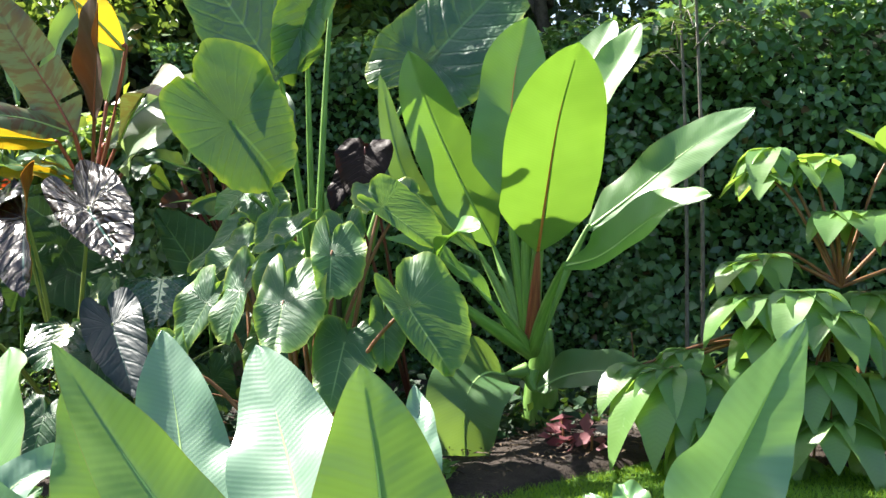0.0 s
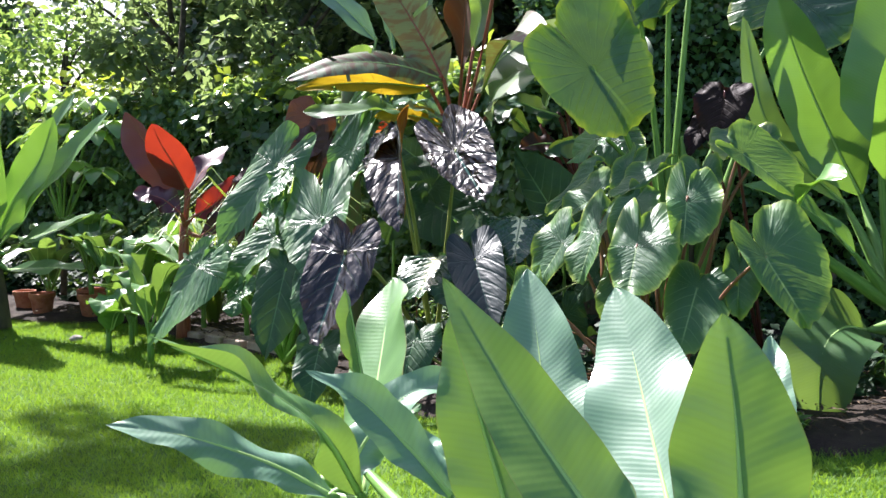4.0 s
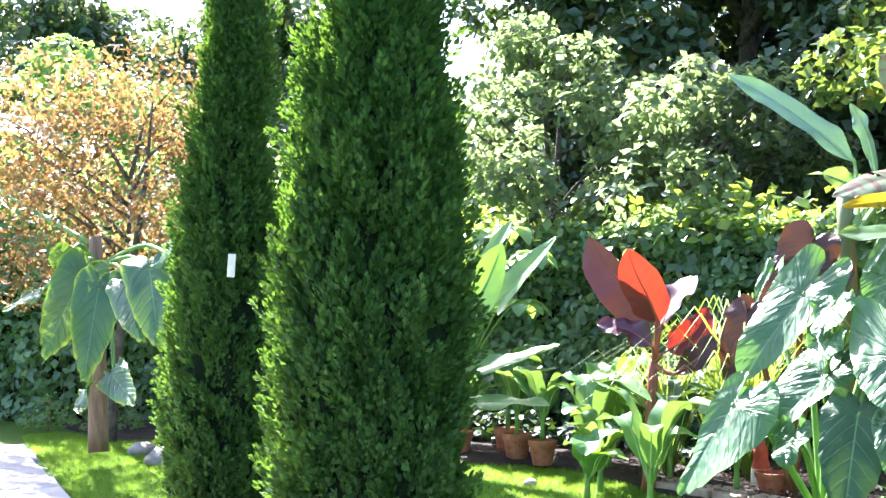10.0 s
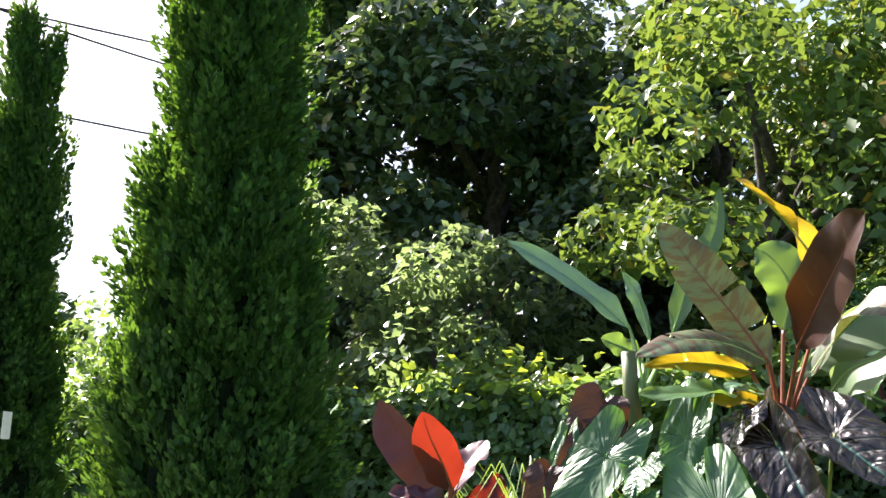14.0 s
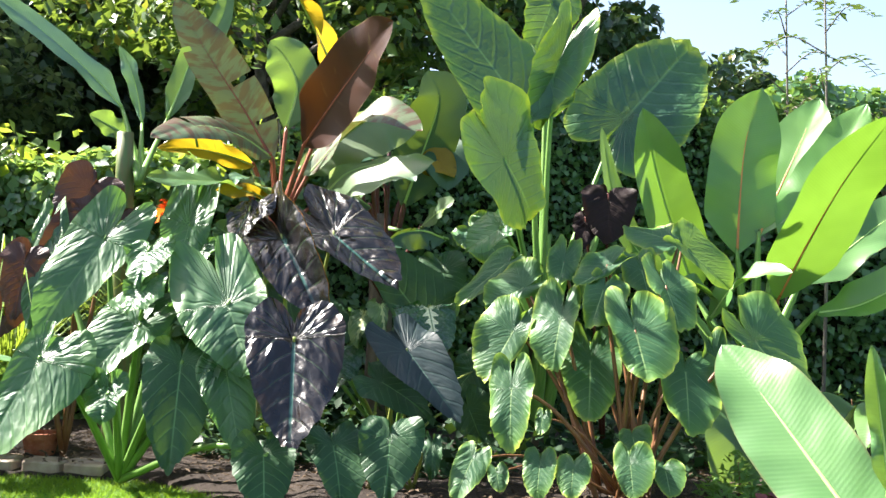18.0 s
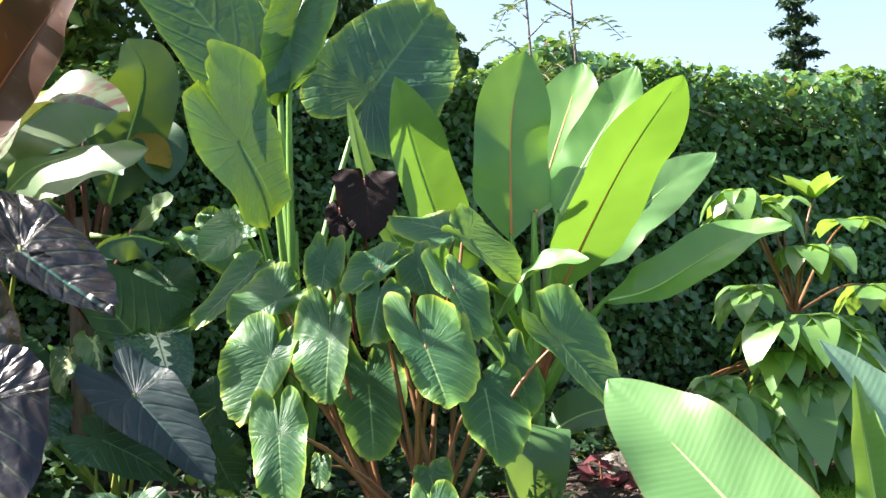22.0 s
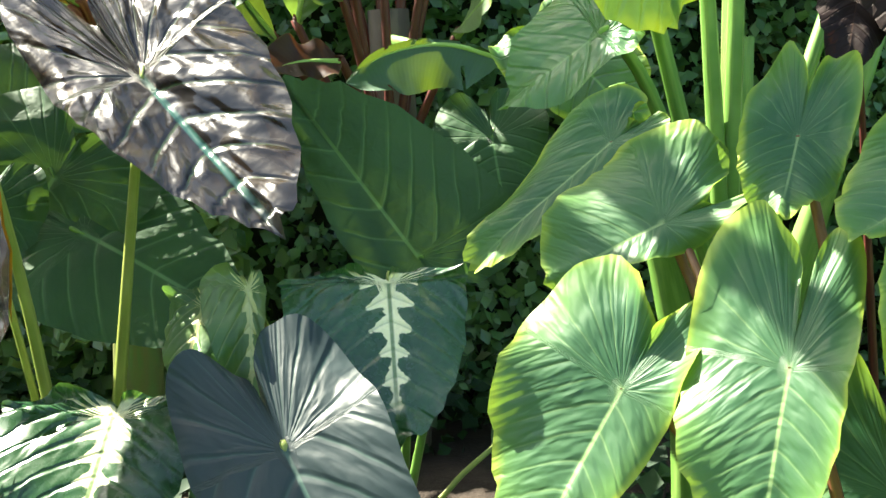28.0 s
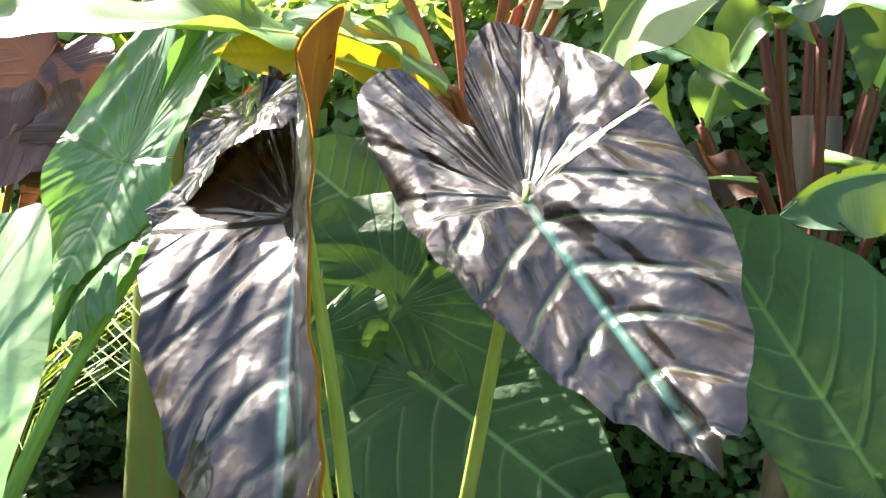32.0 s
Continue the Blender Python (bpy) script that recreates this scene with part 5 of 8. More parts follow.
pied_ear = thing('pied_elephant_ear', (-1.95, 6.13, 0.03), 'elephant ear with dark leaves splashed cream along the veins', 'elephant ear')
ear_leaf(pied_ear, (-1.878, 5.702, 0.924), (-1.867, 5.491, 0.680), 0.332, 0.030, PIED, face=(-0.00, -0.76, 0.65), foot=(-1.95, 6.13, 0.03), stalk=STALK_OLIVE, lean=0.16, droop=0.05, ruffle=0.010, thick=0.006, round_tip=0.6)
ear_leaf(pied_ear, (-2.401, 5.732, 0.681), (-2.438, 5.488, 0.494), 0.395, 0.059, PIED, face=(-0.10, -0.60, 0.80), foot=(-1.95, 6.13, 0.03), stalk=STALK_OLIVE, lean=0.08, droop=0.05, ruffle=0.010, thick=0.006, round_tip=0.6)
ear_leaf(pied_ear, (-2.223, 5.746, 0.882), (-2.281, 5.654, 0.723), 0.132, 0.047, CREAM, face=(-0.41, -0.72, 0.56), foot=(-1.95, 6.13, 0.03), stalk=STALK_OLIVE, lean=0.18, ruffle=0.010, thick=0.006, round_tip=0.4)
ear_leaf(pied_ear, (-2.134, 5.702, 0.920), (-2.117, 5.590, 0.731), 0.115, 0.047, CREAM, face=(0.30, -0.81, 0.51), foot=(-1.95, 6.13, 0.03), stalk=STALK_OLIVE, lean=0.50, ruffle=0.010, thick=0.006, round_tip=0.4)

black_ear = thing('black_elephant_ear', (-2.56, 6.10, 0.03), 'elephant ear with black, deeply ruffled glossy leaves on olive stalks', 'elephant ear')
ear_leaf(black_ear, (-2.361, 5.980, 1.313), (-2.059, 5.650, 1.019), 0.403, 0.395, BLACK, face=(-0.13, -0.73, 0.67), foot=(-2.56, 6.10, 0.03), stalk=STALK_OLIVE, lean=-0.15, droop=-0.015, fold=0.50, ruffle=0.0035, wave=0.014, thick=0.011, curl=0.03)
ear_leaf(black_ear, (-2.655, 5.82, 1.275), (-2.51, 5.38, 0.94), 0.44, 0.36, BLACK, face=(0.0, -0.85, 0.50), closed=1.22, foot=(-2.56, 6.10, 0.03), stalk=STALK_OLIVE, fold=0.1, ruffle=0.0035, wave=0.014, thick=0.011, curl=0.03, underside=BLACK_UNDER)
ear_leaf(black_ear, (-2.655, 5.050, 0.769), (-2.690, 4.739, 0.308), 0.451, 0.207, BLACK, face=(-0.17, -0.81, 0.56), foot=(-2.56, 6.10, 0.03), stalk=STALK_OLIVE, lean=-0.03, droop=-0.02, fold=0.42, ruffle=0.0035, wave=0.014, thick=0.011, curl=0.03)
ear_leaf(black_ear, (-2.827, 5.997, 1.423), (-2.918, 5.859, 1.260), 0.281, 0.132, BLACK, face=(-0.50, -0.50, 0.70), foot=(-2.56, 6.10, 0.03), stalk=STALK_OLIVE, lean=-0.16, thick=0.007)

broad_ear = thing('elephant_ear', (-1.86, 6.67, 0.03), 'elephant ear with broad smooth mid-green leaves in half shade', 'elephant ear')
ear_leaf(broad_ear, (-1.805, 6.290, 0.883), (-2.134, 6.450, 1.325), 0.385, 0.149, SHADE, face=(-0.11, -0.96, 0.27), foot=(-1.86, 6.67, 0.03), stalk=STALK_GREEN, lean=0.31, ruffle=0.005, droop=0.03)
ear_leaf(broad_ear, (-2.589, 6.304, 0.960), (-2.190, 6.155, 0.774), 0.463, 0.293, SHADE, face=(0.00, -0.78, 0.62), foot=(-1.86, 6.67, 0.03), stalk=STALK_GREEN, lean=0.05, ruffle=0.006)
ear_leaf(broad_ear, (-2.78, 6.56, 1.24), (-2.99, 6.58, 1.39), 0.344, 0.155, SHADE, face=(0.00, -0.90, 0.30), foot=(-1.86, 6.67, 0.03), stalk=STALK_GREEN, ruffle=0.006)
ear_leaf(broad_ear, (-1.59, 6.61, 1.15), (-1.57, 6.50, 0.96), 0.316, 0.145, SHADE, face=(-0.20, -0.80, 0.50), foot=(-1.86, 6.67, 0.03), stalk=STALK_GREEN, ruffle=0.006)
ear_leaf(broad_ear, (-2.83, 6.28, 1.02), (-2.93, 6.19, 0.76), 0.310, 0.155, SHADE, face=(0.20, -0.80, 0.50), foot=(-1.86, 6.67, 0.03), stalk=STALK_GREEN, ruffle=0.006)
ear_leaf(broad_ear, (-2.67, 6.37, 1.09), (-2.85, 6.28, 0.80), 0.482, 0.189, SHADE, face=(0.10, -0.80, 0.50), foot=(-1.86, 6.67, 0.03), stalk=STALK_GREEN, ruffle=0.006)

alocasia = thing('alocasia', (-1.09, 6.32, 0.03), 'tall alocasia with large ribbed arrow leaves on thick green stalks', 'alocasia')
ear_leaf(alocasia, (-1.262, 5.929, 2.028), (-1.826, 6.204, 2.848), 0.557, 0.067, ALOCASIA, face=(-0.10, -0.96, 0.25), foot=(-1.12, 6.09, 0.77), stalk=STALK_GREEN, lean=0.09, round_tip=0.9, droop=0.03, thick=0.014, ruffle=0.009)
ear_leaf(alocasia, (-1.09, 5.96, 2.36), (-1.235, 5.937, 1.989), 0.36, 0.38, GILT_ALOCASIA, face=(0.45, -0.85, 0.15), foot=(-1.12, 6.09, 0.77), stalk=STALK_GREEN, fold=0.2, closed=1.0, thick=0.014, ruffle=0.009)
ear_leaf(alocasia, (-0.437, 6.494, 2.165), (0.084, 6.622, 2.716), 0.765, 0.363, ALOCASIA, face=(-0.15, -0.92, 0.36), foot=(-1.12, 6.09, 0.77), stalk=STALK_GREEN, lean=0.05, round_tip=0.8, droop=0.03, thick=0.014, ruffle=0.009)
ear_leaf(alocasia, (-1.466, 5.724, 1.740), (-1.234, 5.865, 1.444), 0.658, 0.407, GILT_ALOCASIA, face=(0.61, -0.79, 0.10), foot=(-1.12, 6.09, 0.77), stalk=STALK_GREEN, lean=-0.10, round_tip=1.0, peltate=True, wave=0.025, droop=0.04, thick=0.014, ruffle=0.009)
ear_leaf(alocasia, (-1.459, 5.834, 1.375), (-1.658, 5.857, 1.233), 0.263, 0.071, EAR, face=(-0.51, -0.61, 0.61), foot=(-1.12, 6.09, 0.77), stalk=STALK_GREEN, lean=0.22, droop=0.03, thick=0.014, ruffle=0.009)
ear_leaf(alocasia, (-0.98, 6.42, 2.84), (-1.11, 6.32, 2.50), 0.403, 0.184, ALOCASIA, face=(0.30, -0.80, 0.40), foot=(-1.12, 6.09, 0.77), stalk=STALK_GREEN, thick=0.014, ruffle=0.012)
ear_leaf(alocasia, (-1.45, 6.28, 1.36), (-1.28, 6.17, 1.19), 0.304, 0.139, ALOCASIA, face=(-0.30, -0.60, 0.70), foot=(-1.12, 6.09, 0.77), stalk=STALK_GREEN, thick=0.014, ruffle=0.012)
put_part('leaf_sheath', tube('leaf_sheath', [(-0.03, 0.00, 0), (-0.05, 0.00, 0.6), (-0.16, 0.00, 1.15)], (0.05, 0.05, 0.02), STALK_GREEN, 8, 10, 0.3), alocasia)
put_part('leaf_sheath', tube('leaf_sheath', [(0.03, 0.01, 0), (0.09, 0.02, 0.6), (0.24, 0.03, 1.25)], (0.05, 0.05, 0.02), STALK_GREEN, 8, 10, 0.3), alocasia)
put_part('leaf_sheath', tube('leaf_sheath', [(0.00, -0.02, 0), (0.02, -0.08, 0.6), (0.04, -0.13, 1.35)], (0.05, 0.05, 0.02), STALK_GREEN, 8, 10, 0.3), alocasia)
put_part('leaf_sheath', tube('leaf_sheath', [(0.01, 0.03, 0), (0.04, 0.09, 0.6), (0.11, 0.14, 1.15)], (0.05, 0.05, 0.02), STALK_GREEN, 8, 10, 0.3), alocasia)
put_part('leaf_sheath', tube('leaf_sheath', [(-0.04, -0.02, 0), (-0.08, -0.06, 0.6), (-0.25, -0.10, 1.25)], (0.05, 0.05, 0.02), STALK_GREEN, 8, 10, 0.3), alocasia)
put_part('leaf_sheath', tube('leaf_sheath', [(0.04, -0.01, 0), (0.14, -0.05, 0.6), (0.37, -0.08, 1.35)], (0.05, 0.05, 0.02), STALK_GREEN, 8, 10, 0.3), alocasia)
put_part('stem', tube('stem', [(0, 0, -0.05), (0.02, 0, 0.45), (0.03, 0, 0.85)], (0.09, 0.085, 0.06), TRUNK_DARK, 10, 8), alocasia)

ensete = thing('banana_plant', (0.13, 6.01, 0.00), 'ensete banana with upright bright green paddle leaves and red midribs', 'banana plant')
put_part('pseudostem', tube('pseudostem', [(0, 0, -0.05), (0.01, -0.03, 0.25), (0.03, -0.09, 0.58)], (0.115, 0.095, 0.05), STALK_GREEN, 12, 10), ensete)
paddle_leaf(ensete, [(-0.098, 6.160, 1.041), (-0.252, 6.120, 1.365), (-0.414, 6.064, 1.751), (-0.543, 6.001, 2.145)], 0.334, ENSETE, RIB_PALE, face=(-0.15, -0.95, 0.20), foot=(0.08, 5.76, 0.48), stalk=STALK_GREEN, thick=0.03, fold=0.5)
paddle_leaf(ensete, [(0.123, 5.588, 1.025), (0.166, 5.340, 1.363), (0.211, 5.086, 1.669), (0.287, 4.802, 1.966)], 0.475, ENSETE, RIB_RED, face=(0.10, -0.95, 0.25), foot=(0.08, 5.76, 0.48), stalk=STALK_RED, thick=0.03, wave=0.012, fold=0.12)
paddle_leaf(ensete, [(-0.016, 5.807, 1.286), (0.001, 5.813, 1.605), (0.035, 5.813, 1.955), (0.116, 5.784, 2.266)], 0.401, ENSETE, RIB_RED, face=(-0.35, -0.92, 0.15), foot=(0.08, 5.76, 0.48), stalk=STALK_GREEN, thick=0.03, fold=0.15)
paddle_leaf(ensete, [(0.080, 5.733, 1.387), (0.258, 5.804, 1.691), (0.440, 5.870, 1.999), (0.588, 5.924, 2.262)], 0.350, ENSETE, RIB_RED, face=(-0.60, -0.65, 0.45), foot=(0.08, 5.76, 0.48), stalk=STALK_GREEN, thick=0.03, fold=0.15)
paddle_leaf(ensete, [(0.174, 5.662, 1.383), (0.330, 5.636, 1.647), (0.518, 5.602, 1.918), (0.682, 5.582, 2.182)], 0.283, ENSETE, RIB_PALE, face=(-0.60, -0.65, 0.45), foot=(0.08, 5.76, 0.48), stalk=STALK_GREEN, thick=0.03, fold=0.2)
paddle_leaf(ensete, [(0.396, 5.799, 1.125), (0.651, 5.760, 1.313), (0.946, 5.710, 1.544), (1.265, 5.633, 1.733)], 0.284, FRESH, RIB_PALE, face=(-0.20, -0.75, 0.60), foot=(0.08, 5.76, 0.48), stalk=STALK_GREEN, thick=0.03, fold=0.12)
paddle_leaf(ensete, [(0.237, 5.398, 0.953), (0.405, 5.218, 1.010), (0.642, 4.945, 1.202), (0.831, 4.720, 1.273)], 0.252, ENSETE, RIB_PALE, face=(-0.10, -0.70, 0.65), foot=(0.08, 5.76, 0.48), stalk=STALK_GREEN, thick=0.03, fold=0.35)
paddle_leaf(ensete, [(-0.178, 6.155, 0.995), (-0.442, 6.170, 1.259), (-0.614, 6.179, 1.509), (-0.724, 6.196, 2.049)], 0.163, FRESH, RIB_PALE, face=(0.10, -0.95, 0.10), foot=(0.08, 5.76, 0.48), stalk=STALK_GREEN, thick=0.03, fold=0.4)
paddle_leaf(ensete, [(-0.421, 5.363, 0.900), (-0.359, 5.238, 1.071), (-0.270, 5.105, 1.147), (-0.171, 4.961, 1.159)], 0.157, ENSETE, RIB_PALE, face=(-0.10, -0.55, 0.80), foot=(0.08, 5.76, 0.48), stalk=STALK_GREEN, thick=0.03, fold=0.3)
paddle_leaf(ensete, [(-0.12, 5.57, 0.76), (-0.28, 5.47, 0.94), (-0.44, 5.36, 1.05), (-0.64, 5.26, 1.12)], 0.209, ENSETE, RIB_PALE, face=(0.00, -0.50, 0.80), foot=(0.08, 5.76, 0.48), stalk=STALK_GREEN, thick=0.03)
paddle_leaf(ensete, [(-0.06, 5.74, 0.37), (-0.18, 5.55, 0.40), (-0.27, 5.35, 0.29), (-0.28, 5.33, -0.11)], 0.420, BANANA, RIB_PALE, face=(0.00, -0.80, 0.50), foot=(0.06, 5.80, 0.38), stalk=STALK_GREEN, thick=0.03)
paddle_leaf(ensete, [(0.10, 5.75, 0.28), (0.28, 5.68, 0.37), (0.51, 5.60, 0.39), (0.75, 5.54, 0.31)], 0.262, BANANA, RIB_PALE, face=(0.00, -0.60, 0.80), foot=(0.08, 5.80, 0.38), stalk=STALK_GREEN, thick=0.03)

banana = thing('banana_plant', (-2.66, 6.94, 0.00), 'banana with arching ageing leaves, red stalks and brown streaks', 'banana plant')
put_part('pseudostem', tube('pseudostem', [(0, 0, -0.05), (0.03, 0, 0.7), (0, 0, 1.54)], (0.085, 0.07, 0.05), TRUNK_BANANA, 12, 12), banana)
paddle_leaf(banana, [(-2.661, 6.617, 1.780), (-2.833, 6.676, 2.079), (-3.074, 6.738, 2.439), (-3.270, 6.794, 2.762)], 0.318, AGED, STALK_RED, face=(0.10, -0.92, 0.35), foot=(-2.62, 6.73, 1.34), stalk=STALK_RED, tears=3, thick=0.011, rib_thick=0.008)
paddle_leaf(banana, [(-2.676, 6.613, 1.804), (-2.870, 6.334, 1.878), (-3.106, 6.026, 1.878), (-3.344, 5.697, 1.752)], 0.249, AGED, RIB_PALE, face=(-0.10, -0.85, 0.50), foot=(-2.62, 6.73, 1.34), stalk=STALK_RED, curl=0.35, wave=0.012, tears=2, thick=0.011, rib_thick=0.008)
paddle_leaf(banana, [(-2.773, 6.622, 1.745), (-2.940, 6.358, 1.765), (-3.126, 6.058, 1.755), (-3.309, 5.745, 1.706)], 0.153, GOLD, RIB_PALE, face=(-0.05, -0.95, 0.20), foot=(-2.62, 6.73, 1.34), stalk=STALK_RED, wave=0.015, tears=3, thick=0.011, rib_thick=0.008)
paddle_leaf(banana, [(-2.492, 6.483, 1.862), (-2.368, 6.191, 2.073), (-2.240, 5.880, 2.276), (-2.134, 5.610, 2.433)], 0.385, WINE, STALK_RED, face=(0.00, -0.90, 0.40), foot=(-2.62, 6.73, 1.34), stalk=STALK_RED, wave=0.02, blunt=0.8, thick=0.011, rib_thick=0.008)
paddle_leaf(banana, [(-2.63, 6.49, 1.49), (-2.73, 6.41, 1.54), (-2.83, 6.31, 1.56), (-3.00, 6.22, 1.55)], 0.139, GOLD, RIB_PALE, face=(0.00, -0.80, 0.50), foot=(-2.62, 6.73, 1.34), stalk=STALK_RED, thick=0.011, rib_thick=0.008)
paddle_leaf(banana, [(-2.61, 6.49, 1.51), (-2.71, 6.41, 1.58), (-2.77, 6.32, 1.60), (-2.87, 6.27, 1.62)], 0.122, PALE_BANANA, RIB_PALE, face=(-0.20, -0.60, 0.70), foot=(-2.62, 6.73, 1.34), stalk=STALK_RED, thick=0.011, rib_thick=0.008)
paddle_leaf(banana, [(-2.44, 6.70, 1.71), (-2.25, 6.53, 1.94), (-2.06, 6.32, 2.05), (-1.85, 6.12, 1.94)], 0.308, AGED, RIB_PALE, face=(-0.10, -0.60, 0.80), foot=(-2.62, 6.73, 1.34), stalk=STALK_RED, thick=0.011, rib_thick=0.008)
paddle_leaf(banana, [(-2.35, 6.63, 1.58), (-2.23, 6.41, 1.71), (-2.03, 6.12, 1.75), (-1.83, 5.88, 1.74)], 0.464, PALE_BANANA, RIB_PALE, face=(-0.15, -0.92, 0.35), split=-0.8, wave=0.03, blunt=1.0, foot=(-2.62, 6.73, 1.34), stalk=STALK_RED, thick=0.011, rib_thick=0.008)
paddle_leaf(banana, [(-2.52, 6.70, 1.72), (-2.28, 6.77, 1.96), (-2.00, 6.79, 2.11), (-1.72, 6.80, 2.10)], 0.563, PALE_BANANA, RIB_PALE, face=(-0.15, -0.92, 0.35), split=-0.8, wave=0.03, blunt=1.0, foot=(-2.62, 6.73, 1.34), stalk=STALK_RED, thick=0.011, rib_thick=0.008)
paddle_leaf(banana, [(-2.30, 6.53, 2.29), (-2.47, 6.27, 2.52), (-2.61, 5.99, 2.63), (-2.76, 5.75, 2.71)], 0.258, GOLD, RIB_PALE, face=(-0.20, -0.80, 0.50), tears=5, foot=(-2.62, 6.73, 1.34), stalk=STALK_RED, thick=0.011, rib_thick=0.008)
paddle_leaf(banana, [(-2.56, 6.92, 2.02), (-2.50, 6.92, 2.29), (-2.58, 6.92, 2.48), (-2.68, 6.93, 2.58)], 0.301, BANANA, RIB_PALE, face=(-0.30, -0.80, 0.40), foot=(-2.62, 6.73, 1.34), stalk=STALK_RED, thick=0.011, rib_thick=0.008)
paddle_leaf(banana, [(-2.85, 6.41, 1.60), (-2.98, 6.23, 1.60), (-3.15, 6.04, 1.58), (-3.37, 5.96, 1.58)], 0.191, BANANA, RIB_PALE, face=(0.00, -0.60, 0.80), foot=(-2.62, 6.73, 1.34), stalk=STALK_RED, thick=0.011, rib_thick=0.008)
paddle_leaf(banana, [(-2.67, 6.59, 1.56), (-2.79, 6.51, 1.65), (-2.88, 6.42, 1.65), (-2.89, 6.32, 1.59)], 0.096, SEAGREEN, RIB_PALE, face=(-0.10, -0.60, 0.80), foot=(-2.62, 6.73, 1.34), stalk=STALK_RED, thick=0.011, rib_thick=0.008)

banana_two = thing('banana_plant', (-3.54, 6.98, 0.00), 'slender banana with long narrow grey-green leaves', 'banana plant')
put_part('pseudostem', tube('pseudostem', [(0, 0, -0.05), (0.02, 0, 0.8), (0, 0, 1.95)], (0.08, 0.07, 0.05), TRUNK_BANANA, 12, 10), banana_two)
paddle_leaf(banana_two, [(-3.609, 7.651, 2.212), (-3.848, 7.656, 2.457), (-4.144, 7.663, 2.702), (-4.507, 7.673, 2.943)], 0.184, SEAGREEN, RIB_PALE, face=(0.20, -0.85, 0.50), foot=(-3.44, 6.80, 1.63), stalk=STALK_GREEN, thick=0.018)
paddle_leaf(banana_two, [(-3.473, 7.679, 2.117), (-3.513, 7.698, 2.330), (-3.570, 7.708, 2.502), (-3.645, 7.713, 2.646)], 0.108, SEAGREEN, RIB_PALE, face=(-0.50, -0.80, 0.30), foot=(-3.44, 6.80, 1.63), stalk=STALK_GREEN, thick=0.018)
paddle_leaf(banana_two, [(-3.309, 7.680, 2.155), (-3.233, 7.699, 2.364), (-3.146, 7.713, 2.617), (-2.975, 7.728, 2.870), (-2.904, 7.719, 3.232)], 0.186, BANANA, RIB_PALE, face=(-0.30, -0.90, 0.20), foot=(-3.44, 6.80, 1.63), stalk=STALK_GREEN, thick=0.018)
paddle_leaf(banana_two, [(-3.545, 7.687, 2.017), (-3.662, 7.633, 2.074), (-3.808, 7.563, 2.140)], 0.171, BANANA, RIB_PALE, face=(0.00, -0.90, 0.40), foot=(-3.44, 6.80, 1.63), stalk=STALK_GREEN, thick=0.018)

dark_banana = thing('banana_plant', (-1.85, 7.43, 0.00), 'banana with dark red stems and shaded torn leaves', 'banana plant')
put_part('pseudostem', tube('pseudostem', [(0, 0, -0.05), (0.02, 0, 0.7), (0, 0, 1.55)], (0.11, 0.09, 0.07), TRUNK_DARK, 12, 10), dark_banana)
put_part('leaf_stalk', tube('leaf_stalk', [(-0.04, 0.00, 1.31), (-0.09, 0.00, 1.50), (-0.20, 0.00, 1.99)], (0.025, 0.02, 0.012), STALK_DARK, 8, 10, 0.25), dark_banana)
put_part('leaf_stalk', tube('leaf_stalk', [(-0.01, 0.00, 1.31), (-0.02, 0.00, 1.50), (-0.03, 0.00, 1.85)], (0.025, 0.02, 0.012), STALK_DARK, 8, 10, 0.25), dark_banana)
put_part('leaf_stalk', tube('leaf_stalk', [(0.03, 0.00, 1.31), (0.10, 0.00, 1.51), (0.27, 0.00, 2.15)], (0.025, 0.02, 0.012), STALK_DARK, 8, 10, 0.25), dark_banana)
put_part('leaf_stalk', tube('leaf_stalk', [(0.01, 0.00, 1.31), (0.04, 0.00, 1.50), (0.05, 0.00, 2.03)], (0.025, 0.02, 0.012), STALK_DARK, 8, 10, 0.25), dark_banana)
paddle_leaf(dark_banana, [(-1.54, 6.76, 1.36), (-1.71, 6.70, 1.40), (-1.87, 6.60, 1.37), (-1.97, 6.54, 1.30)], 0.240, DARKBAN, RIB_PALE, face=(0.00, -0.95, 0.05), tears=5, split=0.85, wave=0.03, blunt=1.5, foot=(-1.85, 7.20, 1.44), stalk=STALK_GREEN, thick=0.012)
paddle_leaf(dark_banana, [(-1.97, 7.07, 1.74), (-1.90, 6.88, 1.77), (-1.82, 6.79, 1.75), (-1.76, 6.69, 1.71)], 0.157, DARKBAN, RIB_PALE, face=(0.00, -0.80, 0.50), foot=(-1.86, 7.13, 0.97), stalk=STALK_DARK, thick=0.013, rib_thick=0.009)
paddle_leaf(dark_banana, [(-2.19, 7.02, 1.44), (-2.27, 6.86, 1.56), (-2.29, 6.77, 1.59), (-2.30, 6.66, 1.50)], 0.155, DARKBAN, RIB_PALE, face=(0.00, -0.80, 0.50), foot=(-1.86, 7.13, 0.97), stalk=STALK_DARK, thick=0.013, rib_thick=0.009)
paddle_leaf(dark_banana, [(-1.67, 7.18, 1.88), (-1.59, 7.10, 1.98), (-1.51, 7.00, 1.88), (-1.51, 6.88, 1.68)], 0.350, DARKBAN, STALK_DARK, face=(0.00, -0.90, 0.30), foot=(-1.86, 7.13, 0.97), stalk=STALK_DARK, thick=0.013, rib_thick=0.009)
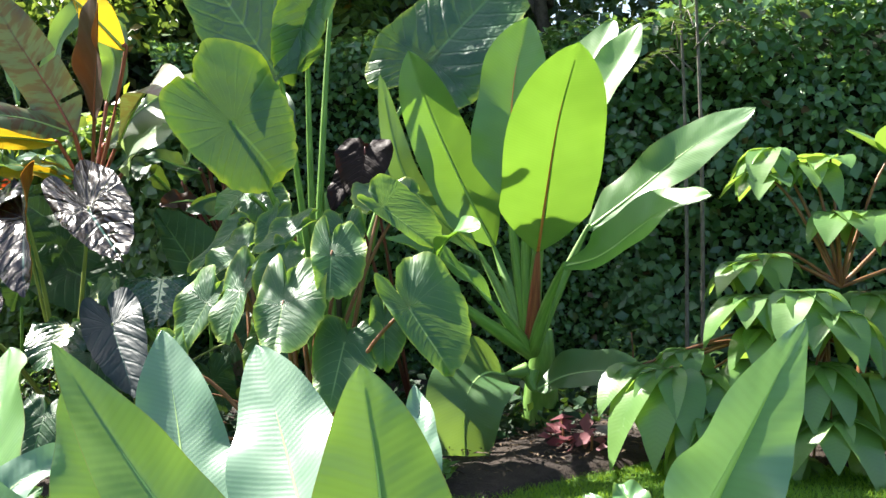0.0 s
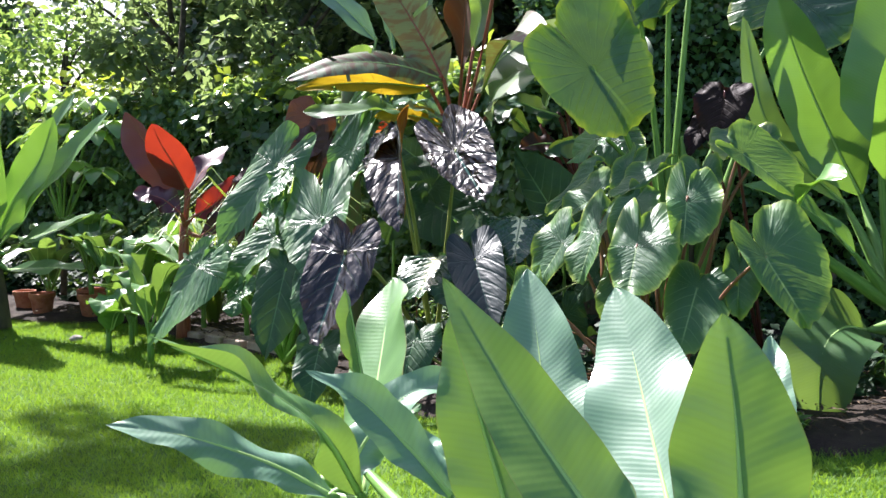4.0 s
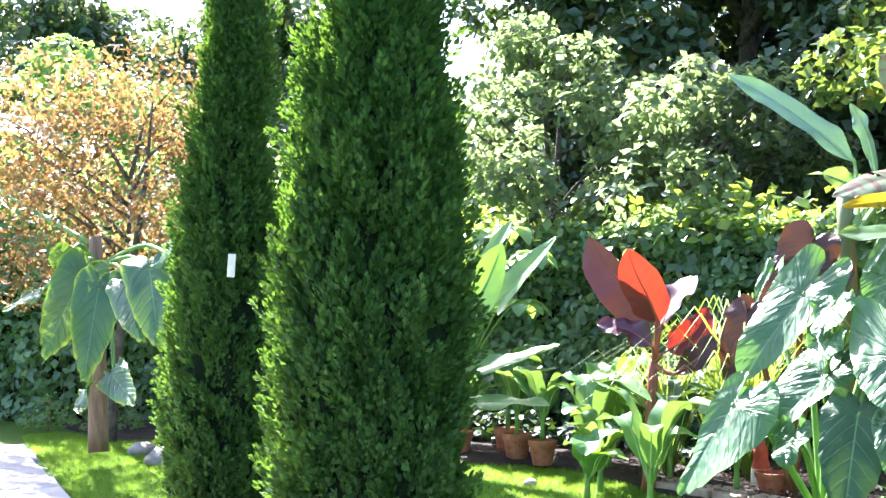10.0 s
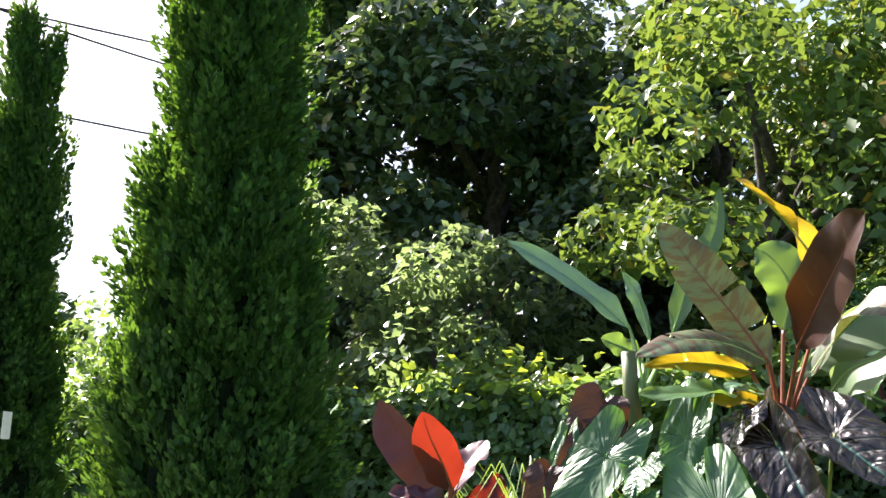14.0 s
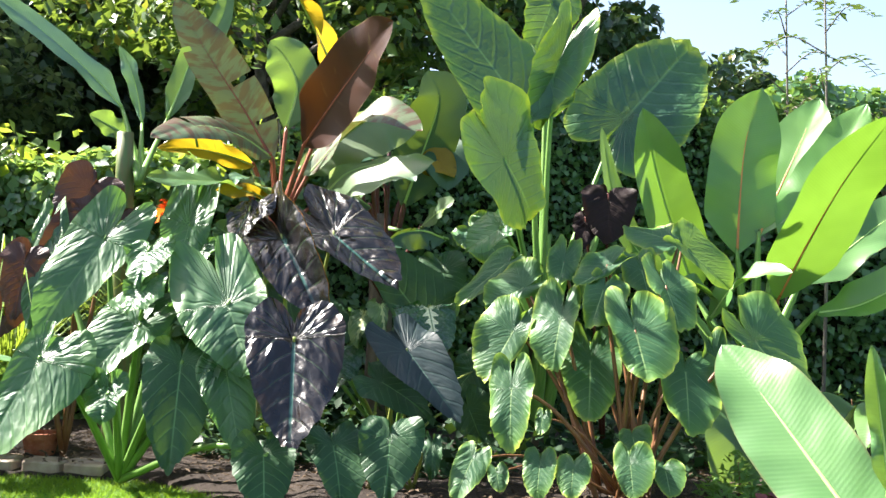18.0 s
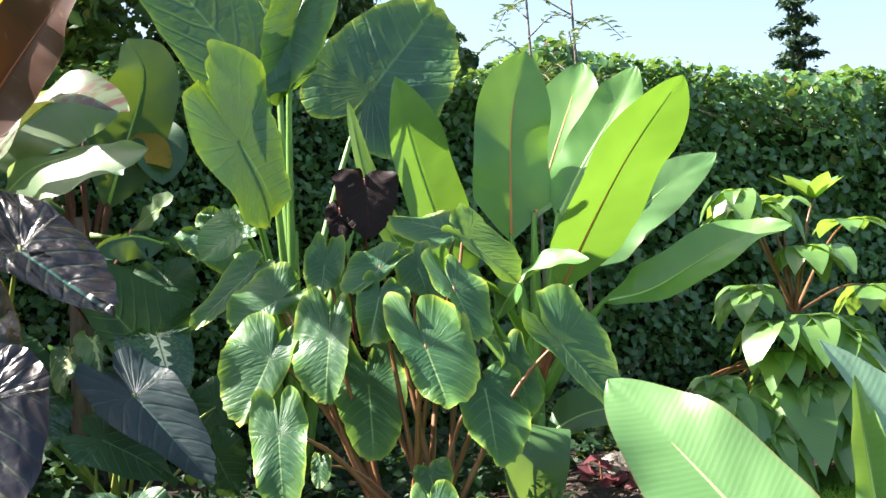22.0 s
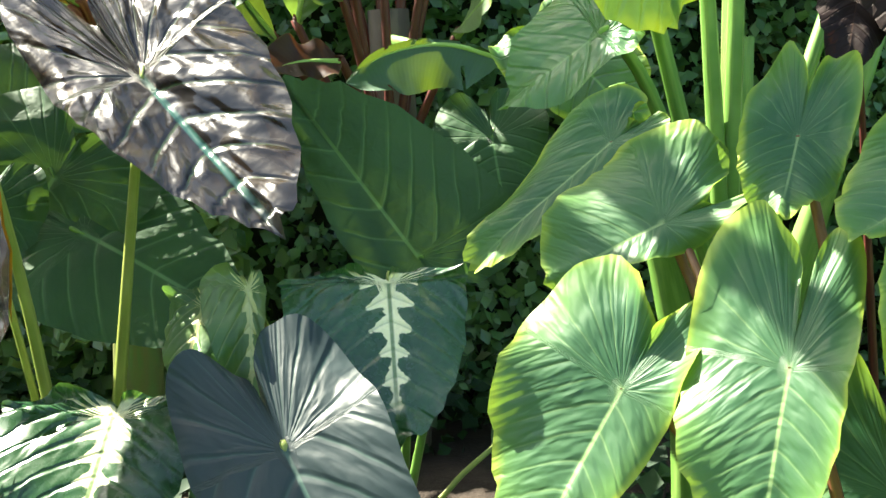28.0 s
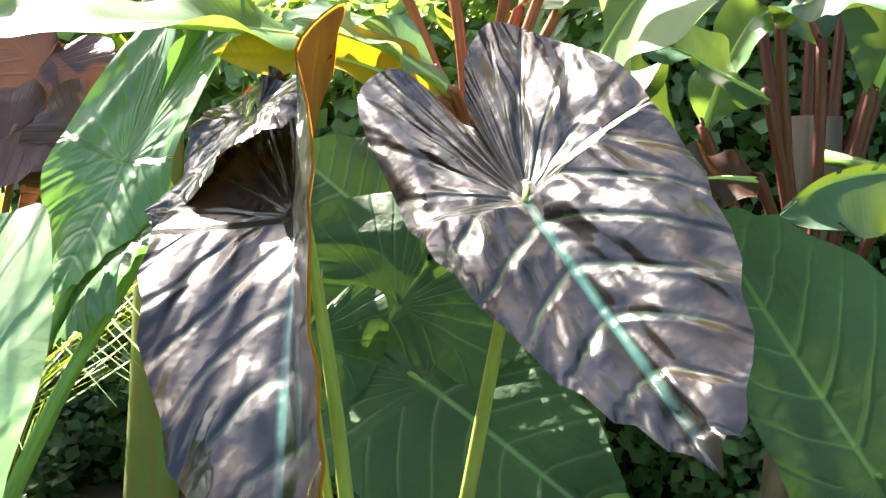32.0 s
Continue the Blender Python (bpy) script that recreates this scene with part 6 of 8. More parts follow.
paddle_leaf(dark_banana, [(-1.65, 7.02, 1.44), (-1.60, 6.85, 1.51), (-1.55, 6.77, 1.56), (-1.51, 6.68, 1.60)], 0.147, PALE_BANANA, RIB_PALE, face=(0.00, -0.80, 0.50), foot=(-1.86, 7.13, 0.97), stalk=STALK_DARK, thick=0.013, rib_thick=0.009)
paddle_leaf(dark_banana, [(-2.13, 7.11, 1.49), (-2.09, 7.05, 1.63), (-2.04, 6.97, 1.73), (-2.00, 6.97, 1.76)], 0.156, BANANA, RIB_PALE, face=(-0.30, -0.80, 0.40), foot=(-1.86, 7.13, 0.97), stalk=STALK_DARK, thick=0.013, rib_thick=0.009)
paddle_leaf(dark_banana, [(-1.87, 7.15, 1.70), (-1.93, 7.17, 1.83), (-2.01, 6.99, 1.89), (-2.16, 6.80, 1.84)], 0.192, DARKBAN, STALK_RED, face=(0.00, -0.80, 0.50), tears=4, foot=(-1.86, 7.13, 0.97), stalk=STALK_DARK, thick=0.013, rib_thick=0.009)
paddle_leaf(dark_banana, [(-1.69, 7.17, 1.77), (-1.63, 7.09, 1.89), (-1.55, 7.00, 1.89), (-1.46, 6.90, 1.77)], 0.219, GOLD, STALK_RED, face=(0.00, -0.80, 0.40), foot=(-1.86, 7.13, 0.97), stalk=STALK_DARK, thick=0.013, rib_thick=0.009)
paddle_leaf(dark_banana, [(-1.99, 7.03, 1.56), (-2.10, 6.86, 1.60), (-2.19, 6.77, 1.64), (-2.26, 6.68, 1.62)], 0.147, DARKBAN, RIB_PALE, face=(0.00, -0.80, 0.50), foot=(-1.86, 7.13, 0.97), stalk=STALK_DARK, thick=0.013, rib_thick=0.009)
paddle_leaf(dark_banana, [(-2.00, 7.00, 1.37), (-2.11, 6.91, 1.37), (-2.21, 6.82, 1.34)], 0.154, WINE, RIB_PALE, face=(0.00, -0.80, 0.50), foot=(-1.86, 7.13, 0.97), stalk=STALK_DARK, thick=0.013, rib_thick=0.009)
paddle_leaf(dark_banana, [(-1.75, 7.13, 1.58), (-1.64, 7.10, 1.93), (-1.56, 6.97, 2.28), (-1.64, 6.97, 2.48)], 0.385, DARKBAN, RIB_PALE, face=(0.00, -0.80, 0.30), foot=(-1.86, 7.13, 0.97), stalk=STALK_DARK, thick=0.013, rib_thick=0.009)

great_ear = thing('elephant_ear', (-3.43, 5.77, 0.03), 'tall elephant ear with large sunlit puckered green leaves', 'elephant ear')
ear_leaf(great_ear, (-2.946, 5.350, 0.925), (-2.839, 5.121, 0.615), 0.428, 0.429, EAR, face=(-0.12, -0.82, 0.56), foot=(-3.43, 5.77, 0.03), stalk=STALK_GREEN, lean=0.11, ruffle=0.008, thick=0.014, wave=0.018, droop=0.05)
ear_leaf(great_ear, (-3.137, 6.153, 1.342), (-3.196, 6.034, 1.096), 0.263, 0.407, EAR, face=(-0.15, -0.87, 0.46), foot=(-3.43, 5.77, 0.03), stalk=STALK_GREEN, lean=0.11, ruffle=0.008, thick=0.014, wave=0.018, droop=0.05)
ear_leaf(great_ear, (-3.563, 5.941, 1.239), (-3.868, 5.677, 0.760), 0.371, 0.319, EAR, face=(-0.05, -0.86, 0.51), foot=(-3.43, 5.77, 0.03), stalk=STALK_GREEN, lean=0.06, ruffle=0.008, thick=0.014, wave=0.018, droop=0.05)
ear_leaf(great_ear, (-3.361, 5.550, 0.807), (-3.643, 5.351, 0.512), 0.320, 0.203, EAR, face=(-0.10, -0.78, 0.62), foot=(-3.43, 5.77, 0.03), stalk=STALK_GREEN, lean=0.31, ruffle=0.008, thick=0.014, wave=0.018, droop=0.05)
ear_leaf(great_ear, (-3.789, 5.374, 0.650), (-4.019, 5.158, 0.213), 0.371, 0.210, EAR, face=(-0.21, -0.83, 0.52), foot=(-3.43, 5.77, 0.03), stalk=STALK_GREEN, lean=-0.40, ruffle=0.008, thick=0.014, wave=0.018, droop=0.05)
ear_leaf(great_ear, (-3.914, 6.487, 1.250), (-3.965, 6.198, 0.774), 0.196, 0.296, EAR, face=(-0.41, -0.76, 0.51), foot=(-3.43, 5.77, 0.03), stalk=STALK_GREEN, lean=-0.04, ruffle=0.008, thick=0.014, wave=0.018, droop=0.05)
ear_leaf(great_ear, (-3.331, 5.592, 1.173), (-3.378, 5.477, 1.008), 0.254, 0.089, EAR, face=(-0.40, -0.70, 0.60), foot=(-3.43, 5.77, 0.03), stalk=STALK_GREEN, lean=-0.10, ruffle=0.008, thick=0.014, wave=0.018, droop=0.05)
ear_leaf(great_ear, (-3.352, 5.494, 0.981), (-3.418, 5.436, 0.869), 0.224, 0.117, EAR, face=(-0.40, -0.70, 0.60), foot=(-3.43, 5.77, 0.03), stalk=STALK_GREEN, lean=-0.14, ruffle=0.008, thick=0.014, wave=0.018, droop=0.05)
ear_leaf(great_ear, (-3.479, 5.335, 0.494), (-3.506, 5.266, 0.367), 0.196, 0.130, EAR, face=(-0.30, -0.81, 0.51), foot=(-3.43, 5.77, 0.03), stalk=STALK_GREEN, lean=0.11, ruffle=0.008, thick=0.014, wave=0.018, droop=0.05)
# shaded leaves of this plant take SHADE, the dark counterpart of EAR
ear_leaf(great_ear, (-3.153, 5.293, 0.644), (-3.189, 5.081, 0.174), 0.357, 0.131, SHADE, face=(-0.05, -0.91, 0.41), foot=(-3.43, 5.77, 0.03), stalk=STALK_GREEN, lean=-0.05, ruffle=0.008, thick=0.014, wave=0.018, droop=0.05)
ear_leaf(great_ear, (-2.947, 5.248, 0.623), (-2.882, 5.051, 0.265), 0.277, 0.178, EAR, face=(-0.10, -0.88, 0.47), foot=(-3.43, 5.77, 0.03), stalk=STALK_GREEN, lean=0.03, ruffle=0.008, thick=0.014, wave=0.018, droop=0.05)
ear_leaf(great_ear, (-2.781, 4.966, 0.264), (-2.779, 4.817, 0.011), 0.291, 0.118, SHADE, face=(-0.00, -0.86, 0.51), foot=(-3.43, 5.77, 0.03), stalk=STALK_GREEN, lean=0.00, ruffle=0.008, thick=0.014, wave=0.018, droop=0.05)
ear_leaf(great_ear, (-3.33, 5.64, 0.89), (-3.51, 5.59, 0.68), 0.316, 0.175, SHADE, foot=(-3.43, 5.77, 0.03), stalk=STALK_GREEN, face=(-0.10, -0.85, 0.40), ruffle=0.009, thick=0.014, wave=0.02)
ear_leaf(great_ear, (-3.09, 6.12, 1.21), (-3.22, 6.02, 1.04), 0.249, 0.120, EAR, foot=(-3.43, 5.77, 0.03), stalk=STALK_GREEN, face=(-0.40, -0.70, 0.60), ruffle=0.009, thick=0.014, wave=0.02)

bronze_ear = thing('elephant_ear', (-3.78, 6.52, 0.03), 'elephant ear with folded bronze-brown leaves', 'elephant ear')
ear_leaf(bronze_ear, (-3.72, 6.61, 1.39), (-3.92, 6.40, 1.20), 0.266, 0.137, BRONZE, foot=(-3.78, 6.52, 0.03), stalk=STALK_BROWN, face=(0.20, -0.90, 0.30), thick=0.01)
ear_leaf(bronze_ear, (-3.56, 6.65, 1.39), (-3.68, 6.60, 1.20), 0.257, 0.120, BRONZE, foot=(-3.78, 6.52, 0.03), stalk=STALK_BROWN, face=(0.20, -0.90, 0.30), thick=0.01)
ear_leaf(bronze_ear, (-4.00, 6.49, 1.09), (-4.12, 6.36, 0.72), 0.327, 0.155, BRONZE, foot=(-3.78, 6.52, 0.03), stalk=STALK_BROWN, face=(0.20, -0.90, 0.20), thick=0.01)
ear_leaf(bronze_ear, (-4.01, 6.39, 1.11), (-4.04, 6.28, 0.82), 0.267, 0.129, BRONZE, foot=(-3.78, 6.52, 0.03), stalk=STALK_BROWN, face=(0.10, -0.90, 0.30), thick=0.01)
ear_leaf(bronze_ear, (-3.71, 6.71, 1.56), (-3.86, 6.60, 1.27), 0.352, 0.154, BRONZE, foot=(-3.78, 6.52, 0.03), stalk=STALK_BROWN, face=(0.20, -0.90, 0.20), thick=0.01)

red_banana = thing('red_banana_plant', (-4.69, 6.52, 0.0), 'red banana with backlit orange and wine leaves on a reddish stem', 'banana plant')
put_part('pseudostem', tube('pseudostem', [(0, 0, -0.05), (0.01, 0.02, 0.42), (0.02, 0.03, 0.84)], (0.055, 0.045, 0.03), STALK_RED, 10, 10), red_banana)
# one folded leaf drawn as two, its shade and backlight put into their colours
paddle_leaf(red_banana, [(-4.658, 6.560, 1.090), (-4.822, 6.530, 1.283), (-4.976, 6.501, 1.468), (-5.100, 6.482, 1.658)], 0.372, WINE_RED, STALK_RED, face=(-0.35, -0.85, 0.40), foot=(-4.675, 6.553, 0.810), stalk=STALK_RED, thick=0.016, split=0.55, fold=0.15, blunt=0.2, wave=0.012)
paddle_leaf(red_banana, [(-4.641, 6.567, 1.078), (-4.679, 6.486, 1.241), (-4.732, 6.392, 1.410), (-4.757, 6.321, 1.557)], 0.263, SCARLET, STALK_RED, face=(0.30, -0.92, 0.10), foot=(-4.675, 6.553, 0.810), stalk=STALK_RED, thick=0.016, fold=0.1, blunt=-0.3, wave=0.01)
paddle_leaf(red_banana, [(-4.623, 6.574, 1.063), (-4.601, 6.661, 1.185), (-4.549, 6.766, 1.302), (-4.486, 6.870, 1.401)], 0.240, WINE_RED, STALK_RED, face=(-0.30, -0.85, 0.40), foot=(-4.675, 6.553, 0.810), stalk=STALK_RED, thick=0.016, blunt=0.2)
paddle_leaf(red_banana, [(-4.575, 6.554, 0.899), (-4.498, 6.634, 0.955), (-4.424, 6.725, 1.050), (-4.389, 6.805, 1.184)], 0.211, SCARLET, STALK_RED, face=(0.30, -0.90, 0.20), foot=(-4.675, 6.553, 0.810), stalk=STALK_RED, thick=0.016, blunt=-0.2)
paddle_leaf(red_banana, [(-4.655, 6.474, 0.927), (-4.773, 6.465, 1.014), (-4.891, 6.450, 1.053), (-5.017, 6.431, 1.065)], 0.184, WINE_RED, STALK_RED, face=(-0.20, -0.60, 0.75), foot=(-4.675, 6.553, 0.810), stalk=STALK_RED, thick=0.016, wave=0.03)
paddle_leaf(red_banana, [(-4.516, 6.527, 0.750), (-4.404, 6.546, 0.826), (-4.311, 6.558, 0.920), (-4.237, 6.567, 1.013)], 0.168, WINE, STALK_RED, face=(0.10, -0.80, 0.50), foot=(-4.675, 6.553, 0.810), stalk=STALK_RED, thick=0.016)

left_ensete = thing('banana_plant', (-6.51, 6.51, 0.0), "ensete banana with broad backlit yellow-green leaves on the lawn's edge", 'banana plant')
put_part('pseudostem', tube('pseudostem', [(0, 0, -0.05), (0, 0, 0.3), (0.02, 0, 0.75)], (0.20, 0.17, 0.09), TRUNK_DARK, 12, 10), left_ensete)
paddle_leaf(left_ensete, [(-6.523, 6.489, 0.670), (-6.476, 6.447, 1.167), (-6.428, 6.392, 1.673), (-6.371, 6.339, 2.158)], 0.516, ENSETE, RIB_PALE, face=(0.20, -0.95, 0.10), foot=(-6.510, 6.510, 0.620), stalk=STALK_GREEN, thick=0.03, fold=0.1, blunt=0.8)
paddle_leaf(left_ensete, [(-6.427, 6.565, 0.686), (-6.222, 6.567, 1.028), (-5.992, 6.594, 1.318), (-5.822, 6.576, 1.646)], 0.319, ENSETE, RIB_PALE, face=(0.20, -0.90, 0.30), foot=(-6.510, 6.510, 0.620), stalk=STALK_GREEN, thick=0.03, fold=0.2)
paddle_leaf(left_ensete, [(-6.394, 6.588, 0.662), (-6.142, 6.666, 0.980), (-5.854, 6.764, 1.335), (-5.533, 6.886, 1.707)], 0.250, ENSETE, RIB_PALE, face=(-0.20, -0.80, 0.55), foot=(-6.510, 6.510, 0.620), stalk=STALK_GREEN, thick=0.03, fold=0.3)
paddle_leaf(left_ensete, [(-6.411, 6.579, 0.707), (-6.278, 6.716, 1.069), (-6.146, 6.861, 1.459), (-5.988, 7.035, 1.862)], 0.243, FRESH, RIB_PALE, face=(-0.30, -0.80, 0.50), foot=(-6.510, 6.510, 0.620), stalk=STALK_GREEN, thick=0.03, fold=0.2)
paddle_leaf(left_ensete, [(-6.526, 6.480, 0.606), (-6.613, 6.471, 0.782), (-6.741, 6.450, 1.011)], 0.217, FRESH, RIB_PALE, face=(0.00, -0.60, 0.80), foot=(-6.510, 6.510, 0.620), stalk=STALK_GREEN, thick=0.03)
paddle_leaf(left_ensete, [(-6.317, 6.550, 0.599), (-5.954, 6.452, 0.729), (-5.519, 6.328, 0.832), (-5.183, 6.214, 0.929)], 0.203, BANANA, RIB_PALE, face=(0.00, -0.50, 0.80), foot=(-6.510, 6.510, 0.620), stalk=STALK_GREEN, thick=0.03)
paddle_leaf(left_ensete, [(-6.301, 6.552, 0.468), (-5.876, 6.394, 0.502), (-5.466, 6.222, 0.536), (-5.201, 6.098, 0.538)], 0.144, BANANA, RIB_PALE, face=(0.00, -0.50, 0.80), foot=(-6.510, 6.510, 0.620), stalk=STALK_GREEN, thick=0.03)

young_banana = thing('young_banana_plant', (-1.44, 2.51, 0.00), 'young banana with bluish green leaves standing in the lawn', 'banana plant')
put_part('pseudostem', tube('pseudostem', [(0, 0, -0.03), (0, 0, 0.2), (0, -0.03, 0.42)], (0.045, 0.04, 0.028), STALK_GREEN, 10, 8), young_banana)
paddle_leaf(young_banana, [(-1.39, 2.51, 0.33), (-1.45, 2.72, 0.53), (-1.50, 2.92, 0.71), (-1.55, 3.11, 0.87)], 0.273, FRESH, RIB_PALE, face=(-0.35, -0.90, 0.20), fold=0.15, blunt=0.2, foot=(-1.44, 2.32, 0.40), stalk=STALK_GREEN, thick=0.018)
paddle_leaf(young_banana, [(-1.282, 2.270, 0.420), (-1.326, 2.126, 0.627), (-1.407, 1.919, 0.785), (-1.473, 1.710, 0.895)], 0.116, FRESH, RIB_PALE, face=(-0.10, -0.65, 0.75), foot=(-1.44, 2.32, 0.40), stalk=STALK_GREEN, thick=0.018, fold=0.3)
paddle_leaf(young_banana, [(-1.324, 2.201, 0.437), (-1.461, 2.148, 0.520), (-1.638, 2.060, 0.596), (-1.795, 1.966, 0.634)], 0.107, SEAGREEN, RIB_PALE, face=(0.00, -0.60, 0.80), foot=(-1.44, 2.32, 0.40), stalk=STALK_GREEN, thick=0.018, curl=0.3)
paddle_leaf(young_banana, [(-1.384, 2.531, 0.519), (-1.399, 2.534, 0.642), (-1.417, 2.534, 0.765), (-1.440, 2.532, 0.900)], 0.064, FRESH, RIB_PALE, face=(-0.60, -0.75, 0.10), foot=(-1.44, 2.32, 0.40), stalk=STALK_GREEN, thick=0.018, fold=0.8)
paddle_leaf(young_banana, [(-1.36, 2.32, 0.42), (-1.32, 2.38, 0.53), (-1.23, 2.43, 0.64), (-1.10, 2.54, 0.68)], 0.126, SEAGREEN, RIB_PALE, face=(0.20, -0.50, 0.80), foot=(-1.44, 2.32, 0.40), stalk=STALK_GREEN, thick=0.018)

front_banana = thing('young_banana_plant', (-0.84, 2.23, 0.00), 'young banana clump with broad upright grey-green leaves', 'banana plant')
put_part('pseudostem', tube('pseudostem', [(0, 0, -0.03), (0, 0, 0.15), (0, -0.02, 0.34)], (0.07, 0.06, 0.04), STALK_GREEN, 10, 8), front_banana)
paddle_leaf(front_banana, [(-0.498, 1.633, 0.565), (-0.599, 1.644, 0.689), (-0.711, 1.660, 0.836), (-0.842, 1.682, 1.033)], 0.159, FRESH, RIB_PALE, face=(0.35, -0.85, 0.35), foot=(-0.71, 1.80, 0.39), stalk=STALK_GREEN, thick=0.02, rib_thick=0.006, fold=0.45, blunt=-0.9)
paddle_leaf(front_banana, [(-0.739, 1.818, 0.478), (-0.786, 1.829, 0.622), (-0.840, 1.839, 0.790), (-0.885, 1.847, 0.950)], 0.162, FRESH, RIB_PALE, face=(-0.10, -0.95, 0.20), foot=(-0.71, 1.80, 0.39), stalk=STALK_GREEN, thick=0.02, rib_thick=0.006, blunt=-0.4)
paddle_leaf(front_banana, [(-0.508, 2.217, 0.412), (-0.578, 2.389, 0.533), (-0.664, 2.595, 0.702), (-0.761, 2.793, 0.895)], 0.291, SEAGREEN, RIB_PALE, face=(-0.10, -0.95, 0.20), foot=(-0.71, 1.80, 0.39), stalk=STALK_GREEN, thick=0.02, rib_thick=0.006, fold=0.12, blunt=-0.3)
paddle_leaf(front_banana, [(-0.324, 1.651, 0.580), (-0.332, 1.661, 0.695), (-0.343, 1.672, 0.838), (-0.364, 1.682, 0.987)], 0.212, FRESH, RIB_PALE, face=(0.15, -0.98, 0.10), foot=(-0.71, 1.80, 0.39), stalk=STALK_GREEN, thick=0.02, rib_thick=0.006, blunt=-0.7)
paddle_leaf(front_banana, [(-0.858, 2.531, 0.413), (-0.917, 2.661, 0.554), (-0.980, 2.804, 0.726), (-1.052, 2.951, 0.925)], 0.253, SEAGREEN, RIB_PALE, face=(0.10, -0.95, 0.20), foot=(-0.71, 1.80, 0.39), stalk=STALK_GREEN, thick=0.02, rib_thick=0.006, fold=0.3, blunt=-0.8)
paddle_leaf(front_banana, [(-0.342, 2.899, 0.370), (-0.356, 3.058, 0.471), (-0.372, 3.205, 0.571), (-0.390, 3.370, 0.693)], 0.117, SEAGREEN, RIB_PALE, face=(0.20, -0.95, 0.10), foot=(-0.71, 1.80, 0.39), stalk=STALK_GREEN, thick=0.02, rib_thick=0.006, blunt=-0.2)
paddle_leaf(front_banana, [(-0.937, 1.974, 0.542), (-1.023, 1.958, 0.641), (-1.121, 1.936, 0.740), (-1.233, 1.902, 0.806)], 0.106, SEAGREEN, RIB_PALE, face=(0.10, -0.55, 0.85), foot=(-0.71, 1.80, 0.39), stalk=STALK_GREEN, thick=0.02, rib_thick=0.006, fold=0.3, blunt=-0.7)
paddle_leaf(front_banana, [(-0.848, 2.005, 0.518), (-0.971, 2.071, 0.579), (-1.050, 2.105, 0.614), (-1.116, 2.127, 0.636)], 0.078, SEAGREEN, RIB_PALE, face=(-0.40, -0.50, 0.80), foot=(-0.71, 1.80, 0.39), stalk=STALK_GREEN, thick=0.02, rib_thick=0.006, blunt=-0.7)
paddle_leaf(front_banana, [(-1.36, 2.42, 0.47), (-1.31, 2.52, 0.54), (-1.26, 2.62, 0.58)], 0.089, BANANA, RIB_PALE, face=(-0.10, -0.60, 0.80), blunt=-0.7, foot=(-0.71, 1.80, 0.39), stalk=STALK_GREEN, thick=0.02, rib_thick=0.006)

side_banana = thing('young_banana_plant', (0.08, 1.76, 0.00), 'young banana with one tall pointed pale green leaf', 'banana plant')
put_part('pseudostem', tube('pseudostem', [(0, 0, -0.03), (0, 0, 0.15), (0, -0.02, 0.34)], (0.06, 0.05, 0.03), STALK_GREEN, 10, 8), side_banana)
paddle_leaf(side_banana, [(0.089, 1.485, 0.744), (0.134, 1.455, 0.853), (0.180, 1.428, 0.957), (0.229, 1.405, 1.066)], 0.133, SEAGREEN, RIB_PALE, face=(0.10, -0.95, 0.25), foot=(0.05, 1.45, 0.42), stalk=STALK_GREEN, thick=0.02, fold=0.25, blunt=-1.1)
paddle_leaf(side_banana, [(-0.01, 1.60, 0.71), (0.01, 1.65, 0.74), (-0.02, 1.75, 0.76)], 0.059, FRESH, RIB_PALE, face=(0.00, -0.60, 0.80), foot=(0.05, 1.45, 0.42), stalk=STALK_GREEN, thick=0.02)
paddle_leaf(side_banana, [(0.05, 1.56, 0.71), (0.04, 1.61, 0.77), (0.02, 1.66, 0.80)], 0.051, FRESH, RIB_PALE, face=(0.00, -0.60, 0.80), foot=(0.05, 1.45, 0.42), stalk=STALK_GREEN, thick=0.02)


# ---- the right end of the bed ----

paper_plant = thing('paper_plant', (1.70, 5.61, 0.03), 'tall shrub with hand-shaped light green leaves on orange-brown stems', 'shrub')
put_part('stem', tube('stem', [(0, 0, -0.05), (0.07, 0.00, 0.37), (0.08, 0.00, 0.74)], (0.03, 0.025, 0.02), STALK_BROWN, 8, 10), paper_plant)
fan_leaf(paper_plant, (1.90, 5.53, 1.46), 0.253, PAPER, 6, 360, 90, 0.10, 0.70, foot=(1.62, 5.46, 0.81), stalk=STALK_BROWN, wide=0.56)
fan_leaf(paper_plant, (1.60, 5.52, 1.45), 0.324, PAPER, 6, 250, 170, 0.45, 0.30, foot=(1.62, 5.46, 0.81), stalk=STALK_BROWN, wide=0.56)
fan_leaf(paper_plant, (1.28, 5.50, 1.38), 0.296, PAPER, 6, 260, 180, 0.60, 0.20, foot=(1.62, 5.46, 0.81), stalk=STALK_BROWN, wide=0.56)
fan_leaf(paper_plant, (1.70, 5.39, 1.17), 0.369, PAPER, 7, 300, -90, 0.60, 0.25, foot=(1.62, 5.46, 0.81), stalk=STALK_BROWN, wide=0.56)
fan_leaf(paper_plant, (2.35, 5.68, 1.33), 0.336, PAPER, 6, 300, 0, 0.50, 0.25, foot=(1.62, 5.46, 0.81), stalk=STALK_BROWN, wide=0.56)
fan_leaf(paper_plant, (1.24, 5.43, 0.98), 0.313, PAPER, 6, 300, 200, 0.70, 0.15, foot=(1.62, 5.46, 0.81), stalk=STALK_BROWN, wide=0.56)
fan_leaf(paper_plant, (1.72, 5.29, 0.78), 0.459, PAPER, 7, 280, -60, 0.90, 0.20, foot=(1.54, 5.43, 0.55), stalk=STALK_BROWN, wide=0.56)
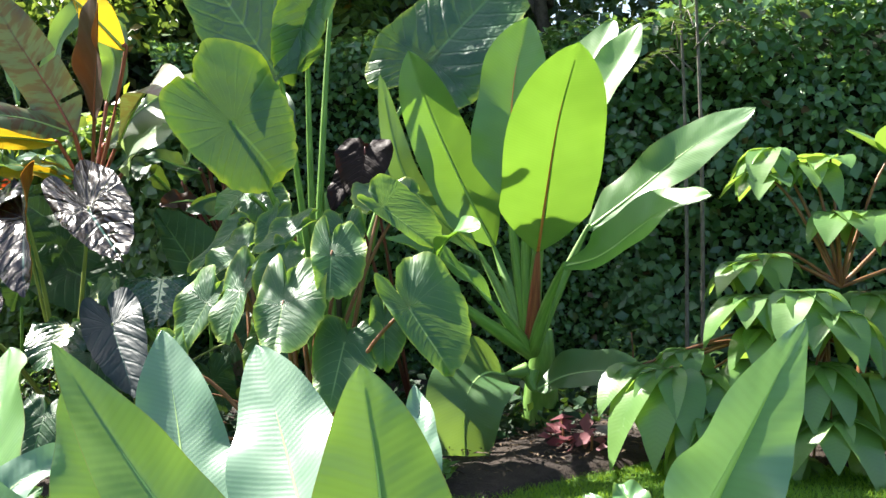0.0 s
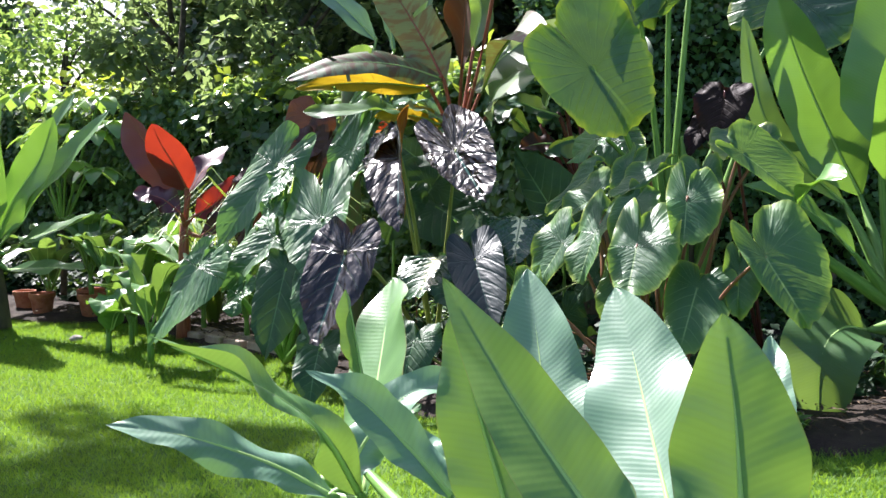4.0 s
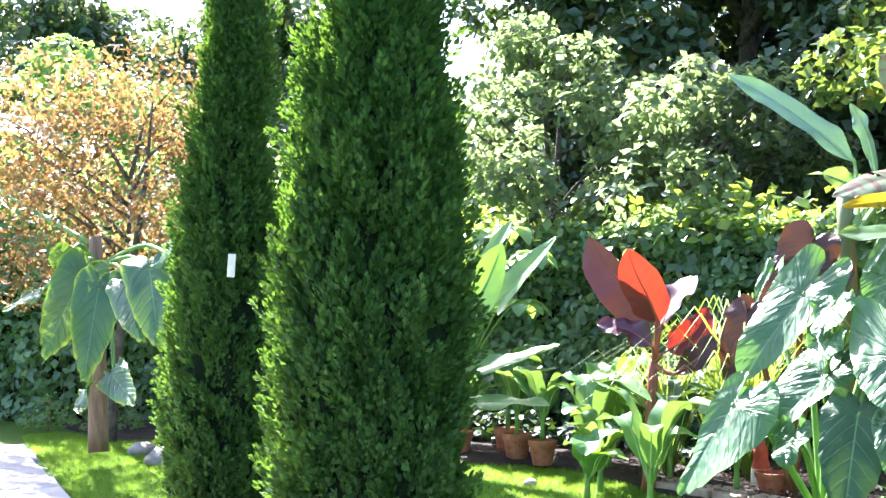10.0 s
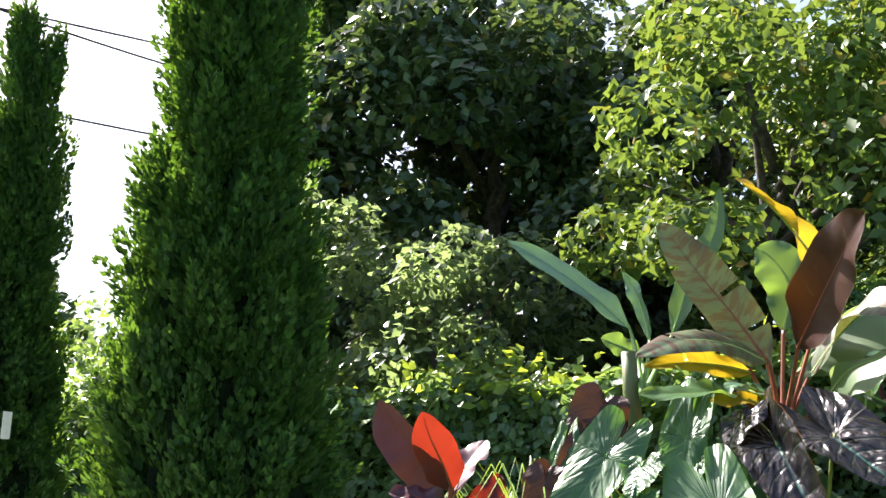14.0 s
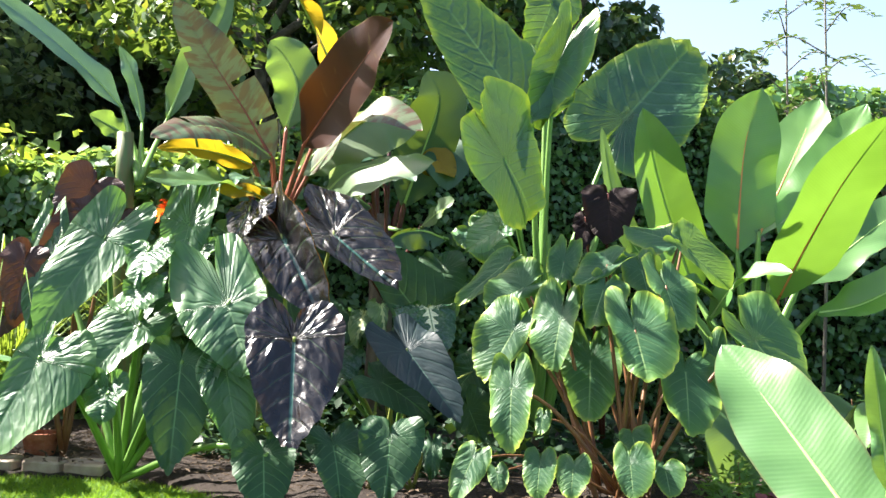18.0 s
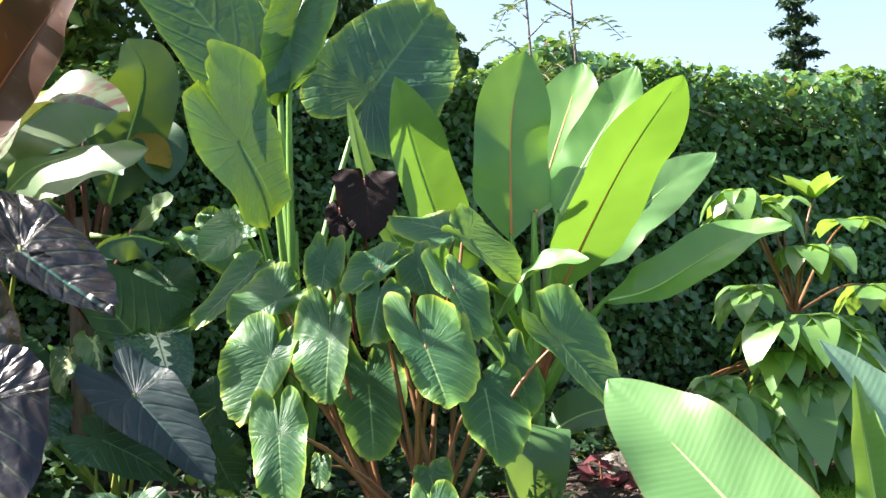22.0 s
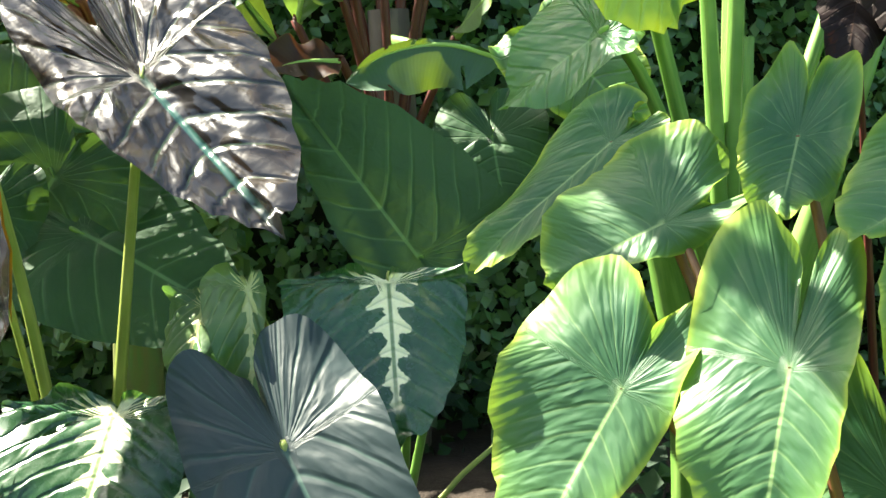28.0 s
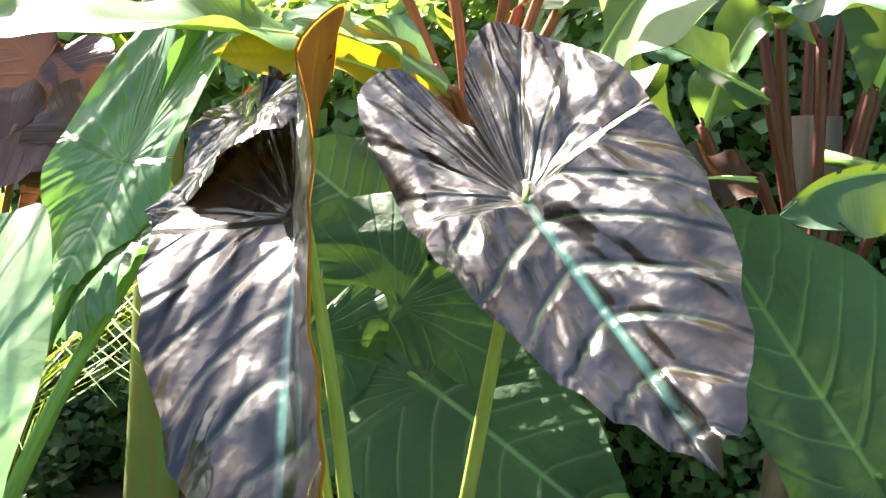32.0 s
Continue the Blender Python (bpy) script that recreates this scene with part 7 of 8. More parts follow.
fan_leaf(paper_plant, (1.17, 5.12, 0.49), 0.563, PAPER, 8, 300, -100, 1.00, 0.15, foot=(1.54, 5.43, 0.55), stalk=STALK_BROWN, wide=0.56)
fan_leaf(paper_plant, (0.70, 5.12, 0.47), 0.463, PAPER, 7, 280, 200, 0.90, 0.10, foot=(1.54, 5.43, 0.55), stalk=STALK_BROWN, wide=0.56)
fan_leaf(paper_plant, (1.71, 5.14, 0.41), 0.557, PAPER, 7, 300, -40, 1.00, 0.10, foot=(1.54, 5.43, 0.55), stalk=STALK_BROWN, wide=0.56)
fan_leaf(paper_plant, (0.86, 5.00, 0.28), 0.464, PAPER, 7, 280, -120, 1.10, 0.10, foot=(1.54, 5.43, 0.55), stalk=STALK_BROWN, wide=0.56)
fan_leaf(paper_plant, (1.35, 5.09, -0.03), 0.545, PAPER, 7, 300, -60, 1.00, 0.10, foot=(1.54, 5.43, 0.55), stalk=STALK_BROWN, wide=0.56)
fan_leaf(paper_plant, (0.60, 5.28, 0.47), 0.389, PAPER, 6, 280, 190, 0.80, 0.10, foot=(1.54, 5.43, 0.55), stalk=STALK_BROWN, wide=0.56)
fan_leaf(paper_plant, (2.33, 5.48, 0.93), 0.472, PAPER, 7, 300, -20, 0.70, 0.20, foot=(1.62, 5.46, 0.81), stalk=STALK_BROWN, wide=0.56)
fan_leaf(paper_plant, (1.10, 5.12, 0.80), 0.340, PAPER, 7, 290, 200, 0.80, 0.15, foot=(1.54, 5.43, 0.55), stalk=STALK_BROWN, wide=0.56)
fan_leaf(paper_plant, (1.40, 4.99, 0.73), 0.387, PAPER, 7, 290, -40, 0.80, 0.15, foot=(1.54, 5.43, 0.55), stalk=STALK_BROWN, wide=0.56)
fan_leaf(paper_plant, (1.23, 5.04, 0.50), 0.385, PAPER, 7, 290, -100, 0.80, 0.15, foot=(1.54, 5.43, 0.55), stalk=STALK_BROWN, wide=0.56)
fan_leaf(paper_plant, (1.04, 5.09, 0.35), 0.339, PAPER, 7, 290, 190, 0.80, 0.15, foot=(1.54, 5.43, 0.55), stalk=STALK_BROWN, wide=0.56)
fan_leaf(paper_plant, (1.37, 4.87, 0.26), 0.386, PAPER, 7, 290, -60, 0.80, 0.15, foot=(1.54, 5.43, 0.55), stalk=STALK_BROWN, wide=0.56)
fan_leaf(paper_plant, (1.24, 5.05, 0.04), 0.395, PAPER, 7, 290, -110, 0.80, 0.15, foot=(1.54, 5.43, 0.55), stalk=STALK_BROWN, wide=0.56)
fan_leaf(paper_plant, (0.86, 5.15, 0.43), 0.339, PAPER, 7, 290, 200, 0.80, 0.15, foot=(1.54, 5.43, 0.55), stalk=STALK_BROWN, wide=0.56)
fan_leaf(paper_plant, (0.68, 5.29, 0.45), 0.292, PAPER, 7, 290, 190, 0.80, 0.15, foot=(1.54, 5.43, 0.55), stalk=STALK_BROWN, wide=0.56)
fan_leaf(paper_plant, (1.31, 5.55, 1.51), 0.314, PAPER, 7, 290, 190, 0.80, 0.15, foot=(1.62, 5.46, 0.81), stalk=STALK_BROWN, wide=0.56)
fan_leaf(paper_plant, (1.49, 5.50, 1.43), 0.279, PAPER, 7, 290, -60, 0.80, 0.15, foot=(1.62, 5.46, 0.81), stalk=STALK_BROWN, wide=0.56)
fan_leaf(paper_plant, (1.12, 5.31, 0.95), 0.322, PAPER, 7, 290, 180, 0.80, 0.15, foot=(1.62, 5.46, 0.81), stalk=STALK_BROWN, wide=0.56)
fan_leaf(paper_plant, (1.31, 5.07, 0.82), 0.386, PAPER, 7, 290, -90, 0.80, 0.15, foot=(1.54, 5.43, 0.55), stalk=STALK_BROWN, wide=0.56)
fan_leaf(paper_plant, (1.16, 5.13, 0.65), 0.313, PAPER, 7, 290, 200, 0.80, 0.15, foot=(1.54, 5.43, 0.55), stalk=STALK_BROWN, wide=0.56)
fan_leaf(paper_plant, (1.34, 4.97, 0.49), 0.386, PAPER, 7, 290, -70, 0.80, 0.15, foot=(1.54, 5.43, 0.55), stalk=STALK_BROWN, wide=0.56)
fan_leaf(paper_plant, (0.80, 5.23, 0.54), 0.294, PAPER, 7, 290, 190, 0.80, 0.15, foot=(1.54, 5.43, 0.55), stalk=STALK_BROWN, wide=0.56)
fan_leaf(paper_plant, (1.56, 5.32, 1.18), 0.351, PAPER, 7, 290, -30, 0.80, 0.15, foot=(1.62, 5.46, 0.81), stalk=STALK_BROWN, wide=0.56)


# ---- the left end: trunk with ears below the maple ----

trunk_ear = thing('elephant_ear', (-8.35, 5.13, 0.16), 'tall elephant ear with a thick brown trunk and hanging dark leaves', 'elephant ear')
put_part('trunk', tube('trunk', [(0, 0, -0.05), (-0.11, 0.05, 0.76), (-0.22, 0.10, 1.52)], (0.075, 0.06, 0.05), TRUNK_BROWN, 10, 12), trunk_ear)
ear_leaf(trunk_ear, (-8.25, 4.85, 1.37), (-8.46, 4.69, 0.78), 0.371, 0.172, ALOCASIA, foot=(-8.53, 5.23, 1.46), stalk=STALK_GREEN, face=(0.60, -0.75, -0.20), thick=0.014)
ear_leaf(trunk_ear, (-8.03, 4.82, 1.28), (-7.95, 4.63, 0.65), 0.335, 0.154, ALOCASIA, foot=(-8.53, 5.23, 1.46), stalk=STALK_GREEN, face=(0.60, -0.75, -0.20), thick=0.014)
ear_leaf(trunk_ear, (-7.43, 4.73, 1.40), (-7.11, 4.50, 0.92), 0.371, 0.163, ALOCASIA, foot=(-8.53, 5.23, 1.46), stalk=STALK_GREEN, face=(0.60, -0.75, -0.20), thick=0.014)
ear_leaf(trunk_ear, (-8.41, 4.87, 1.50), (-8.32, 4.66, 1.55), 0.272, 0.118, ALOCASIA, foot=(-8.53, 5.23, 1.46), stalk=STALK_GREEN, face=(0.50, -0.80, -0.10), thick=0.014)
ear_leaf(trunk_ear, (-7.72, 4.78, 1.31), (-7.34, 4.54, 0.98), 0.290, 0.127, ALOCASIA, foot=(-8.53, 5.23, 1.46), stalk=STALK_GREEN, face=(0.60, -0.75, -0.20), thick=0.014)
ear_leaf(trunk_ear, (-8.87, 4.93, 1.24), (-8.99, 4.75, 1.14), 0.262, 0.117, ALOCASIA, foot=(-8.53, 5.23, 1.46), stalk=STALK_GREEN, face=(0.00, -0.40, 0.90), thick=0.014)
ear_leaf(trunk_ear, (-7.86, 4.81, 0.70), (-7.39, 4.55, 0.56), 0.235, 0.108, ALOCASIA, foot=(-8.53, 5.23, 1.46), stalk=STALK_GREEN, face=(0.00, -0.80, 0.50), thick=0.014)
ear_leaf(trunk_ear, (-8.19, 4.86, 0.57), (-8.01, 4.64, 0.46), 0.172, 0.081, ALOCASIA, foot=(-8.53, 5.23, 1.46), stalk=STALK_GREEN, face=(-0.30, -0.80, 0.50), thick=0.014)
ear_leaf(trunk_ear, (-7.28, 4.71, 1.51), (-6.90, 4.46, 1.59), 0.235, 0.109, EAR, foot=(-8.53, 5.23, 1.46), stalk=STALK_GREEN, face=(0.00, -0.80, 0.40), thick=0.014)
paddle_leaf(trunk_ear, [(-12.87, 6.66, 2.84), (-11.44, 6.37, 2.96), (-10.52, 6.14, 2.79), (-9.83, 5.94, 2.53)], 0.324, BANANA, RIB_PALE, face=(0.00, -0.60, 0.80), foot=(-8.53, 5.23, 1.60), stalk=STALK_GREEN)
MAPLE_AT = (-9.57, 6.29, 0.00)
TAG_AT = (-5.60, 3.55, 1.335)
CABLES = (((-14.46, 4.7, 6.59), (-11.62, 20.29, 10.07), 0.05), ((-13.97, 4.85, 7.46), (-11.73, 20.47, 9.54), 0.35), ((-14.68, 4.98, 5.79), (-11.96, 20.83, 8.29), 0.1))


# ---- behind the left ensete, and the saplings ----

fig_shrub = thing('paper_plant', (-6.82, 7.79, 0.16), 'shrub with broad hand-shaped light green leaves behind the pots', 'shrub')
fan_leaf(fig_shrub, (-7.43, 8.30, 2.05), 0.338, PAPER, 6, 300, 190, 0.60, 0.15, foot=(-6.83, 7.83, 0.70), stalk=STALK_GREEN, wide=0.62)
fan_leaf(fig_shrub, (-6.86, 8.01, 1.88), 0.370, PAPER, 6, 300, -80, 0.60, 0.15, foot=(-6.83, 7.83, 0.70), stalk=STALK_GREEN, wide=0.62)
fan_leaf(fig_shrub, (-6.52, 8.02, 1.89), 0.318, PAPER, 6, 300, 0, 0.60, 0.15, foot=(-6.83, 7.83, 0.70), stalk=STALK_GREEN, wide=0.62)
fan_leaf(fig_shrub, (-6.88, 7.84, 1.65), 0.370, PAPER, 6, 300, 200, 0.60, 0.15, foot=(-6.83, 7.83, 0.70), stalk=STALK_GREEN, wide=0.62)
fan_leaf(fig_shrub, (-6.35, 7.64, 1.57), 0.377, PAPER, 6, 300, -60, 0.60, 0.15, foot=(-6.83, 7.83, 0.70), stalk=STALK_GREEN, wide=0.62)
fan_leaf(fig_shrub, (-7.16, 7.89, 1.55), 0.346, PAPER, 6, 300, 190, 0.60, 0.15, foot=(-6.83, 7.83, 0.70), stalk=STALK_GREEN, wide=0.62)
fan_leaf(fig_shrub, (-6.21, 7.78, 1.66), 0.326, PAPER, 6, 300, -20, 0.60, 0.15, foot=(-6.83, 7.83, 0.70), stalk=STALK_GREEN, wide=0.62)
fan_leaf(fig_shrub, (-6.55, 7.58, 1.31), 0.377, PAPER, 6, 300, -100, 0.60, 0.15, foot=(-6.83, 7.83, 0.70), stalk=STALK_GREEN, wide=0.62)
fan_leaf(fig_shrub, (-6.96, 7.66, 1.23), 0.337, PAPER, 6, 300, 190, 0.60, 0.15, foot=(-6.83, 7.83, 0.70), stalk=STALK_GREEN, wide=0.62)
fan_leaf(fig_shrub, (-6.16, 7.49, 1.25), 0.342, PAPER, 6, 300, -40, 0.60, 0.15, foot=(-6.83, 7.83, 0.70), stalk=STALK_GREEN, wide=0.62)
fan_leaf(fig_shrub, (-7.83, 8.47, 1.98), 0.348, PAPER, 6, 300, 180, 0.60, 0.15, foot=(-6.83, 7.83, 0.70), stalk=STALK_GREEN, wide=0.62)
put_part('stem', tube('stem', [(0, 0, -0.05), (0.02, 0, 0.3), (0, 0, 0.6)], (0.03, 0.028, 0.022), BARK, 8, 6), fig_shrub)

purple_ear = thing('elephant_ear', (-0.60, 6.37, 0.03), 'low elephant ear with dark purple-brown leaves in shade', 'elephant ear')
ear_leaf(purple_ear, (-0.79, 5.89, 1.57), (-0.83, 5.78, 1.31), 0.315, 0.105, PURPLE, foot=(-0.60, 6.37, 0.03), stalk=STALK_DARK, face=(-0.20, -0.85, 0.40), thick=0.008)
ear_leaf(purple_ear, (-0.91, 5.93, 1.44), (-0.98, 5.82, 1.28), 0.149, 0.079, PURPLE, foot=(-0.60, 6.37, 0.03), stalk=STALK_DARK, face=(-0.20, -0.85, 0.40), thick=0.008)
FLOWER_AT = (-3.26, 7.05, 1.50)
broadleaf_tree("maple", MAPLE_AT, 3.3, 1.9, 11000, 0.062, MAPLE, "small maple with bronze and red autumn leaves", 38, 0.05, 0.42, 40, "tree", 1.6)

# ---- pots, low plants and edging ----
TERRACOTTA = rough_material("terracotta", (0.28, 0.085, 0.045), (0.40, 0.15, 0.085), 12.0, 0.85, 0.3, 80.0, (0.45, 0.24, 0.17), 0.004)
STONE = rough_material("field_stone", (0.20, 0.18, 0.155), (0.36, 0.33, 0.29), 7.0, 0.9, 0.8, 50.0, (0.26, 0.24, 0.21), 0.02)
BRICK = rough_material("edging_brick", (0.28, 0.20, 0.16), (0.42, 0.34, 0.28), 9.0, 0.9, 0.6, 60.0, (0.32, 0.25, 0.2), 0.01)
BLADE = small_leaf_material("reed_blades", (0.09, 0.17, 0.03), (0.20, 0.30, 0.06), (0.5, 0.65, 0.05), 0.45, 0.4, 0.35)


def flower_pot(place, r, h):
    t = thing("flower_pot", place, "round terracotta flower pot standing on the bed's edge", "pot", "terracotta pots")
    bm = bmesh.new()
    prof = [(0.0, 0.0), (r * 0.68, 0.0), (r * 0.92, h * 0.78), (r * 0.88, h * 0.78), (r * 0.80, h * 0.84), (0.0, h * 0.84)]
    rows = []
    for rr, z in prof:
        rows.append([bm.verts.new((rr * math.cos(a * math.pi / 10), rr * math.sin(a * math.pi / 10), z)) for a in range(20)] if rr else [bm.verts.new((0, 0, z))])
    for p, q in zip(rows, rows[1:]):
        for k in range(20):
            if len(p) == 1:
                bm.faces.new((p[0], q[(k + 1) % 20], q[k]))
            elif len(q) == 1:
                bm.faces.new((p[k], p[(k + 1) % 20], q[0]))
            else:
                bm.faces.new((p[k], p[(k + 1) % 20], q[(k + 1) % 20], q[k]))
    part("body", bm, TERRACOTTA, t)
    bm = bmesh.new()
    ring = [(r * 0.90, h * 0.76), (r, h * 0.78), (r * 1.02, h * 0.98), (r * 0.94, h), (r * 0.88, h * 0.98), (r * 0.86, h * 0.80)]
    rows = [[bm.verts.new((rr * math.cos(a * math.pi / 10), rr * math.sin(a * math.pi / 10), z)) for a in range(20)] for rr, z in ring]
    for p, q in zip(rows, rows[1:] + rows[:1]):
        for k in range(20):
            bm.faces.new((p[k], p[(k + 1) % 20], q[(k + 1) % 20], q[k]))
    part("rim", bm, TERRACOTTA, t)
    return t


for x, y, r, h in ((-6.25, 6.75, 0.109, 0.185), (-5.72, 6.73, 0.116, 0.199), (-5.42, 6.57, 0.108, 0.183), (-5.96, 7.02, 0.116, 0.199), (-6.64, 6.98, 0.101, 0.168), (-3.61, 6.13, 0.109, 0.146)):
    flower_pot((x - 0.3, y + 0.45, 0.02), r, h)
for i, (x, y, h) in enumerate(((-5.72, 6.73, 0.623), (-5.42, 6.57, 0.515), (-5.96, 7.02, 0.705))):
    paddle_tuft("potted_banana", (x - 0.3, y + 0.45, 0.22), h, 7, (BANANA, FRESH, ENSETE)[i], RIB_PALE, "young green banana growing in a terracotta pot", "banana plant", 60 + i, "potted bananas", 0.15)
for i, (x, y, h, n) in enumerate(((-5.12, 6.54, 0.746, 7), (-4.89, 6.19, 0.500, 6), (-5.22, 7.09, 0.823, 8), (-4.60, 6.66, 0.754, 7), (-4.35, 5.66, 0.638, 6), (-6.61, 7.36, 0.750, 7), (-4.83, 5.86, 0.377, 6), (-7.18, 7.14, 0.683, 7), (-4.08, 6.40, 0.681, 6))):
    paddle_tuft("canna", (x, y, 0.03), h, n, (FRESH, BANANA, ENSETE, DARKBAN)[i % 4], RIB_PALE, "leafy green canna in the bed", "canna", 70 + i, "cannas", 0.17)
for i, (x, y, h) in enumerate(((-4.17, 7.02, 1.275), (-4.46, 7.30, 1.141), (-4.75, 7.02, 0.916))):
    grass_clump("reed_clump", (x, y, 0.02), h, 130, BLADE, "tall clump of arching light green grass blades", 80 + i)


def edging():
    """A row of pale worn bricks along the bed's edge."""
    t = thing("bed_edging", (-3.63, 5.63, 0.00), "row of pale worn bricks edging the bed", "edging", kind="structure")
    rnd = random.Random(4)
    bm = bmesh.new()
    bmesh.ops.create_cube(bm, size=1.0)
    bmesh.ops.scale(bm, vec=(0.215, 0.105, 0.065), verts=bm.verts)
    bmesh.ops.bevel(bm, geom=bm.edges[:], offset=0.008, segments=1, affect="EDGES")
    me = bpy.data.meshes.new("brick")
    bm.to_mesh(me)
    bm.free()
    me.materials.append(BRICK)
    pts = smooth_curve([(x, front_y(x) + 0.12, 0) for x in (-4.75, -4.4, -4.1, -3.8, -3.4)], 40)
    for r in range(2):
        k = 0.0
        for i in range(1, 40):
            k += (pts[i] - pts[i - 1]).length
            if k > 0.23:
                k = 0
                d = pts[i] - pts[i - 1]
                p = pts[i] + Vector((0, 0.125 * r, 0)) - t.location
                ob = put_part("brick", me, t)
                ob.matrix_basis = pose(p.x + rnd.uniform(-0.01, 0.01), p.y, 0.032 + rnd.uniform(-0.008, 0.006), rnd.uniform(-3, 3), rnd.uniform(-2, 2), math.degrees(math.atan2(d.y, d.x)) + rnd.uniform(-4, 4))


edging()


def bed_stone(place, size, seed):
    rnd = random.Random(seed)
    bm = bmesh.new()
    bmesh.ops.create_icosphere(bm, subdivisions=3, radius=size)
    for v in bm.verts:
        n = noise.noise(v.co * (2.2 / size) * 0.5 + Vector((seed, 0, 0)))
        v.co *= 1 + 0.28 * n
        v.co.z *= 0.6
    for f in bm.faces:
        f.smooth = True
    me = bpy.data.meshes.new("stone")
    bm.to_mesh(me)
    bm.free()
    me.materials.append(STONE)
    ob = tagged(new("stone", me), "rounded grey field stone lying on the soil", "stone", "bed stones")
    ob.matrix_world = pose(place[0], place[1], size * 0.3, 0, 0, rnd.uniform(0, 360))


for i, (x, y, s) in enumerate(((-8.14, 5.57, 0.144), (-7.93, 5.66, 0.099), (-8.71, 5.85, 0.108), (-8.36, 5.93, 0.126), (0.46, 5.73, 0.090), (0.68, 5.89, 0.117), (0.91, 5.77, 0.081), (-6.45, 6.17, 0.052), (-5.42, 6.24, 0.042))):
    bed_stone((x, y), s, i)


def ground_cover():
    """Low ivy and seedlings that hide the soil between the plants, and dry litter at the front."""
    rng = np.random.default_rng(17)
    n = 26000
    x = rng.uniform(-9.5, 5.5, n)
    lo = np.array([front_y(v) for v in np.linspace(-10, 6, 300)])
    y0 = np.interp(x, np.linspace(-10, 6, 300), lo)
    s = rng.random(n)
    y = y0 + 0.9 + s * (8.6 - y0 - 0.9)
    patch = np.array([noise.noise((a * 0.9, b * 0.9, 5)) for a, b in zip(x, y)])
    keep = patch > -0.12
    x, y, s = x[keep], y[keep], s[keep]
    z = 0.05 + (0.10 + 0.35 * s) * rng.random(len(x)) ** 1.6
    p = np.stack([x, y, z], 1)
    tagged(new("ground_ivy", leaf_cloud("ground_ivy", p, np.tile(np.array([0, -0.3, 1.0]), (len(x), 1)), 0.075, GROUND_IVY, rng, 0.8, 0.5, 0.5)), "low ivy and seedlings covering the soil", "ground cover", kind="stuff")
    n = 5000
    x = rng.uniform(-6.5, 2.5, n)
    y = np.interp(x, np.linspace(-10, 6, 300), lo) + 0.05 + rng.random(n) * 1.6
    p = np.stack([x, y, np.full(n, 0.062) + rng.random(n) * 0.02], 1)
    litter = small_leaf_material("dry_litter", (0.055, 0.040, 0.028), (0.17, 0.125, 0.085), (0.3, 0.2, 0.1), 0.8, 0.2, 0.1)
    tagged(new("leaf_litter", leaf_cloud("leaf_litter", p, np.tile(np.array([0, 0, 1.0]), (n, 1)), 0.04, litter, rng, 0.35, 0.25, 0.0)), "dry brown leaf litter on the soil", "litter", kind="stuff")


ground_cover()

# ---- label, cables and the distance ----
LABEL_WHITE = rough_material("label_plastic", (0.62, 0.60, 0.52), (0.70, 0.68, 0.60), 20.0, 0.5, 0.1)
CABLE_BLACK = rough_material("cable_sheath", (0.012, 0.012, 0.013), (0.02, 0.02, 0.02), 30.0, 0.6, 0.1)
bm = bmesh.new()
bmesh.ops.create_cube(bm, size=1.0)
bmesh.ops.scale(bm, vec=(0.036, 0.004, 0.11), verts=bm.verts)
bmesh.ops.bevel(bm, geom=bm.edges[:], offset=0.0015, segments=1, affect="EDGES")
me = bpy.data.meshes.new("plant_label")
bm.to_mesh(me)
bm.free()
me.materials.append(LABEL_WHITE)
tag = tagged(new("plant_label", me), "small upright white plastic label fixed to the cypress", "label")
tag.matrix_world = pose(*TAG_AT, -4, 3, 52)
for a, b, sag in CABLES:
    a, b = Vector(a), Vector(b)
    m = (a + b) / 2 - Vector((0, 0, sag))
    q1 = a.lerp(b, 0.25) - Vector((0, 0, sag * 0.75))
    q3 = a.lerp(b, 0.75) - Vector((0, 0, sag * 0.75))
    ob = tagged(new("overhead_cable", tube("overhead_cable", [a, q1, m, q3, b], (0.018, 0.018, 0.018), CABLE_BLACK, 6, 30)), "thin black overhead cable sagging across the sky", "cable", "overhead cables")


# ---- small finds in the bed ----
FLOWER_RED = small_leaf_material("flower_petals", (0.75, 0.07, 0.01), (0.85, 0.22, 0.02), (0.95, 0.2, 0.02), 0.45, 0.4, 0.35)
COLEUS = small_leaf_material("coleus_leaves", (0.15, 0.04, 0.05), (0.24, 0.08, 0.09), (0.4, 0.08, 0.08), 0.5, 0.4, 0.3)
FERN = small_leaf_material("fern_fronds", (0.06, 0.15, 0.03), (0.12, 0.24, 0.05), (0.4, 0.6, 0.05), 0.5, 0.4, 0.35)
PVC = rough_material("grey_pipe", (0.24, 0.27, 0.29), (0.34, 0.37, 0.39), 12.0, 0.5, 0.2)
ORNAMENT_RED = rough_material("faded_red_paint", (0.42, 0.06, 0.04), (0.55, 0.12, 0.08), 14.0, 0.6, 0.2)
ORNAMENT_WHITE = rough_material("chalky_white_paint", (0.62, 0.60, 0.56), (0.74, 0.72, 0.68), 14.0, 0.7, 0.2)


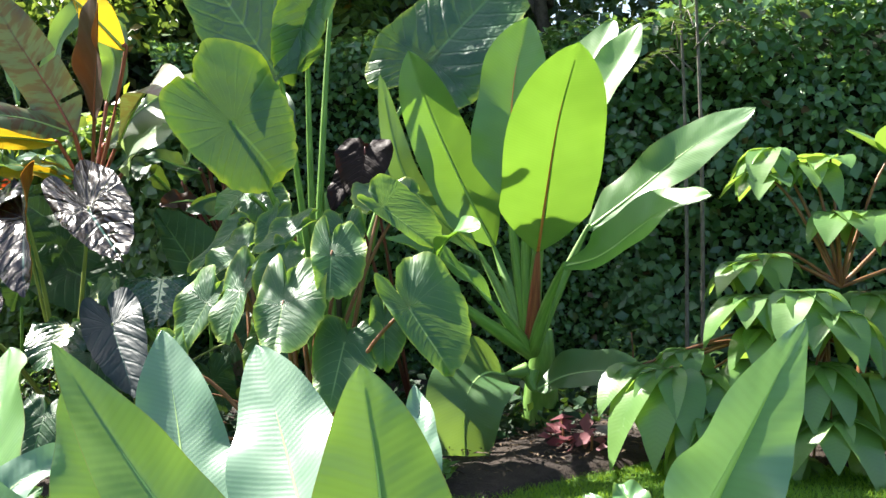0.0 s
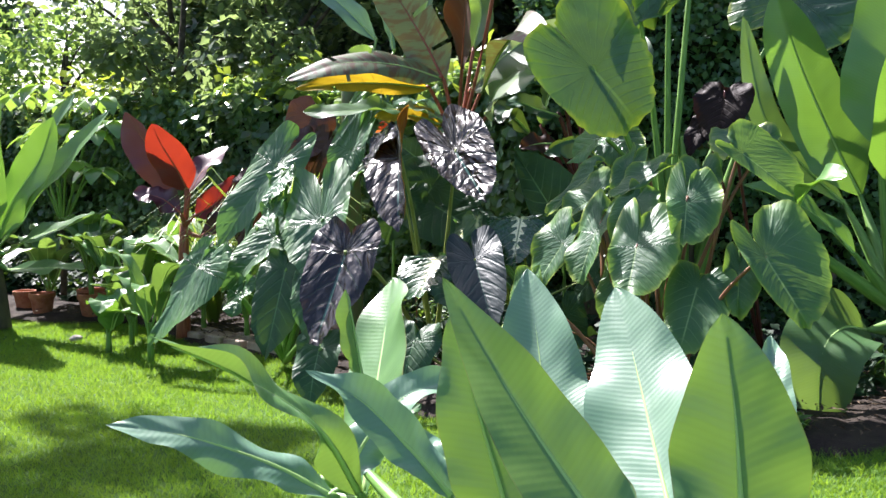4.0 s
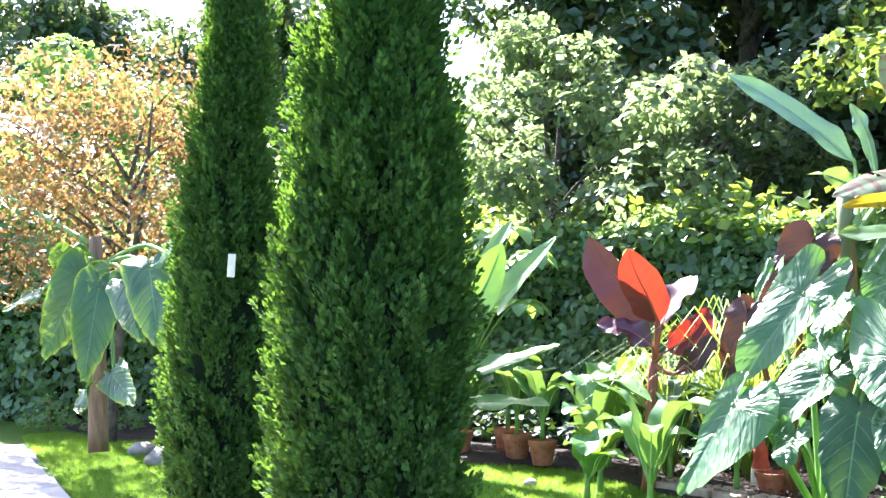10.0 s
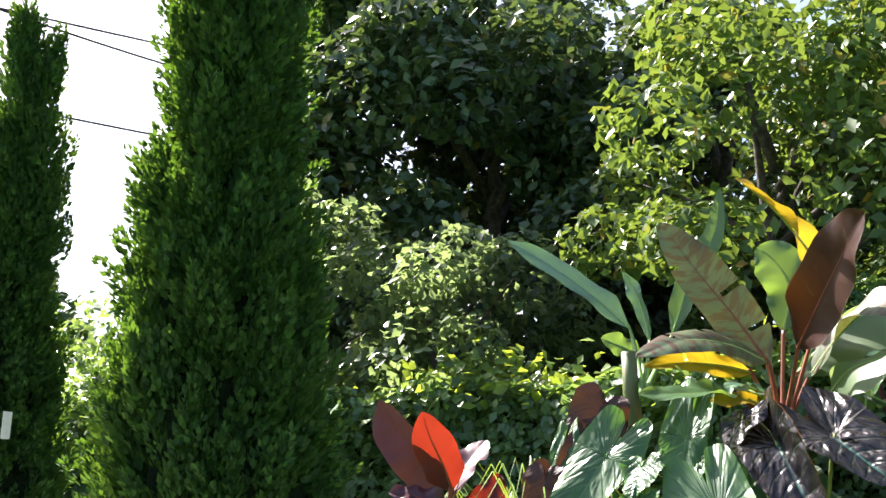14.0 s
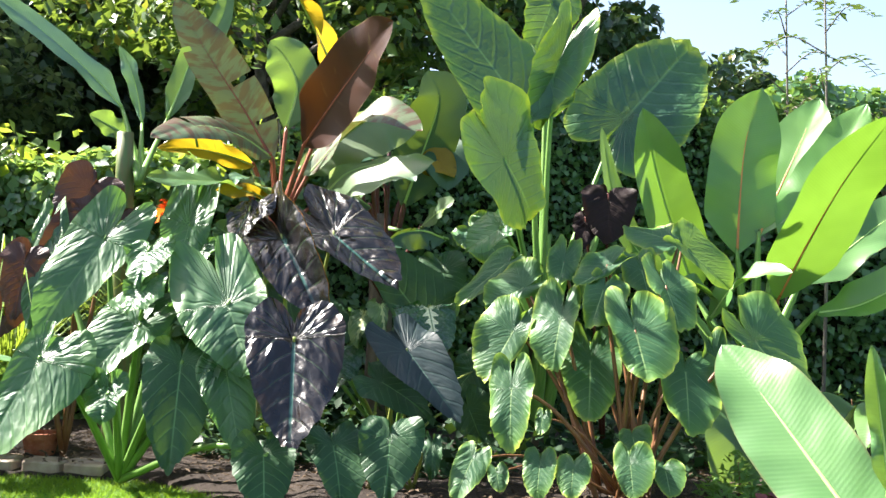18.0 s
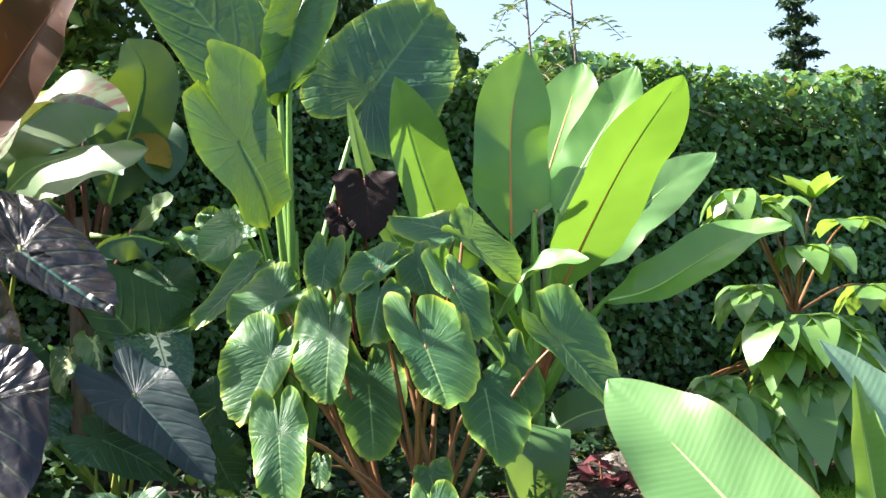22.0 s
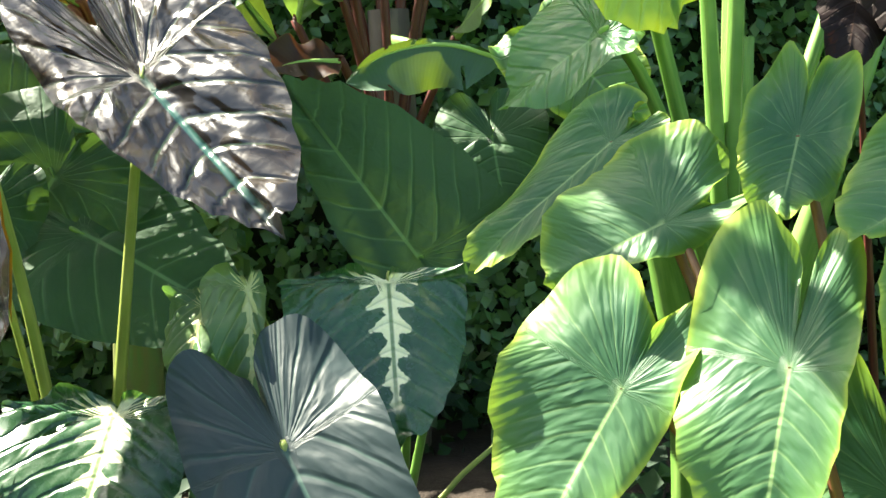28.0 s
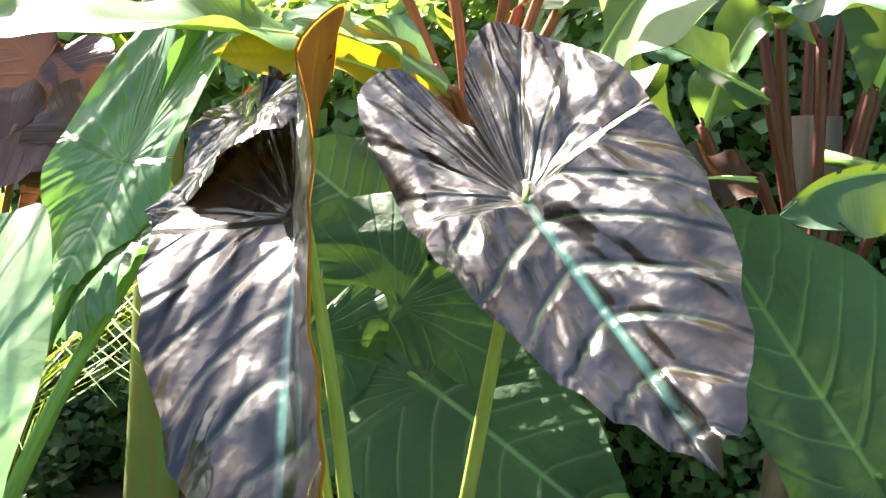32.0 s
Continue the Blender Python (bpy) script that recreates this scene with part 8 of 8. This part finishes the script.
def flower(place):
    t = thing("canna_flower", (place[0], place[1], 0), "orange-red canna flower on a tall green stem", "flower")
    put_part("stem", tube("stem", [(0, 0, 0), (0.03, 0, place[2] * 0.5), (0, 0, place[2])], (0.012, 0.01, 0.006), STALK_GREEN, 7, 10), t)
    rng = np.random.default_rng(7)
    p = np.array([0, 0, place[2]]) + rng.normal(0, 0.035, (16, 3))
    put_part("bloom", leaf_cloud("bloom", p, np.tile(np.array([0, -0.6, 0.6]), (16, 1)), 0.10, FLOWER_RED, rng, 0.55, 0.6, -0.6), t)


flower(FLOWER_AT)


def low_tuft(name, place, count, size, spread, height, material, label, category, seed, hang=0.4, aspect=0.6):
    rng = np.random.default_rng(seed)
    t = thing(name, place, label, category)
    a, r = rng.random(count) * 6.283, spread * rng.random(count) ** 0.6
    p = np.stack([np.cos(a) * r, np.sin(a) * r, 0.03 + height * rng.random(count) * (1.1 - r / spread)], 1)
    put_part("foliage", leaf_cloud("foliage", p, np.tile(np.array([0, -0.3, 0.9]), (count, 1)), size, material, rng, aspect, 0.4, hang), t)
    put_part("stem", tube("stem", [(0, 0, -0.03), (0.01, 0, height * 0.4), (0, 0, height * 0.8)], (0.008, 0.006, 0.004), STALK_BROWN, 6, 6), t)


for i, (x, y, h) in enumerate(((0.21, 5.47, 0.179), (0.34, 5.34, 0.144), (-0.46, 4.61, 0.090))):
    low_tuft("coleus", (x, y, 0.03), 14, 0.10, 0.11, h, COLEUS, "small dusky pink coleus on the soil", "coleus", 101 + i)
for i, (x, y, h) in enumerate(((1.14, 6.37, 0.448), (0.76, 6.81, 0.534), (-0.52, 4.85, 0.252), (-9.97, 6.66, 0.361), (-10.63, 6.46, 0.361), (2.77, 6.87, 0.471), (-2.91, 6.66, 0.457))):
    low_tuft("fern", (x, y, 0.03), 260, 0.065, h * 0.8, h, FERN, "low feathery green fern", "fern", 111 + i, 0.8, 0.35)
pipe = tagged(new("pipe", tube("pipe", [(0.75, 5.95, 0.06), (0.82, 5.6, 0.06), (0.92, 5.1, 0.045)], (0.026, 0.026, 0.026), PVC, 12, 10)), "straight grey plastic pipe lying on the soil", "pipe")


def ornament(place):
    """A weathered garden figure, kept to plain turned shapes."""
    bm = bmesh.new()
    rows = []
    for r, z in ((0.05, 0), (0.065, 0.02), (0.06, 0.12), (0.045, 0.19), (0.05, 0.22), (0.03, 0.28), (0.006, 0.36)):
        rows.append([bm.verts.new((r * math.cos(a * math.pi / 8), r * math.sin(a * math.pi / 8), z)) for a in range(16)])
    for p, q in zip(rows, rows[1:]):
        for k in range(16):
            bm.faces.new((p[k], p[(k + 1) % 16], q[(k + 1) % 16], q[k]))
    bm.faces.new(rows[-1])
    for f in bm.faces:
        f.smooth = True
        f.material_index = 1 if f.calc_center_median().z < 0.12 else 0
    me = bpy.data.meshes.new("garden_ornament")
    bm.to_mesh(me)
    bm.free()
    me.materials.append(ORNAMENT_RED)
    me.materials.append(ORNAMENT_WHITE)
    ob = tagged(new("garden_ornament", me), "small weathered red and white garden ornament", "ornament")
    ob.location = place


ornament((-4.03, 6.75, 0.04))
